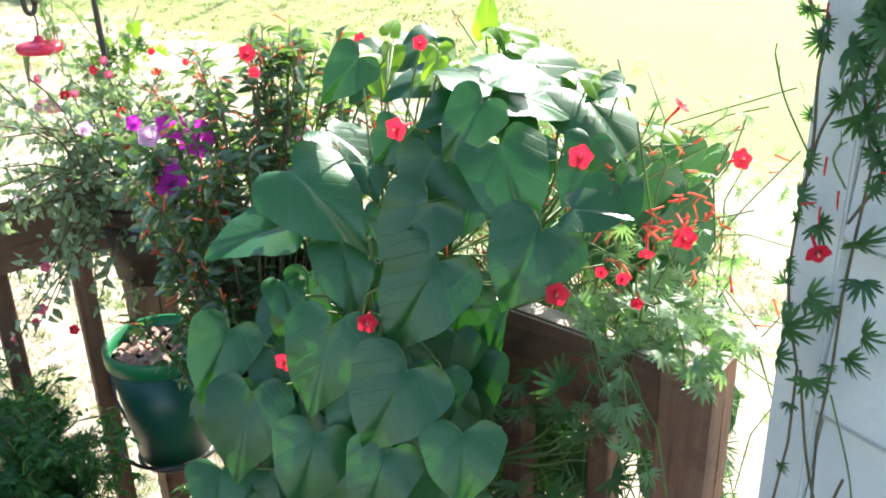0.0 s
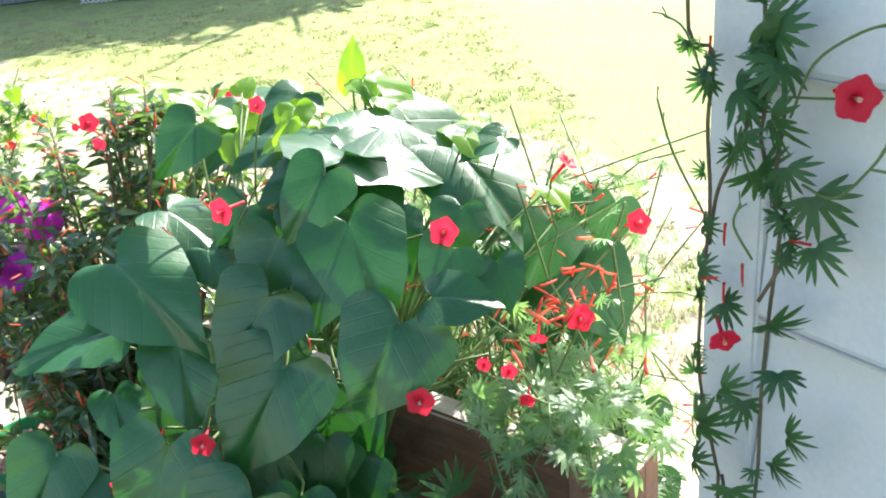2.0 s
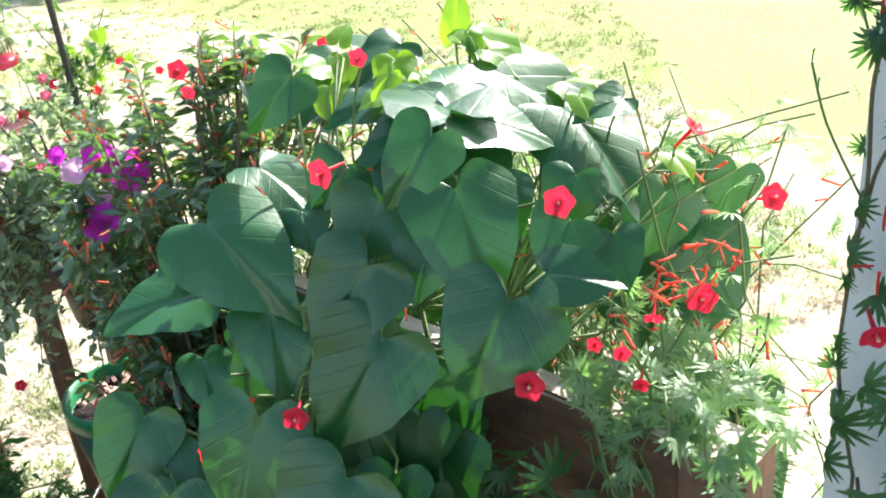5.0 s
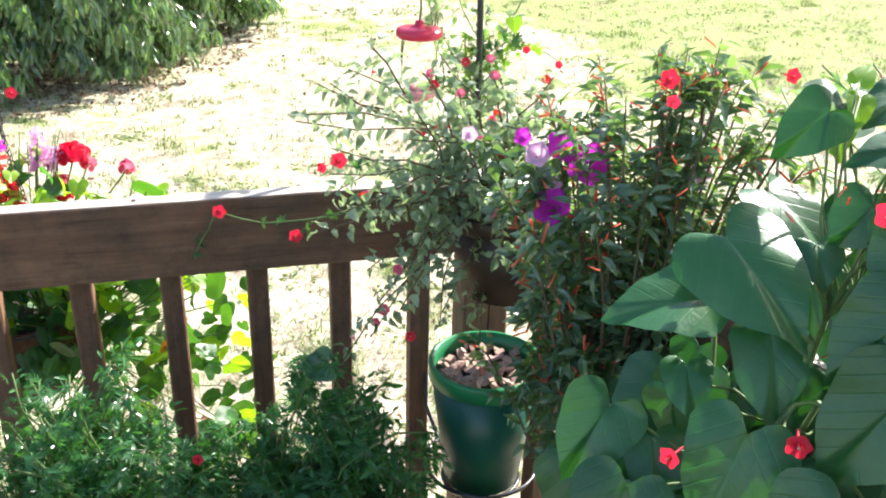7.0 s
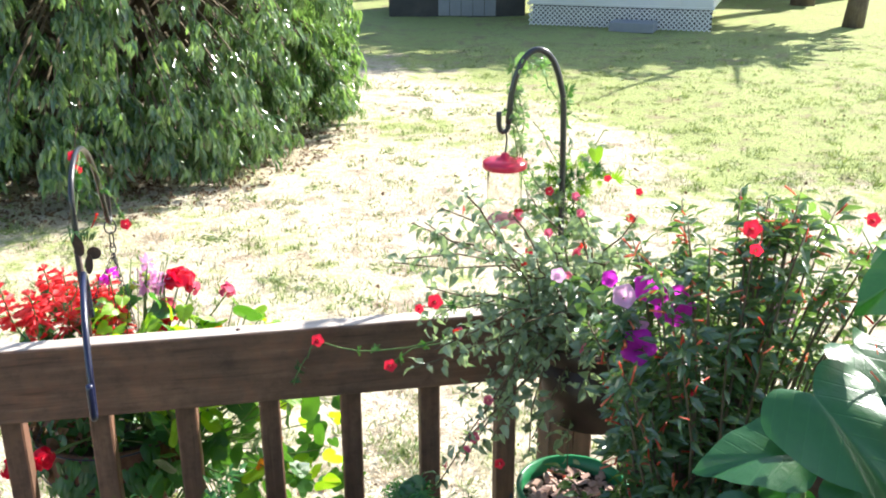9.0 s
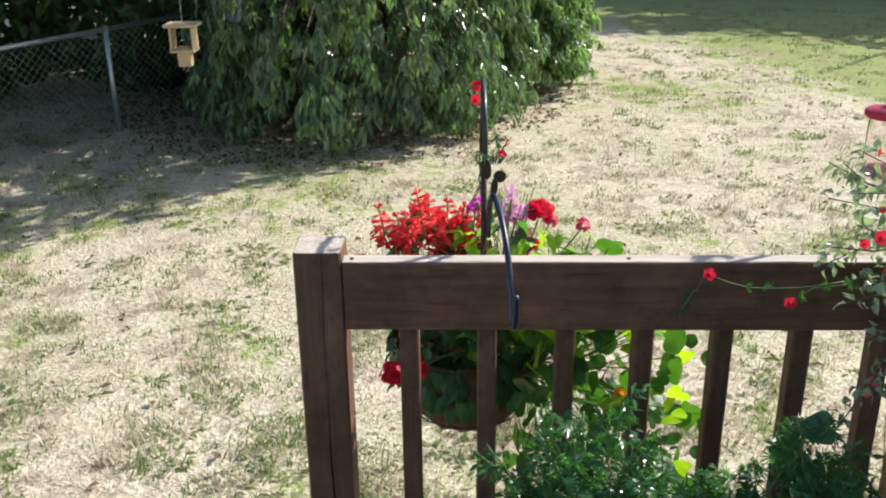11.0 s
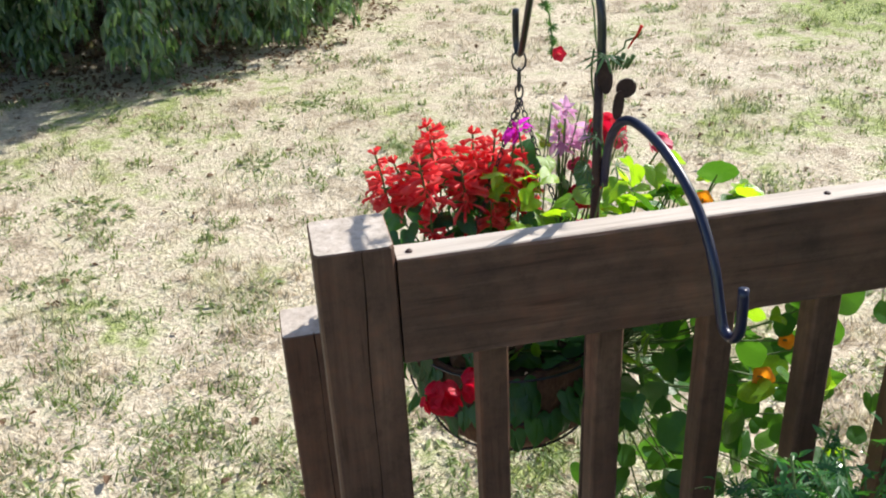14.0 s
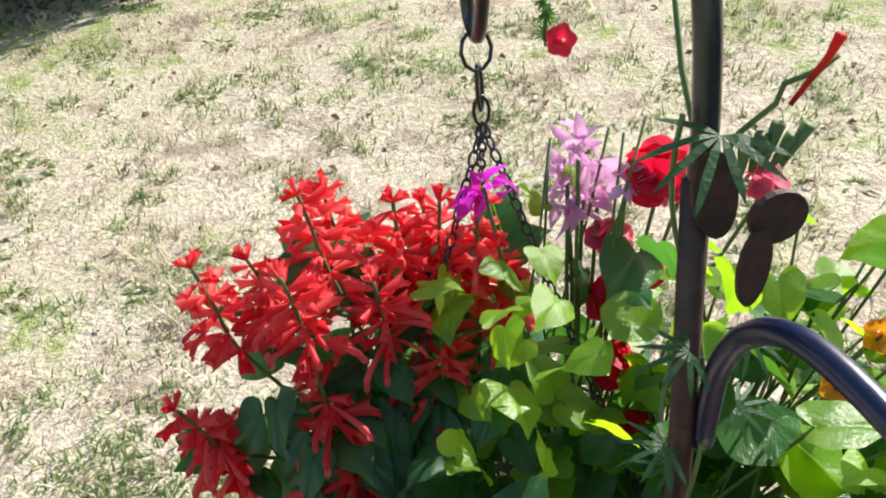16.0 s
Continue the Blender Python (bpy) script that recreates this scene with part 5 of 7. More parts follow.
def sage():
    r = random.Random(12)
    t = thing("sage_bush", (0.70, 1.915, 0.90), "twiggy sage with small grey-green leaves and sparse red flowers", "plant")
    paths = []
    for k in range(54):
        a = Vector((0.70 + r.uniform(-0.06, 0.06), 1.915 + r.uniform(-0.05, 0.05), 0.895))
        b = Vector((r.uniform(0.34, 0.76), r.uniform(1.70, 1.97), r.uniform(0.92, 1.17)))
        if k % 4 == 0:
            b = Vector((r.uniform(0.38, 0.66), r.uniform(1.72, 1.9), r.uniform(0.66, 0.9)))
        mid = a.lerp(b, 0.5) + Vector((0, 0, 0.06)) + unit(r) * 0.02
        paths.append([a, a.lerp(mid, 0.5) + Vector((0, 0, 0.03)), mid, mid.lerp(b, 0.5) + unit(r) * 0.012, b])
    paths.append(wander(r, (0.62, 1.88, 0.93), (0.445, 1.75, 1.235), -0.02, 0.01))
    paths.append(wander(r, (0.66, 1.88, 0.93), (0.53, 1.78, 1.18), -0.02, 0.01))
    part("stem", join(*[tube(p, [0.0026, 0.0022, 0.0018, 0.0014, 0.001][:len(p)] if len(p) == 5 else 0.0016, 5) for p in paths]), WOODSTEM, t, "", True, "stuff")
    part("foliage", scatter(OVATE, leafy(r, paths, 38, OVATE, 0.0185, 0.013)), SAGELEAF, t, "", False, "stuff")
    for k in range(26):
        p, d = along(paths[r.randrange(len(paths))], r.uniform(0.8, 1.0))
        bloom(t, p + Vector((0, 0, 0.012)), r.uniform(0.012, 0.019), unit(r) + Vector((-0.4, -0.6, 0.5)), RUFFLE, ROSE if k % 3 else REDTUBE)
    bloom(t, (0.395, 1.688, 1.092), 0.027, (-0.3, -1, 0.2))
    bloom(t, (0.372, 1.69, 1.082), 0.018, (-0.6, -0.8, 0.1))
    bloom(t, (0.351, 1.889, 0.894), 0.027, (-0.2, -1, 0.3))
    bloom(t, (0.236, 1.985, 0.905), 0.028, (-0.2, -1, 0.3))
    vine = [wander(r, (0.60, 1.88, 0.95), (0.395, 1.70, 1.08), -0.02, 0.01), wander(r, (0.6, 1.9, 0.93), (0.351, 1.90, 0.89), -0.03, 0.01), wander(r, (0.45, 1.92, 0.92), (0.236, 1.995, 0.90), 0.02, 0.01), wander(r, (0.236, 1.995, 0.90), (0.19, 1.99, 0.82), 0.0, 0.01)]
    part("vine_stem", join(*[tube(p, 0.0013, 5) for p in vine]), STEM, t, "", True, "stuff")
    for k in range(14):
        p, d = along(vine[k % 4], r.uniform(0.4, 1.0))
        put("leaf", PALM_MESH[k % 3], VINELEAF, t, facing(p, VIEW + unit(r) * 0.7, unit(r) + Vector((0, 0, -0.4)), r.uniform(0.011, 0.019)))


sage()


def petunias():
    r = random.Random(15)
    t = thing("petunia", (0.73, 1.88, 0.90), "petunia with magenta and pale pink ruffled flowers", "plant")
    heads = [((0.705, 1.67, 1.098), 0.046, PURPLE), ((0.737, 1.66, 1.074), 0.056, PURPLE), ((0.685, 1.65, 1.020), 0.050, PURPLE), ((0.672, 1.68, 1.085), 0.034, PINK), ((0.70, 1.68, 1.04), 0.020, PINK), ((0.905, 1.66, 1.048), 0.032, PINK), ((0.66, 1.71, 1.10), 0.024, PURPLE), ((0.60, 1.76, 1.09), 0.022, PINK)]
    paths = []
    for at, s, m in heads:
        at = Vector(at) + Vector((-0.02, -0.055, 0.022))
        bloom(t, at, s * 1.0, Vector((-0.25, -0.9, 0.45)) + unit(r) * 0.4, RUFFLE, m)
        paths.append(wander(r, (0.73 + r.uniform(-0.04, 0.04), 1.89, 0.90), Vector(at) + Vector((0.01, 0.02, -0.012)), -0.02, 0.012, 5))
    part("stem", join(*[tube(p, 0.0018, 5) for p in paths]), STEM, t, "", True, "stuff")
    part("foliage", scatter(OVATE, leafy(r, paths, 16, OVATE, 0.026, 0.012)), SMALLLEAF, t, "", False, "stuff")


petunias()

# ---- cigar plant in its pot ----
pot((0.745, 1.53, 0.0), 0.115, 0.09, 0.26, BLACKPOT, BLACKPOT, SOIL, "black plastic pot standing on the deck")


def cigar_plant():
    r = random.Random(17)
    t = thing("cigar_plant", (0.745, 1.53, 0.25), "bushy cigar plant with small dark leaves and orange-red tubular flowers", "plant")
    paths = []
    for k in range(130):
        a = Vector((0.745 + r.uniform(-0.07, 0.07), 1.53 + r.uniform(-0.07, 0.07), 0.24))
        if k % 3:
            b = Vector((r.uniform(0.60, 1.04), r.uniform(1.52, 1.74), 0))
            b.z = 1.225 - 1.7 * (b.x - 0.87) ** 2 - 0.34 * r.random() ** 1.5
        else:
            b = Vector((r.uniform(0.64, 0.82), r.uniform(1.50, 1.64), r.uniform(0.72, 0.92)))
        mid = Vector((0.79 + (b.x - 0.86) * 0.35, 1.57 + (b.y - 1.66) * 0.3, 0.24 + (b.z - 0.24) * 0.6))
        paths.append([a, a.lerp(mid, 0.5), mid, mid.lerp(b, 0.45) + Vector((0, 0, 0.035)) + unit(r) * 0.01, mid.lerp(b, 0.8) + Vector((0, 0, 0.03)), b])
    for k in range(60):
        a = Vector((0.745 + r.uniform(-0.07, 0.07), 1.53 + r.uniform(-0.07, 0.07), 0.24))
        b = Vector((r.uniform(0.77, 0.90), r.uniform(1.45, 1.70), r.uniform(0.50, 0.88)))
        b.x = min(b.x, 0.85 - 0.3 * (b.y - 1.6))
        paths.append(wander(r, a, b, -0.04, 0.015, 6))
    for k in range(7):
        b = Vector((0.863 + r.uniform(-0.035, 0.04), 1.61 + r.uniform(-0.03, 0.03), r.uniform(1.2, 1.285)))
        paths.append(wander(r, (0.80, 1.57, 0.6), b, 0, 0.012, 6))
    part("stem", join(*[tube(p, [0.003, 0.0028, 0.0024, 0.002, 0.0016, 0.001], 5) for p in paths]), WOODSTEM, t, "", True, "stuff")
    part("foliage", scatter(LANCE, leafy(r, paths, 44, LANCE, 0.028, 0.008, 0.5)), SMALLLEAF, t, "", False, "stuff")
    poses = []
    for k in range(500):
        p, d = along(paths[r.randrange(len(paths))], r.uniform(0.72, 1.0))
        o = Vector((-0.5, -0.6, 0)) + unit(r) * 0.9
        poses.append(facing(p + o * 0.006, unit(r), o + d * 0.5, r.uniform(0.018, 0.028)))
    part("blossom", scatter(CIG, poses), CIGAR, t, "small orange-red tubular flowers", True, "stuff")
    bloom(t, (0.784, 1.535, 1.228), 0.030, (-0.3, -1, 0.3))
    bloom(t, (0.79, 1.53, 1.20), 0.022, (-0.6, -0.7, -0.2))
    bloom(t, (1.00, 1.60, 1.205), 0.026, (-0.1, -1, 0.2))
    bloom(t, (0.72, 1.545, 0.99), 0.022, (-0.4, -1, 0.0))


cigar_plant()

# ---- bushy pot plants along the foot of the railing ----
pot((0.34, 1.74, 0.0), 0.125, 0.10, 0.47, BLACKPOT, BLACKPOT, SOIL, "tall black plastic pot standing on the deck")
pot((0.06, 1.70, 0.0), 0.11, 0.09, 0.37, BLACKPOT, BLACKPOT, SOIL, "black plastic pot standing on the deck")
pot((-0.150, 1.755, 0.0), 0.115, 0.09, 0.427, BLUEPOT, BLUEPOT, SOIL, "tall glossy dark blue pot standing on the deck")


def bushy_plant(at, spread, top, count, seed, label, broad):
    r = random.Random(seed)
    t = thing("potted_plant", at, label, "plant", "bushy pot plants")
    paths = []
    for k in range(count):
        a = Vector(at) + Vector((r.uniform(-0.08, 0.08), r.uniform(-0.08, 0.08), -0.012))
        g = r.uniform(0, 6.28)
        q = math.sqrt(r.random())
        b = Vector((at[0] + spread * q * math.cos(g), at[1] + 0.75 * spread * q * math.sin(g), 0))
        b.y = min(b.y, 2.005)
        b.z = top - 0.20 * q * q - r.uniform(0, 0.20)
        if k % 4 == 0:
            b.z = at[2] - r.uniform(-0.05, 0.22)
        paths.append(wander(r, a, b, -0.05, 0.02, 6))
    part("stem", join(*[tube(p, 0.0016, 4) for p in paths]), STEM, t, "", True, "stuff")
    part("foliage", scatter(PALM, leafy(r, paths, 16, PALM, 0.019, 0.02, 0.3)), FERN, t, "", False, "stuff")
    part("small_leaves", scatter(LANCE, leafy(r, paths, 26, LANCE, 0.020, 0.02, 0.3)), FERN, t, "", False, "stuff")
    for k in range(broad):
        p, d = along(paths[r.randrange(len(paths))], r.uniform(0.7, 1.0))
        put("leaf", HEARTS[k % 5], HEART, t, facing(p, VIEW + Vector((0, 0, 0.7)) + unit(r) * 0.5, unit(r) + Vector((0, -0.3, -0.7)), r.uniform(0.035, 0.07)))
    return t, paths, r


t, paths, r = bushy_plant((0.36, 1.74, 0.45), 0.22, 0.77, 110, 51, "bushy light green feathery plant in a black pot", 24)
bloom(t, (0.52, 1.80, 0.74), 0.022, (-0.2, -1, 0.3))
pot((0.60, 1.66, 0.0), 0.09, 0.07, 0.17, BLACKPOT, BLACKPOT, SOIL, "small black plastic pot standing on the deck")
bushy_plant((0.60, 1.66, 0.15), 0.22, 0.45, 120, 53, "low dark green feathery plant in a small black pot", 14)
t, paths, r = bushy_plant((0.03, 1.74, 0.36), 0.25, 0.82, 130, 52, "bushy light green feathery plant in a black pot", 4)
bloom(t, (0.175, 1.66, 0.655), 0.020, (-0.2, -1, 0.3))
bloom(t, (0.01, 1.62, 0.62), 0.018, (-0.3, -1, 0.3))

# ---- hooks, feeder and hanging basket ----


def curve_pts(points, n=40):
    """Smooth line through the given points."""
    pts = [Vector(p) for p in points]
    pts = [2 * pts[0] - pts[1]] + pts + [2 * pts[-1] - pts[-2]]
    out = []
    seg = len(pts) - 3
    per = max(3, n // seg)
    for i in range(seg):
        a, b, c, d = pts[i:i + 4]
        for k in range(per):
            u = k / per
            out.append(0.5 * ((2 * b) + (c - a) * u + (2 * a - 5 * b + 4 * c - d) * u * u + (3 * b - a - 3 * c + d) * u ** 3))
    out.append(pts[-2])
    return out


def feeder_hook():
    t = thing("shepherd_hook", (0.765, 2.3, GZ), "black steel shepherd hook standing in the lawn", "plant hook", "plant hooks")
    line = [(0.775, 2.3, GZ - 0.15), (0.77, 2.3, 0.3), (0.766, 2.3, 0.9), (0.762, 2.3, 1.2), (0.755, 2.3, 1.27), (0.735, 2.3, 1.325), (0.705, 2.3, 1.345), (0.675, 2.3, 1.325), (0.655, 2.3, 1.27), (0.648, 2.3, 1.20)]
    part("pole", tube(curve_pts(line, 60), 0.0065, 10), BLACKMETAL, t, smooth=True)
    part("hook_tip", tube(curve_pts([(0.648, 2.3, 1.20), (0.645, 2.3, 1.188), (0.636, 2.3, 1.184), (0.629, 2.3, 1.195), (0.628, 2.3, 1.225)], 16), 0.0055, 8), BLACKMETAL, t, smooth=True)
    f = thing("hummingbird_feeder", (0.642, 2.3, 1.0), "clear hummingbird feeder with a red saucer top", "bird feeder")
    part("hanger", tube(curve_pts([(0.643, 2.3, 1.184), (0.645, 2.3, 1.165), (0.642, 2.3, 1.138)], 8), 0.0018, 6), BLACKMETAL, f)
    c = (0.642, 2.3, 1.017)
    part("saucer", lathe([(0, 0.124), (0.007, 0.123), (0.010, 0.114), (0.026, 0.110), (0.043, 0.107), (0.0455, 0.104), (0.0455, 0.094), (0.043, 0.0915), (0.0, 0.0912)], c, 32), REDPLASTIC, f, "bright red plastic saucer", True)
    part("bottle", lathe([(0.034, 0.0915), (0.036, 0.07), (0.036, 0.0), (0.03, -0.012), (0.0, -0.014)], c, 28), GLASS, f, "clear plastic bottle", True)
    part("base", lathe([(0.0, -0.03), (0.03, -0.03), (0.036, -0.022), (0.034, -0.0145), (0, -0.0145)], c, 28), PINKPLASTIC, f, "faded pink plastic feeding base", True)
    # thin vine up the pole
    r = random.Random(61)
    v = thing("climbing_vine", (0.77, 2.32, GZ), "thin climbing vine with small red flowers on the hook", "vine")
    paths = [wander(r, (0.775, 2.32, GZ), (0.77, 2.315, 0.95), 0, 0.02, 12), wander(r, (0.77, 2.312, 0.9), (0.765, 2.312, 1.27), 0, 0.008, 9), wander(r, (0.766, 2.312, 1.20), (0.66, 2.31, 1.31), -0.05, 0.008, 8), wander(r, (0.66, 2.31, 1.30), (0.672, 2.3, 1.10), 0, 0.012, 7),
             wander(r, (0.77, 2.312, 1.0), (0.93, 2.3, 1.05), -0.05, 0.01, 7), wander(r, (0.77, 2.31, 1.05), (0.86, 2.3, 1.09), -0.02, 0.01, 6), wander(r, (0.77, 2.31, 0.95), (0.66, 2.28, 1.02), -0.03, 0.01, 7), wander(r, (0.77, 2.31, 0.98), (0.72, 2.29, 1.06), -0.02, 0.01, 6)]
    for k in range(9):
        paths.append(wander(r, (0.77, 2.312, r.uniform(0.85, 1.1)), (r.uniform(0.66, 0.90), 2.30 + r.uniform(-0.03, 0.05), r.uniform(0.94, 1.2)), -0.02, 0.015, 7))
    drape = [wander(r, (0.655, 2.305, 1.30), (0.69, 2.29, 1.0), 0, 0.014, 9), wander(r, (0.66, 2.305, 1.27), (0.73, 2.30, 0.97), 0, 0.016, 9), wander(r, (0.70, 2.305, 1.20), (0.80, 2.30, 0.98), -0.02, 0.016, 8)]
    part("stem", join(*[tube(p, 0.0014, 4) for p in paths + drape]), STEM, v, "", True, "stuff")
    part("small_leaves", scatter(OVATE, leafy(r, drape + paths[1:4], 46, OVATE, 0.013, 0.022, 0.05)), CLIMBLEAF, v, "", False, "stuff")
    for k in range(260):
        p, d = along(paths[1 + k % 16], r.uniform(0.05, 1.0))
        p = p + unit(r) * 0.014
        put("leaf", PALM_MESH[k % 3], (VINELEAF, CLIMBLEAF, SAGELEAF, YOUNG)[k % 4], v, facing(p, VIEW + unit(r), unit(r) + Vector((0, 0, -0.4)), r.uniform(0.011, 0.022)))
    put("leaf", YOUNGS[0], YOUNG, v, facing((0.832, 2.3, 1.137), (-0.2, -1, 0.3), (0.2, 0, -1), 0.035))
    for at, s in (((0.666, 2.27, 1.02), 0.026), ((0.732, 2.28, 1.06), 0.024), ((0.859, 2.29, 1.077), 0.020), ((0.93, 2.29, 1.044), 0.020), ((0.69, 2.27, 0.935), 0.024), ((0.64, 2.25, 0.93), 0.020)):
        bloom(v, at, s, Vector((-0.2, -1, 0.2)) + unit(r) * 0.4)


feeder_hook()
PX, PY = -0.165, 2.108


def near_hook():
    t = thing("double_hook", (PX, PY, GZ), "black and rusty steel double plant hook behind the rail", "plant hook", "plant hooks")
    part("pole", tube([(PX - 0.012, PY, GZ - 0.15), (PX - 0.008, PY, 0.3), (PX, PY, 0.95), (PX, PY, 1.07)], 0.0058, 10), RUST, t, "rusty steel pole", True)
    line = [(PX, PY, 1.05), (PX + 0.002, PY, 1.10), (PX + 0.001, PY + 0.01, 1.155), (PX, PY + 0.06, 1.193), (PX - 0.001, PY + 0.13, 1.203), (PX - 0.001, PY + 0.20, 1.178), (PX - 0.001, PY + 0.26, 1.12), (PX - 0.001, PY + 0.30, 1.05), (PX - 0.001, PY + 0.325, 1.005), (PX - 0.001, PY + 0.34, 0.996), (PX - 0.001, PY + 0.355, 1.01), (PX - 0.001, PY + 0.355, 1.058)]
    part("tall_hook", tube(curve_pts(line, 66), 0.0052, 10), BLACKMETAL, t, "black tall hook", True)
    low = [(0.003, 0.93), (0.012, 0.985), (0.035, 1.020), (0.07, 1.032), (0.13, 1.022), (0.19, 0.990), (0.228, 0.945), (0.248, 0.898), (0.258, 0.876), (0.274, 0.874), (0.284, 0.892), (0.282, 0.936)]
    low = [(PX + 0.008 + 0.145 * d, PY - d, z) for d, z in low]
    part("side_hook", tube(curve_pts(low, 66), 0.0055, 10), BLUEBLACK, t, "glossy blue-black side hook", True)
    def plate(pts, th, off=0.0):
        n = len(pts)
        vs = [(x, PY - 0.008 - off, z) for x, z in pts] + [(x, PY - 0.008 - off + th, z) for x, z in pts]
        return vs, [list(range(n)), list(range(2 * n - 1, n - 1, -1))] + [[i, i + n, (i + 1) % n + n, (i + 1) % n] for i in range(n)]
    def blob(cx, cz, rx, rz, tilt):
        out = []
        for k in range(18):
            a = 2 * math.pi * k / 18
            x, z = rx * math.cos(a), rz * math.sin(a)
            out.append((cx + x * math.cos(tilt) - z * math.sin(tilt), cz + x * math.sin(tilt) + z * math.cos(tilt)))
        return out
    part("leaf_ornament", plate(blob(PX + 0.004, 1.066, 0.009, 0.020, 0.15), 0.003), RUST, t, "rusty leaf-shaped plate")
    part("leaf_ornament", plate(blob(PX + 0.029, 1.052, 0.012, 0.0115, 0.0), 0.003, 0.0035), RUST, t, "rusty round plate")
    part("leaf_ornament", plate(blob(PX + 0.019, 1.033, 0.0065, 0.018, -0.1), 0.003, 0.007), RUST, t, "rusty leaf-shaped plate")


near_hook()
BX, BY, BZ = -0.200, 2.405, 0.335


def link(at, d, s, ln=0.010, w=0.0042, th=0.0011):
    d = Vector(d).normalized()
    s = Vector(s)
    s = (s - d * s.dot(d)).normalized()
    ring_pts = []
    for k in range(11):
        a = 2 * math.pi * k / 10
        ring_pts.append(Vector(at) + d * math.sin(a) * ln * 0.62 + s * math.cos(a) * w)
    return tube(ring_pts, th, 5, False)


def chain(a, b, parent, n, ln=0.009):
    a, b = Vector(a), Vector(b)
    d = (b - a).normalized()
    s0 = d.orthogonal().normalized()
    s1 = d.cross(s0)
    part("chain", join(*[link(a.lerp(b, (k + 0.5) / n), d, s0 if k % 2 else s1, (b - a).length / n * 0.98, 0.0036) for k in range(n)]), BLACKMETAL, parent, "thin black chain", True)


def basket():
    r = random.Random(71)
    t = thing("hanging_basket", (BX, BY, BZ), "coir-lined wire hanging basket on thin black chains", "hanging basket")
    prof = [(0.0, 0.0), (0.05, 0.006), (0.10, 0.03), (0.14, 0.08), (0.165, 0.15), (0.172, 0.225), (0.160, 0.228), (0.152, 0.19), (0.0, 0.188)]
    vs, fs = lathe(prof, (BX, BY, BZ), 48)
    vs = [(x + r.uniform(-0.003, 0.003), y + r.uniform(-0.003, 0.003), z + r.uniform(-0.003, 0.003)) for x, y, z in vs]
    part("liner", (vs, fs), COIR, t, "shaggy brown coir liner", True)
    part("soil", lathe([(0.0, 0.192), (0.10, 0.196), (0.153, 0.189)], (BX, BY, BZ), 32), SOIL, t, smooth=True)
    fib = []
    for k in range(700):
        a = r.uniform(0, 6.28)
        u = r.random()
        q, z = 0.06 + 0.112 * u ** 0.6, 0.008 + 0.2 * u ** 1.6
        p = Vector((BX + q * math.cos(a), BY + q * math.sin(a), BZ + z))
        fib.append(facing(p, unit(r), Vector((math.cos(a), math.sin(a), -0.8)) + unit(r) * 0.7, r.uniform(0.008, 0.02), 0.25))
    part("fibre", scatter(LANCE, fib), COIR, t, "", False, "stuff")
    for z, q in ((0.226, 0.175), (0.14, 0.168), (0.06, 0.132)):
        part("wire", tube([(BX + q * math.cos(a), BY + q * math.sin(a), BZ + z) for a in np.linspace(0, 6.2832, 41)], 0.0022, 5), BLACKMETAL, t, smooth=True)
    apex = Vector((PX - 0.001, PY + 0.34, 0.925))
    part("ring", link((PX - 0.001, PY + 0.34, 0.984), (0, 0.2, 1), (1, 0.2, 0), 0.024, 0.012, 0.0016), BLACKMETAL, t, smooth=True)
    part("snap_link", join(link((PX - 0.001, PY + 0.34, 0.955), (0, 0, 1), (0.6, 1, 0), 0.030, 0.006, 0.0017), link((PX - 0.001, PY + 0.34, 0.936), (0, 0, 1), (1, 0, 0), 0.02, 0.006, 0.0015)), BLACKMETAL, t, smooth=True)
    for a in (-2.6, -0.75, 1.4):
        chain(apex, (BX + 0.172 * math.cos(a), BY + 0.172 * math.sin(a), BZ + 0.226), t, 40)


basket()
POD, HANGING = salvia_pod(), salvia_tube()


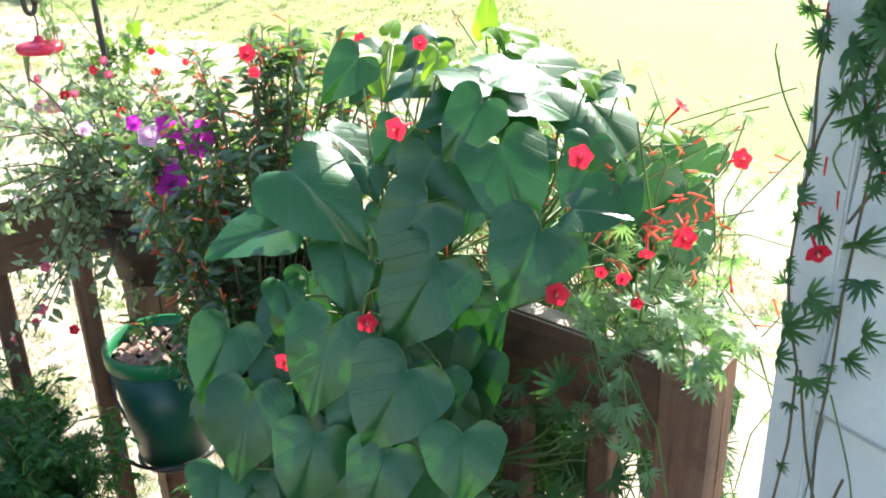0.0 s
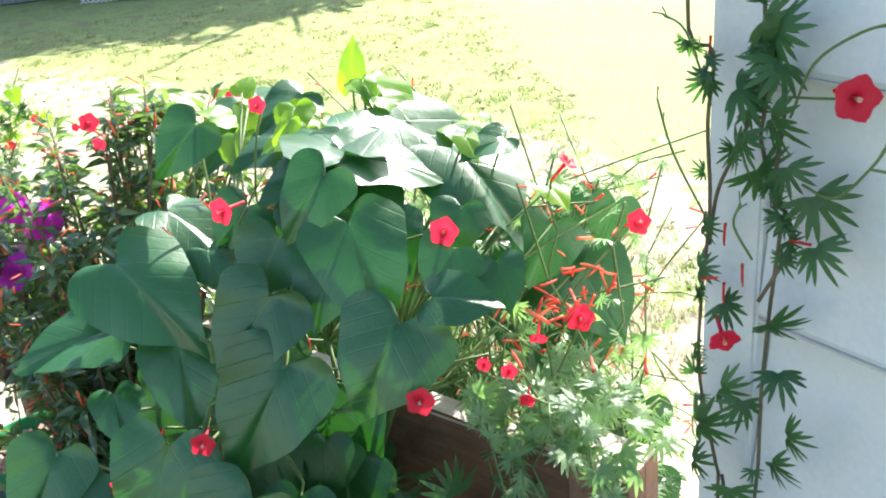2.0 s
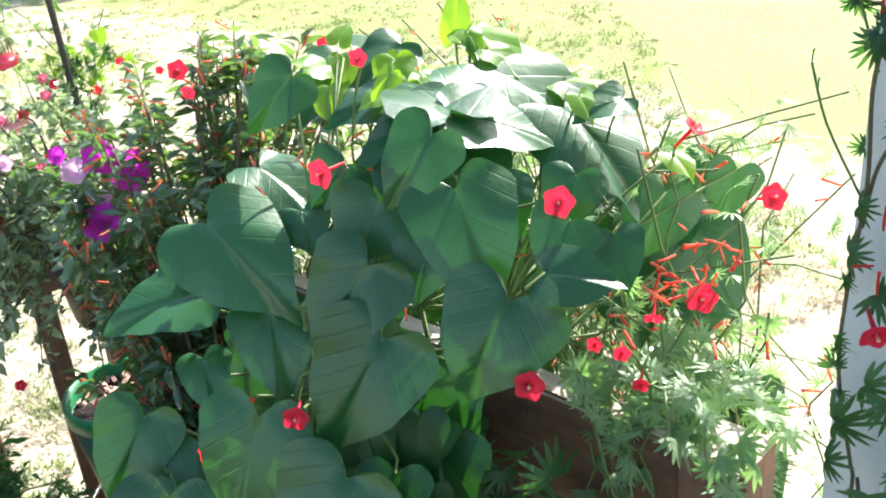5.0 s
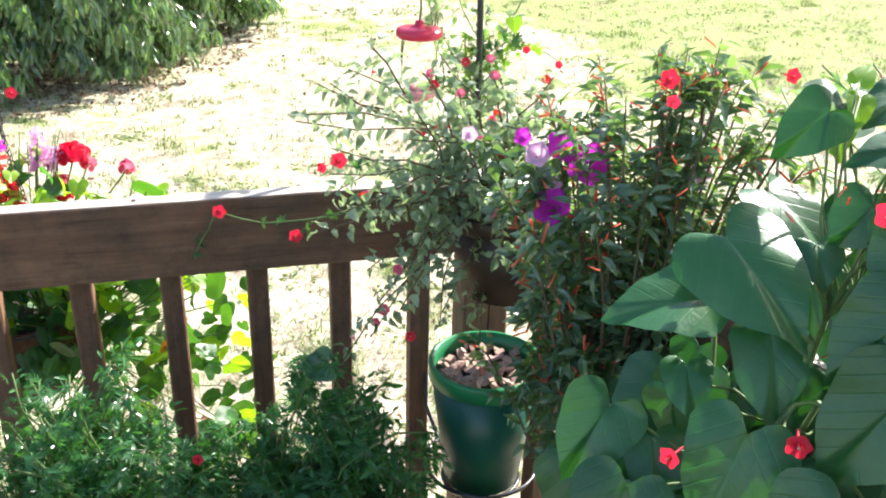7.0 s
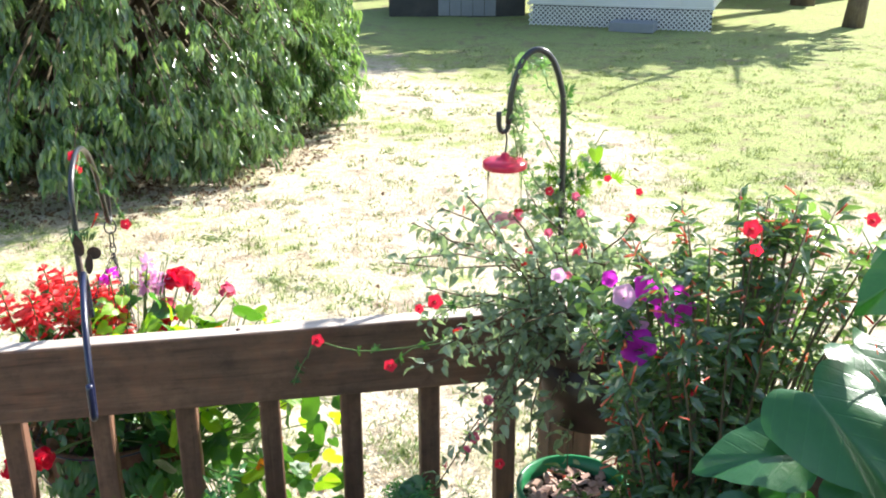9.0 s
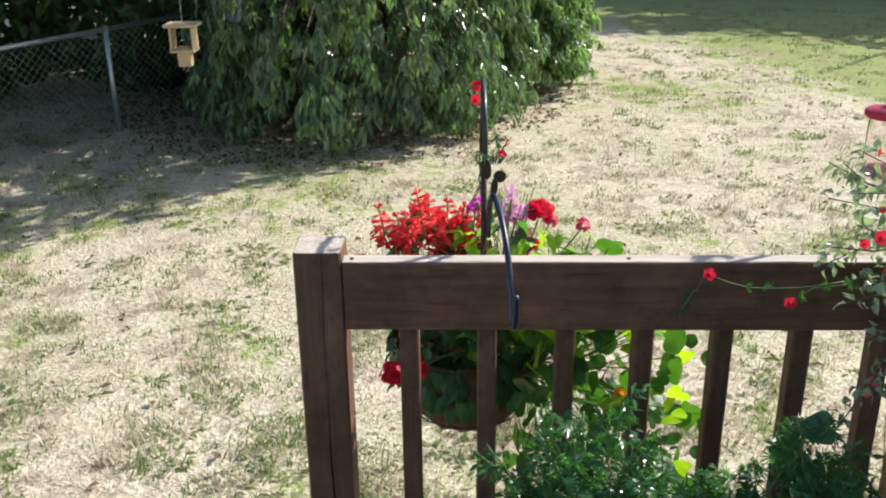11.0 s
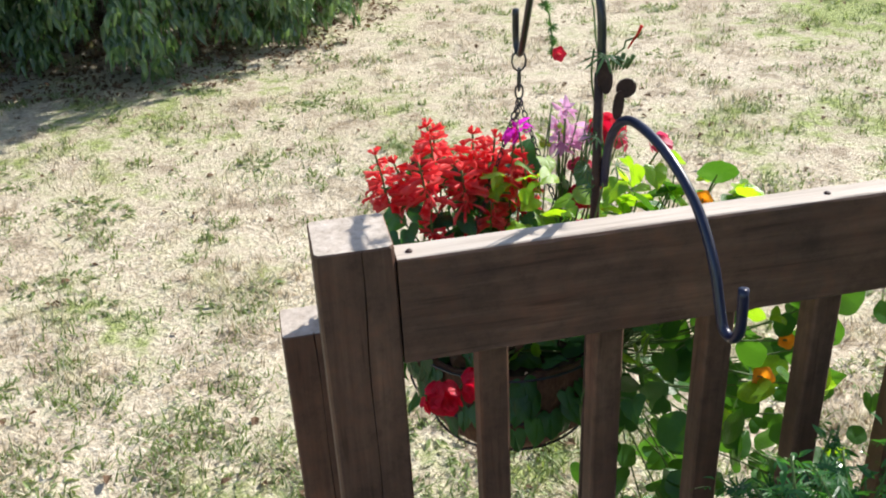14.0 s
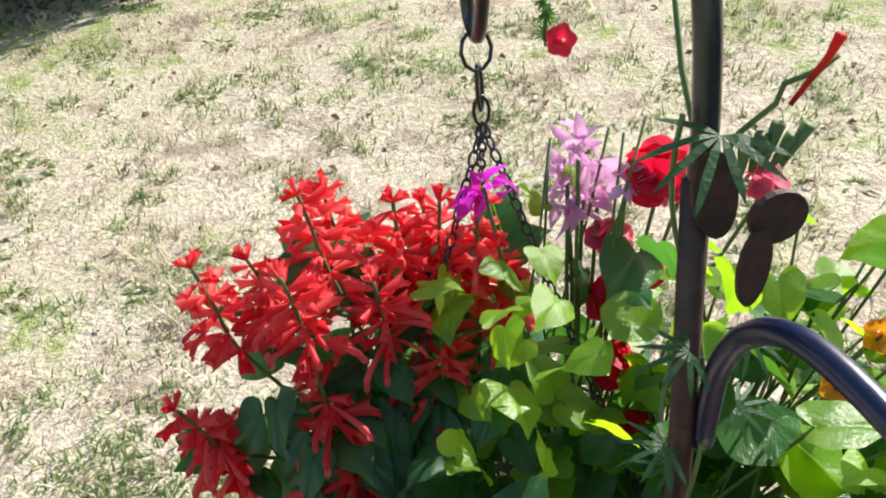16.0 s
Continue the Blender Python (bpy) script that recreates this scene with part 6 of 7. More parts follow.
def salvia():
    r = random.Random(73)
    t = thing("scarlet_salvia", (BX - 0.05, BY - 0.03, BZ + 0.19), "scarlet salvia in full bloom with dark green leaves", "plant")
    foot = Vector((BX - 0.05, BY - 0.03, BZ + 0.18))
    stems = []
    tops = []

    def spike(x, z, y, ln, lean):
        top = Vector((x, y, z - 0.020))
        low = top - Vector((lean, r.uniform(-0.02, 0.02), 1)).normalized() * ln
        base = foot + Vector((r.uniform(-0.07, 0.07), r.uniform(-0.07, 0.07), 0))
        st = curve_pts([base, base.lerp(low, 0.6) + Vector((0, 0, 0.02)), low, low.lerp(top, 0.5), top], 16)
        stems.append(tube(st, 0.0017, 5))
        tops.append(st)
        d = (top - low).normalized()
        pods, hanging = [], []
        tiers = int(2 + ln * 44)
        for k in range(tiers):
            u = k / (tiers - 0.4)
            c = low.lerp(top, u)
            a0 = r.uniform(0, 6.28)
            for i in range(7 if u < 0.7 else 4):
                a = a0 + 6.28 * i / 7 + r.uniform(-0.4, 0.4)
                o = Vector((math.cos(a), math.sin(a), 0))
                tip = o + d * (0.1 + 1.5 * u * u) + unit(r) * 0.45
                pods.append(facing(c + o * 0.002 + d * r.uniform(-0.004, 0.004), d - o * 0.2 * u, tip, (0.0265 - 0.010 * u) * r.uniform(0.55, 1.35), r.uniform(0.6, 1.1)))
                if u < 0.6 and r.random() < 0.5:
                    hanging.append(facing(c + o * 0.006, d, o + Vector((0, 0, -0.25)) + unit(r) * 0.3, r.uniform(0.026, 0.042), 0.65))
        for i in range(4):
            pods.append(facing(top, unit(r), d + unit(r) * 0.4, 0.013))
        sp = part("flower_spike", scatter(POD, pods), SALVIA, t, "", True)
        if hanging:
            part("floret", scatter(HANGING, hanging), SALVIA, sp, "", True, "stuff")

    spike(-0.395, 0.893, 2.42, 0.085, -0.2)
    spike(-0.437, 0.775, 2.41, 0.070, -0.5)
    spike(-0.430, 0.735, 2.43, 0.060, -0.6)
    spike(-0.310, 0.917, 2.45, 0.075, -0.15)
    spike(-0.335, 0.882, 2.40, 0.060, -0.2)
    spike(-0.242, 0.900, 2.44, 0.080, 0.0)
    spike(-0.270, 0.860, 2.40, 0.055, -0.1)
    spike(-0.325, 0.800, 2.38, 0.060, -0.1)
    spike(-0.315, 0.725, 2.37, 0.075, -0.15)
    spike(-0.345, 0.710, 2.36, 0.060, -0.25)
    spike(-0.205, 0.885, 2.45, 0.070, 0.1)
    spike(-0.179, 0.893, 2.43, 0.075, 0.1)
    spike(-0.165, 0.840, 2.42, 0.065, 0.2)
    spike(-0.225, 0.805, 2.39, 0.070, 0.1)
    spike(-0.210, 0.855, 2.50, 0.070, 0.1)
    spike(-0.360, 0.850, 2.48, 0.070, -0.3)
    spike(-0.290, 0.880, 2.52, 0.070, -0.1)
    part("stem", join(*stems), STEM, t, "", True, "stuff")
    leaf = mesh("leaf", heart_leaf(41), True)
    for k in range(60):
        a = r.uniform(2.4, 6.0)
        p = Vector((BX + 0.175 * math.cos(a), BY + 0.175 * math.sin(a), BZ + r.uniform(0.13, 0.26)))
        put("leaf", leaf, SALVLEAF, t, facing(p, Vector((math.cos(a), math.sin(a), 0.6)) + unit(r) * 0.5, Vector((math.cos(a), math.sin(a), -1.2)) + unit(r) * 0.5, r.uniform(0.03, 0.06), 0.85))
    for k in range(170):
        st = tops[r.randrange(len(tops))]
        p, d = along(st, r.uniform(0.05, 0.62))
        o = unit(r)
        o.z = abs(o.z) * 0.3
        p = p + Vector((o.x, o.y, 0)) * 0.03
        put("leaf", leaf, SALVLEAF, t, facing(p, VIEW * 0.4 + Vector((0, 0, 0.9)) + unit(r) * 0.6, Vector((o.x, o.y, -0.55)), r.uniform(0.03, 0.058), 0.85))
    for k in range(120):
        a = r.uniform(0, 6.28)
        q = 0.16 * math.sqrt(r.random())
        p = Vector((BX + q * math.cos(a), BY + q * math.sin(a), BZ + r.uniform(0.2, 0.42)))
        put("leaf", leaf, SALVLEAF, t, facing(p, VIEW * 0.5 + Vector((0, 0, 0.6)) + unit(r) * 0.7, unit(r) + Vector((0, 0, -0.5)), r.uniform(0.035, 0.062), 0.9))
    dry = []
    for k in range(36):
        p = Vector((-0.270, 2.300, 0.605)) + Vector((r.uniform(-0.06, 0.06), r.uniform(-0.02, 0.02), r.uniform(-0.05, 0.05)))
        dry.append(facing(p, unit(r), unit(r) + Vector((0, 0, -0.7)), r.uniform(0.016, 0.036)))
    part("withered_leaves", scatter(OVATE, dry), DRYLEAF, t, "brown withered leaves", False, "stuff")


salvia()


def cluster(r, parent, at, rad, n, mat, size):
    poses = []
    for k in range(n):
        o = unit(r)
        if o.z < -0.3:
            o.z = -o.z
        poses.append(facing(Vector(at) + o * rad * r.uniform(0.6, 1.0), o + unit(r) * 0.4, unit(r), size * r.uniform(0.7, 1.2)))
    shape = round_leaf()
    if mat in (PINK, PURPLE):
        shape = lance_leaf(0.55, 0.35)
        poses = [facing(Vector(at) + (o := unit(r)) * rad * r.uniform(0.2, 0.8), unit(r), o + Vector((0, 0, -0.2)), size * r.uniform(0.9, 1.6)) for k in range(n)]
    return part("flower_head", scatter(shape, poses), mat, parent, "", True)


BIGLEAVES = (((-0.162, 2.35, 0.722), 0.062), ((-0.172, 2.33, 0.680), 0.056), ((-0.102, 2.32, 0.682), 0.054), ((-0.002, 2.30, 0.690), 0.062), ((0.058, 2.30, 0.640), 0.064), ((-0.190, 2.335, 0.768), 0.054), ((-0.150, 2.33, 0.742), 0.056), ((-0.118, 2.33, 0.725), 0.048), ((-0.055, 2.31, 0.665), 0.056), ((-0.07, 2.36, 0.72), 0.044), ((-0.13, 2.38, 0.755), 0.040))


def geraniums():
    r = random.Random(75)
    t = thing("geranium", (BX + 0.07, BY - 0.03, BZ + 0.19), "geranium with crimson and pink flower heads", "plant")
    foot = Vector((BX + 0.07, BY - 0.03, BZ + 0.185))
    stems = []
    for at, rad, n, m, s in (((-0.035, 2.42, 0.862), 0.030, 46, CRIMSON, 0.026), ((-0.083, 2.40, 0.765), 0.022, 34, CRIMSON, 0.022), ((-0.088, 2.385, 0.715), 0.020, 30, CRIMSON, 0.021), ((-0.075, 2.36, 0.66), 0.020, 30, CRIMSON, 0.02), ((-0.352, 2.195, 0.575), 0.031, 44, CRIMSON, 0.024), ((-0.305, 2.20, 0.590), 0.024, 30, CRIMSON, 0.022), ((0.062, 2.43, 0.825), 0.018, 26, ROSE, 0.017),
                             ((-0.070, 2.44, 0.80), 0.018, 26, ROSE, 0.018), ((-0.108, 2.43, 0.862), 0.018, 26, PINK, 0.017), ((-0.088, 2.45, 0.850), 0.016, 22, PINK, 0.017), ((-0.105, 2.44, 0.885), 0.012, 14, PINK, 0.013), ((-0.075, 2.45, 0.845), 0.014, 16, PINK, 0.016), ((-0.176, 2.42, 0.888), 0.012, 14, PURPLE, 0.015), ((-0.098, 2.43, 0.905), 0.009, 14, PINK, 0.014), ((-0.062, 2.42, 0.868), 0.013, 18, PINK, 0.015), ((-0.012, 2.43, 0.84), 0.018, 24, ROSE, 0.017), ((-0.055, 2.40, 0.79), 0.016, 22, CRIMSON, 0.020)):
        cluster(r, t, at, rad, n, m, s)
        stems.append(tube(curve_pts([foot + Vector((r.uniform(-0.05, 0.05), r.uniform(-0.06, 0.05), 0)), foot.lerp(Vector(at), 0.5) + Vector((0, 0, 0.03)), at], 8), 0.0018, 5))
    for k in range(6):
        a = foot + Vector((r.uniform(-0.06, 0.03), r.uniform(-0.03, 0.06), 0))
        stems.append(tube(wander(r, a, (-0.10 + r.uniform(-0.03, 0.05), 2.43 + r.uniform(-0.03, 0.03), r.uniform(0.86, 0.93)), 0, 0.008, 6), 0.0012, 5))
    for at, s in BIGLEAVES:
        put("leaf", HEARTS[int(s * 1000) % 5], NASTLEAF, t, facing(at, VIEW * 0.2 + SUN_DIR * 0.6 + Vector((0, 0, 0.6)) + unit(r) * 0.25, unit(r) + Vector((-0.2, -0.5, -0.3)), s))
        stems.append(tube(curve_pts([foot, foot.lerp(Vector(at), 0.6) + Vector((0, 0, 0.02)), at], 8), 0.0018, 5))
    for k in range(120):
        p = foot + Vector((r.uniform(-0.12, 0.12), r.uniform(-0.12, 0.10), r.uniform(0.02, 0.36)))
        # On the left, low leaves take the shade-coloured copy, higher ones the bright copy.
        put("leaf", HEARTS[k % 5], (NASTLEAF_SHADE if k % 4 and p.z < 0.66 else NASTLEAF) if p.x < -0.10 else NASTLEAF if k % 5 < 4 else SALVLEAF, t, facing(p, VIEW * 0.3 + SUN_DIR * 0.6 + Vector((0, 0, 0.4)) + unit(r) * 0.7, unit(r) + Vector((0, -0.4, -0.4)), r.uniform(0.022, 0.042 if p.x < -0.10 else 0.055)))

    part("stem", join(*stems), STEM, t, "", True, "stuff")

geraniums()


def nasturtium():
    r = random.Random(77)
    t = thing("nasturtium", (BX + 0.15, BY - 0.08, BZ + 0.2), "nasturtium with round bright green leaves and orange flowers", "plant")
    me = mesh("leaf", round_leaf(), True)
    foot = Vector((BX + 0.13, BY - 0.05, BZ + 0.19))
    stems = []
    for k in range(370):
        if k < 150:
            p = Vector((r.uniform(-0.10, 0.19), r.uniform(2.14, 2.40), r.uniform(0.66, 0.825)))
            p.z = min(p.z, 0.83 - 1.2 * max(0, p.x - 0.08) ** 1.3)
        else:
            p = Vector((r.uniform(-0.10, 0.30), r.uniform(2.13, 2.34), r.uniform(0.22, 0.74)))
        # Upper leaves mostly take the bright copy, lower ones the shade-coloured copy.
        put("leaf", me if k % 5 > 2 else HEARTS[k % 5], (NASTLEAF if k % 4 else NASTLEAF_SHADE) if k < 150 else (NASTLEAF if k % 9 == 0 else NASTLEAF_SHADE), t, facing(p, (VIEW * 0.2 + SUN_DIR * 0.7 + Vector((0, 0, 0.4)) if k < 150 else VIEW * 0.5 + Vector((0, 0, 0.3))) + unit(r) * 0.6, unit(r), r.uniform(0.030, 0.062)))
        if k % (2 if k < 150 else 5) == 0:
            q = foot + Vector((r.uniform(-0.04, 0.04), r.uniform(-0.05, 0.05), 0))
            stems.append(tube(curve_pts([q, q.lerp(p, 0.5) + Vector((0, 0, -0.03)) + unit(r) * 0.02, p], 8), 0.0014, 5))
    for at in ((0.0, 2.22, 0.812), (0.088, 2.22, 0.80), (0.12, 2.15, 0.56), (0.05, 2.25, 0.815), (0.15, 2.15, 0.62)):
        bloom(t, at, r.uniform(0.024, 0.034), Vector((-0.4, -0.8, 0.5)) + unit(r) * 0.3, RUFFLE, ORANGE)
        stems.append(tube([foot, foot.lerp(Vector(at), 0.6), at], 0.0014, 5))
    part("stem", join(*stems), STEM, t, "", True, "stuff")


nasturtium()


def hook_vine():
    r = random.Random(79)
    t = thing("climbing_vine", (PX + 0.01, PY + 0.015, GZ), "thin climbing vine with feathery leaves wound on the double hook", "vine")
    spiral = [Vector((PX - 0.012 + 0.012 * min(1, (z + 0.6) / 1.5) + 0.009 * math.cos(z * 26), PY + 0.010 * math.sin(z * 26), z)) for z in np.linspace(GZ, 1.10, 120)]
    paths = [spiral, wander(r, (PX, PY, 1.08), (PX + 0.005, PY + 0.1, 1.19), -0.02, 0.006), wander(r, (PX + 0.005, PY + 0.08, 1.19), (PX - 0.03, PY + 0.30, 1.14), -0.03, 0.008), wander(r, (PX - 0.01, PY + 0.2, 1.19), (-0.127, 2.41, 0.995), 0.0, 0.01), wander(r, (PX, PY, 1.06), (PX + 0.045, PY - 0.01, 1.115), -0.01, 0.004), wander(r, (PX, PY, 1.0), (PX - 0.02, PY - 0.02, 0.95), -0.01, 0.006)]
    part("stem", join(*[tube(p, 0.0012, 5) for p in paths]), STEM, t, "", True, "stuff")
    for at, tip, s in (((PX + 0.002, PY - 0.012, 1.094), (-0.3, -0.2, -1), 0.042), ((PX - 0.006, PY - 0.014, 0.998), (-1, 0, -0.1), 0.030), ((PX + 0.022, PY - 0.012, 0.996), (0.4, -0.2, -1), 0.024), ((PX - 0.022, PY - 0.03, 0.965), (-1, -0.1, 0.1), 0.028), ((PX + 0.02, PY - 0.01, 0.955), (0.6, 0, -1), 0.024), ((PX - 0.01, PY - 0.012, 0.93), (-0.5, 0, 0.7), 0.022)):
        put("leaf", STARLEAF, VINELEAF, t, facing(at, (-0.1, -0.35, 1.0), tip, s * 0.72))
    for k in range(46):
        p, d = along(paths[k % 4], r.uniform(0.45, 1.0))
        put("leaf", PALM_MESH[k % 3], VINELEAF, t, facing(p, VIEW + unit(r), unit(r) + Vector((0, 0, -0.5)), r.uniform(0.008, 0.015)))
    bloom(t, (-0.124, 2.385, 1.008), 0.027, (0.15, -1, 0.35))
    bloom(t, (PX - 0.013, PY + 0.14, 1.188), 0.028, (-0.1, -1, 0.2))
    bloom(t, (PX - 0.014, PY + 0.15, 1.158), 0.027, (-0.2, -1, 0.1))
    part("bud", tube([(PX + 0.03, PY - 0.008, 1.098), (PX + 0.04, PY - 0.012, 1.116), (PX + 0.043, PY - 0.013, 1.124)], [0.001, 0.0014, 0.0022], 7), REDTUBE, t, smooth=True)
    for k in range(5):
        part("bud", tube([(PX + 0.012 + 0.004 * k, PY - 0.01, 1.075), (PX + 0.012 + 0.006 * k, PY - 0.012, 1.088 + 0.003 * (k % 3))], [0.0012, 0.003], 6), STEM, t, smooth=True)


hook_vine()

# ---- scarlet climber over the short rail and up the house corner ----


def rail_climber():
    r = random.Random(81)
    t = thing("scarlet_climber", (1.12, 1.35, GZ), "scarlet climber with feathery leaves and red trumpets over the short rail", "vine")
    paths = []
    for k in range(150):
        a = Vector((1.14 + r.uniform(-0.04, 0.25), 1.15 + r.uniform(-0.15, 0.55), r.uniform(0.45, 0.85)))
        b = Vector((r.uniform(1.02, 1.46), r.uniform(0.93, 1.75), r.uniform(0.72, 1.22)))
        if b.x > 1.1:
            b.y = max(b.y, 0.93)
        paths.append(wander(r, a, b, -0.06, 0.03, 6))
    for k in range(12):
        paths.append(wander(r, (1.14 + r.uniform(-0.03, 0.12), 1.1 + r.uniform(0, 0.7), GZ), paths[k * 12][0], 0, 0.03, 7))
    for k in range(18):
        paths.append(wander(r, (1.07, 0.96 + r.uniform(0, 0.3), 0.93), (r.uniform(0.94, 1.06), r.uniform(0.84, 1.05), r.uniform(0.62, 1.02)), -0.04, 0.02, 6))
    part("stem", join(*[tube(p, 0.0014, 4) for p in paths]), STEM, t, "", True, "stuff")
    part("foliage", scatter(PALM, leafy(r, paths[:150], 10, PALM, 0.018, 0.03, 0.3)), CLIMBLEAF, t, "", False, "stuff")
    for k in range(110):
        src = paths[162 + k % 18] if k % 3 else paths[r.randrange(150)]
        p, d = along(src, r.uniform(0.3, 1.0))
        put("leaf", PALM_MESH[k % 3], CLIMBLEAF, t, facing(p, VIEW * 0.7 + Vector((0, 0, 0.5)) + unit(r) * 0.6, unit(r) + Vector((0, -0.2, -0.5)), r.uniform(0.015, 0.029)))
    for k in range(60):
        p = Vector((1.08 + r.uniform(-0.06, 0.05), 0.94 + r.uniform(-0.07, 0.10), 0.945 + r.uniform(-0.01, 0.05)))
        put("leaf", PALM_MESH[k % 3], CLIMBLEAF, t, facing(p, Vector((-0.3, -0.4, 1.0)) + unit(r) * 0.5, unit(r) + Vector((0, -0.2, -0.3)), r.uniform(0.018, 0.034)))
    poses = []
    for k in range(420):
        p, d = along(paths[r.randrange(150)], r.uniform(0.5, 1.0))
        o = Vector((-0.8, -0.4, 0.5)) + unit(r) * 0.8
        poses.append(facing(p, unit(r), o, r.uniform(0.016, 0.028)))
    for k in range(30):
        p = Vector((1.06, 0.97, 1.085)) + unit(r) * 0.075 * r.random()
        poses.append(facing(p, unit(r), Vector((-0.5, -0.5, 0.5)) + unit(r) * 0.8, r.uniform(0.016, 0.028)))
    part("blossom", scatter(CIG, poses), CIGAR, t, "slender orange-red flower tubes", True, "stuff")
    # growth hanging on both sides of the short railing; shade put into darker leaves
    hang = []
    for k in range(70):
        q = SKEW @ Vector((r.uniform(0.05, 0.26), r.uniform(0.0, 0.62), r.uniform(0.74, 0.86)))
        hang.append(wander(r, q, q + Vector((r.uniform(-0.04, 0.04), r.uniform(-0.04, 0.04), -r.uniform(0.25, 0.62))), 0, 0.03, 6))
    part("hanging_stem", join(*[tube(p, 0.0014, 4) for p in hang]), STEM, t, "", True, "stuff")
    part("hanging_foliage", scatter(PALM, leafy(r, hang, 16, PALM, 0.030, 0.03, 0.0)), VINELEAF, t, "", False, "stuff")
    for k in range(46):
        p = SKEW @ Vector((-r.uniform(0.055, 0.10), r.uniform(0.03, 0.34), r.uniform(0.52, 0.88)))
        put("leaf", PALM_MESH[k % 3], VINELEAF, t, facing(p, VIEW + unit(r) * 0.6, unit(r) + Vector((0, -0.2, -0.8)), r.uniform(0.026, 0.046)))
    for at, s, d in (((1.061, 0.942, 1.083), 0.034, (-0.6, -0.8, 0.2)), ((1.112, 0.915, 1.176), 0.030, (-0.3, -1, 0.5)), ((0.985, 0.96, 1.045), 0.020, (-0.6, -0.8, 0)), ((1.10, 1.00, 1.22), 0.028, (0.4, -0.6, 0.9)), ((1.03, 0.97, 1.06), 0.024, (-0.5, -0.5, -0.5)), ((0.99, 0.94, 1.02), 0.02, (-0.6, -0.6, -0.2))):
        bloom(t, at, s, d)
        part("flower_stalk", tube(wander(r, Vector(at) - Vector(d).normalized() * s, (1.09, 1.02, at[2] - 0.14), 0, 0.008, 5), 0.0013, 5), STEM, t)


rail_climber()


def vine_flowers():
    """Blooms of the scarlet climber that come through the heart-shaped leaves."""
    r = random.Random(83)
    t = thing("scarlet_climber", (0.80, 1.28, 0.0), "scarlet climber threaded through the large heart leaves", "vine")
    stems = [tube(wander(r, (0.80, 1.28, 0.0), (0.85, 1.2, 1.05), 0, 0.04, 10), 0.0018, 5)]
    for at, s, d in (((0.786, 1.118, 1.222), 0.032, (-0.9, -0.4, 0.2)), ((0.948, 0.998, 1.190), 0.033, (-0.6, -0.75, 0.3)), ((0.717, 1.081, 1.019), 0.029, VIEW), ((0.870, 0.937, 1.070), 0.032, (-0.5, -0.8, 0.2)), ((0.655, 1.190, 0.935), 0.028, (-0.8, -0.5, -0.1)), ((0.87, 1.20, 1.29), 0.022, VIEW), ((0.70, 1.16, 1.00), 0.010, VIEW), ((0.93, 1.02, 1.06), 0.014, VIEW), ((0.97, 0.98, 1.05), 0.018, (-0.7, -0.6, 0))):
        bloom(t, at, s, Vector(d) + unit(r) * 0.15)
        foot = Vector((0.87, 1.24, at[2] - 0.10))
        stems.append(tube(curve_pts([foot, foot.lerp(Vector(at), 0.6), Vector(at) - Vector(d).normalized() * s * 1.1], 8), 0.0014, 5))
        stems.append(tube([(0.875, 1.24, 0.3), foot], 0.0014, 5))
    part("stem", join(*stems), STEM, t, "", True, "stuff")
    poses = []
    for k in range(24):
        p = Vector((0.84, 1.16, 1.12)) + Vector((0.79, -0.61, 0)) * r.uniform(-0.3, 0.26) + Vector((0, 0, r.uniform(-0.14, 0.10)))
        poses.append(facing(p, unit(r), unit(r) + Vector((0, 0, 0.5)), r.uniform(0.009, 0.016)))
    part("blossom", scatter(CIG, poses), CIGAR, t, "slender orange-red flower tubes", True, "stuff")


vine_flowers()


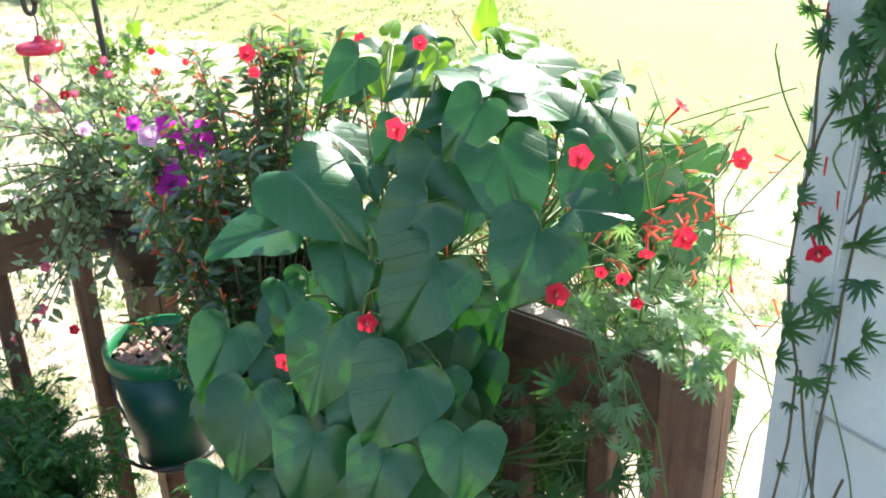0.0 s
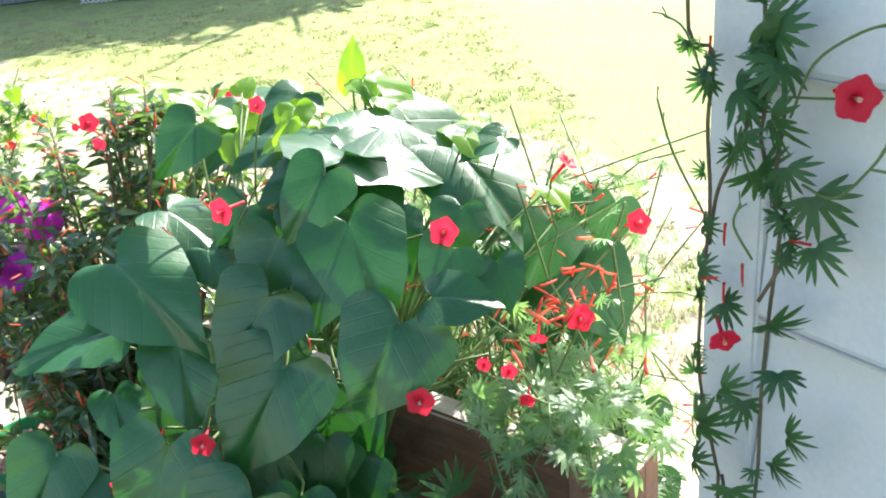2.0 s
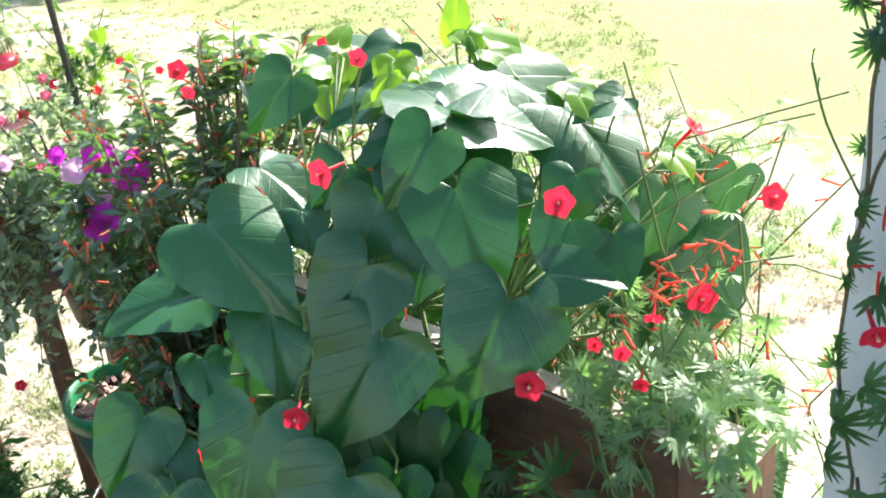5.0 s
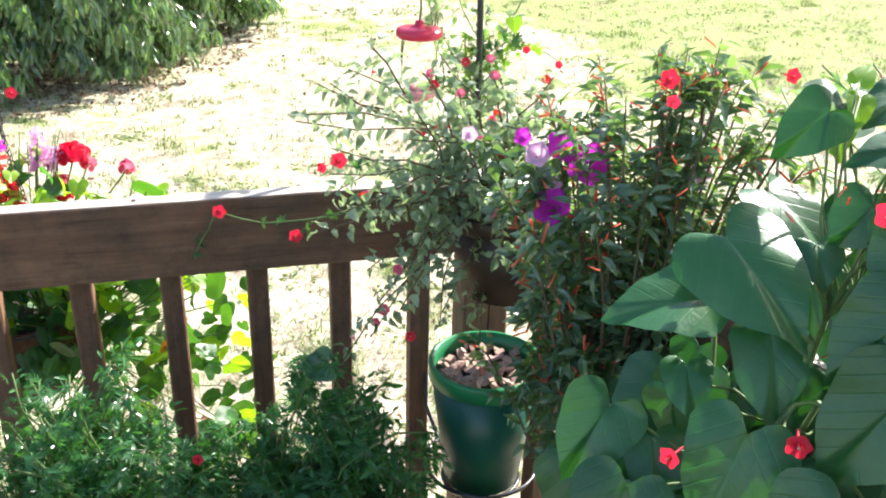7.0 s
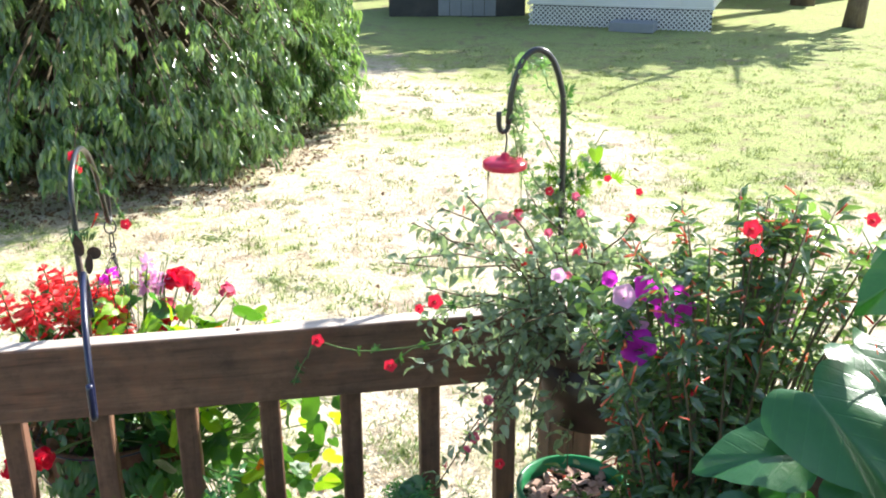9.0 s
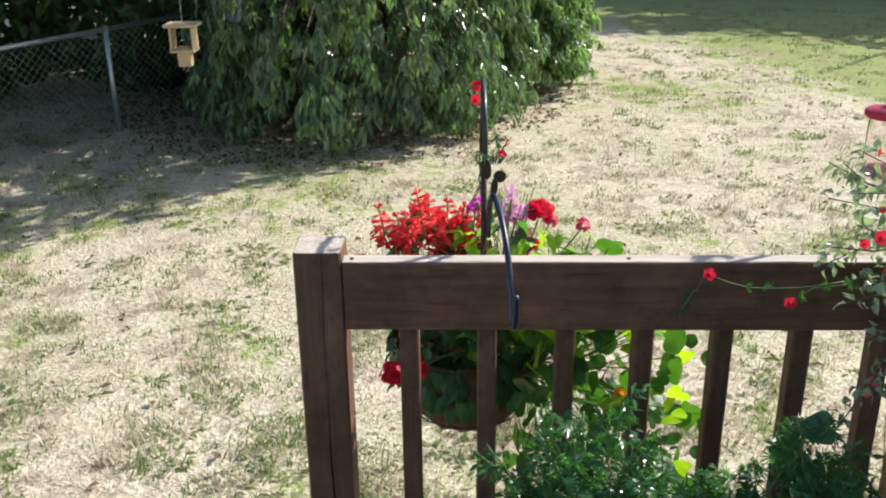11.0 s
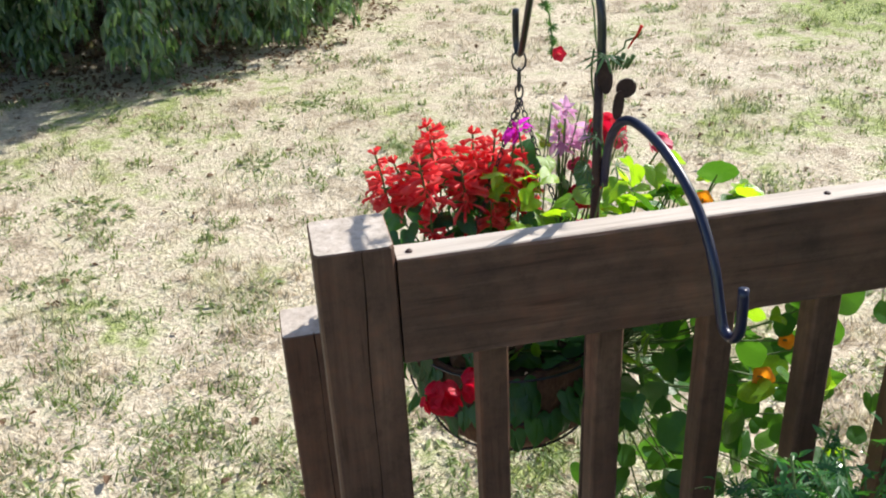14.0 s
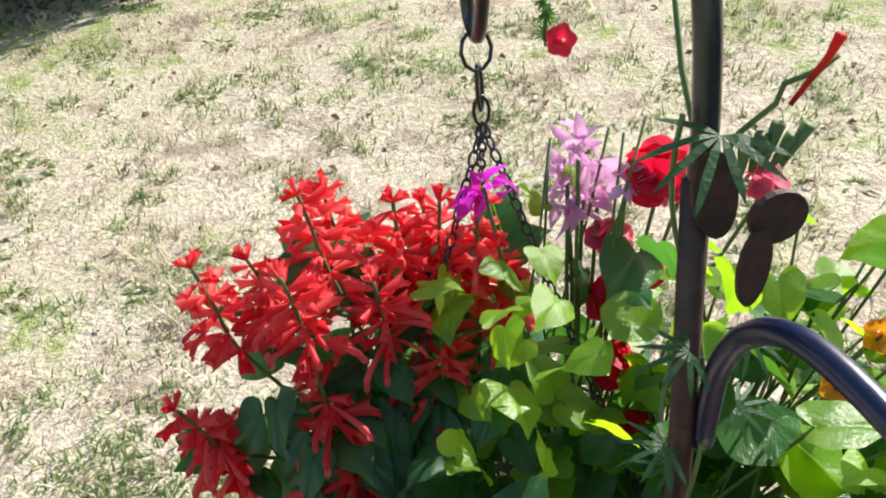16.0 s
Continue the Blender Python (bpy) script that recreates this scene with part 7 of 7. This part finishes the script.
def wall_vine():
    r = random.Random(85)
    t = thing("scarlet_climber", (1.091, 0.780, -0.200), "scarlet climber with star-shaped feathery leaves on the white house corner", "vine")
    wires = [wander(r, (1.094, 0.760, -0.200), (1.090, 0.750, 0.999), 0, 0.02, 14) + wander(r, (1.090, 0.750, 1.006), (1.090, 0.755, 2.095), 0, 0.016, 16)]
    wires.append(wander(r, (1.083, 0.770, -0.200), (1.080, 0.784, 0.981), 0, 0.02, 14) + curve_pts([(1.080, 0.787, 0.988), (1.080, 0.809, 1.069), (1.080, 0.810, 1.142), (1.080, 0.804, 1.228), (1.080, 0.809, 1.299), (1.080, 0.806, 1.355), (1.080, 0.833, 1.396), (1.083, 0.803, 1.718), (1.085, 0.775, 2.095)], 40))
    wires.append(curve_pts([(1.087, 0.809, 1.193), (1.087, 0.802, 1.243), (1.085, 0.778, 1.293), (1.085, 0.760, 1.357), (1.085, 0.766, 1.425), (1.085, 0.763, 1.720)], 30))
    wires.append(curve_pts([(1.087, 0.757, 1.159), (1.087, 0.739, 1.195), (1.087, 0.729, 1.224), (1.087, 0.747, 1.262), (1.087, 0.744, 1.329), (1.087, 0.756, 1.398), (1.087, 0.750, 1.720)], 30))
    wires.append(curve_pts([(1.080, 0.780, 0.981), (1.081, 0.756, 0.877), (1.083, 0.729, 0.817), (1.083, 0.711, 0.878)], 16))
    twigs = [curve_pts([(1.085, 0.737, 1.315), (1.080, 0.717, 1.358), (1.076, 0.681, 1.384), (1.074, 0.650, 1.395)], 12), curve_pts([(1.085, 0.723, 1.267), (1.076, 0.690, 1.267), (1.072, 0.663, 1.296), (1.072, 0.650, 1.318)], 12), curve_pts([(1.072, 0.663, 1.296), (1.071, 0.643, 1.297)], 4),
             curve_pts([(1.080, 0.806, 1.313), (1.074, 0.827, 1.368), (1.072, 0.851, 1.381)], 8), curve_pts([(1.080, 0.809, 1.221), (1.076, 0.841, 1.269), (1.076, 0.859, 1.311)], 8), curve_pts([(1.085, 0.764, 1.194), (1.076, 0.776, 1.222), (1.074, 0.769, 1.243)], 8), curve_pts([(1.085, 0.745, 1.329), (1.072, 0.698, 1.338), (1.070, 0.674, 1.343)], 10), curve_pts([(1.085, 0.743, 0.968), (1.076, 0.703, 0.899), (1.074, 0.689, 0.853)], 10)]
    part("main_stem", join(*[tube(p, 0.0017, 5) for p in wires]), WOODSTEM, t, "", True, "stuff")
    part("twig", join(*[tube(p, 0.0011, 5) for p in twigs]), STEM, t, "", True, "stuff")
    lv = [(0.733, 1.378), (0.712, 1.284), (0.698, 1.262), (0.691, 1.225), (0.717, 1.157), (0.706, 1.118), (0.703, 1.055), (0.760, 1.334), (0.727, 1.318), (0.751, 1.300), (0.742, 1.385), (0.748, 1.068), (0.773, 1.068), (0.787, 1.030), (0.766, 1.156), (0.714, 1.025), (0.788, 0.993), (0.745, 0.987), (0.724, 1.357), (0.747, 1.272)]
    for y, z in lv:
        put("leaf", PALM_MESH[1 + r.randrange(2)], VINELEAF, t, facing((1.072 + r.uniform(-0.008, 0.012), y + 0.012, z), Vector((-0.9, -0.35, 0.25)) + unit(r) * 0.75, Vector((0, -0.75, -0.5)) + unit(r) * 0.7, r.uniform(0.024, 0.036)))
    for k in range(76):
        p, d = along(wires[k % 4], r.uniform(0.2, 0.95))
        put("leaf", PALM_MESH[k % 3], VINELEAF, t, facing(p + Vector((-0.006, 0, 0)), Vector((-0.9, -0.3, 0.3)) + unit(r) * 0.9, Vector((0, -0.5, -0.5)) + unit(r) * 0.9, r.uniform(0.009, 0.021)))
    bloom(t, (1.061, 0.670, 1.345), 0.038, (-0.55, -0.8, 0.1))
    bloom(t, (1.050, 0.759, 1.136), 0.031, (-0.5, -0.75, -0.35))
    for at, d in (((1.068, 0.778, 1.207), (0, 0.0, 1)), ((1.102, 0.650, 1.242), (0, 0, 1)), ((1.076, 0.725, 1.225), (0, -1, 0.1)), ((1.080, 0.809, 1.348), (0, 0, 1)), ((1.068, 0.776, 1.156), (0, 0.05, 1)), ((1.068, 0.758, 1.178), (0, 0.1, 1)), ((1.068, 0.782, 1.178), (0, 0.9, -0.4))):
        put("bud", mesh("bud", CIG, True), REDTUBE, t, facing(at, (-1, 0, 0), d, 0.019))
    for tw in twigs:
        for k in range(3):
            p, d = along(tw, 1 - 0.12 * k)
            put("bud", mesh("bud", CIG, True), STEM, t, facing(p, (-1, 0, 0), d + unit(r) * 0.6, 0.010))


wall_vine()
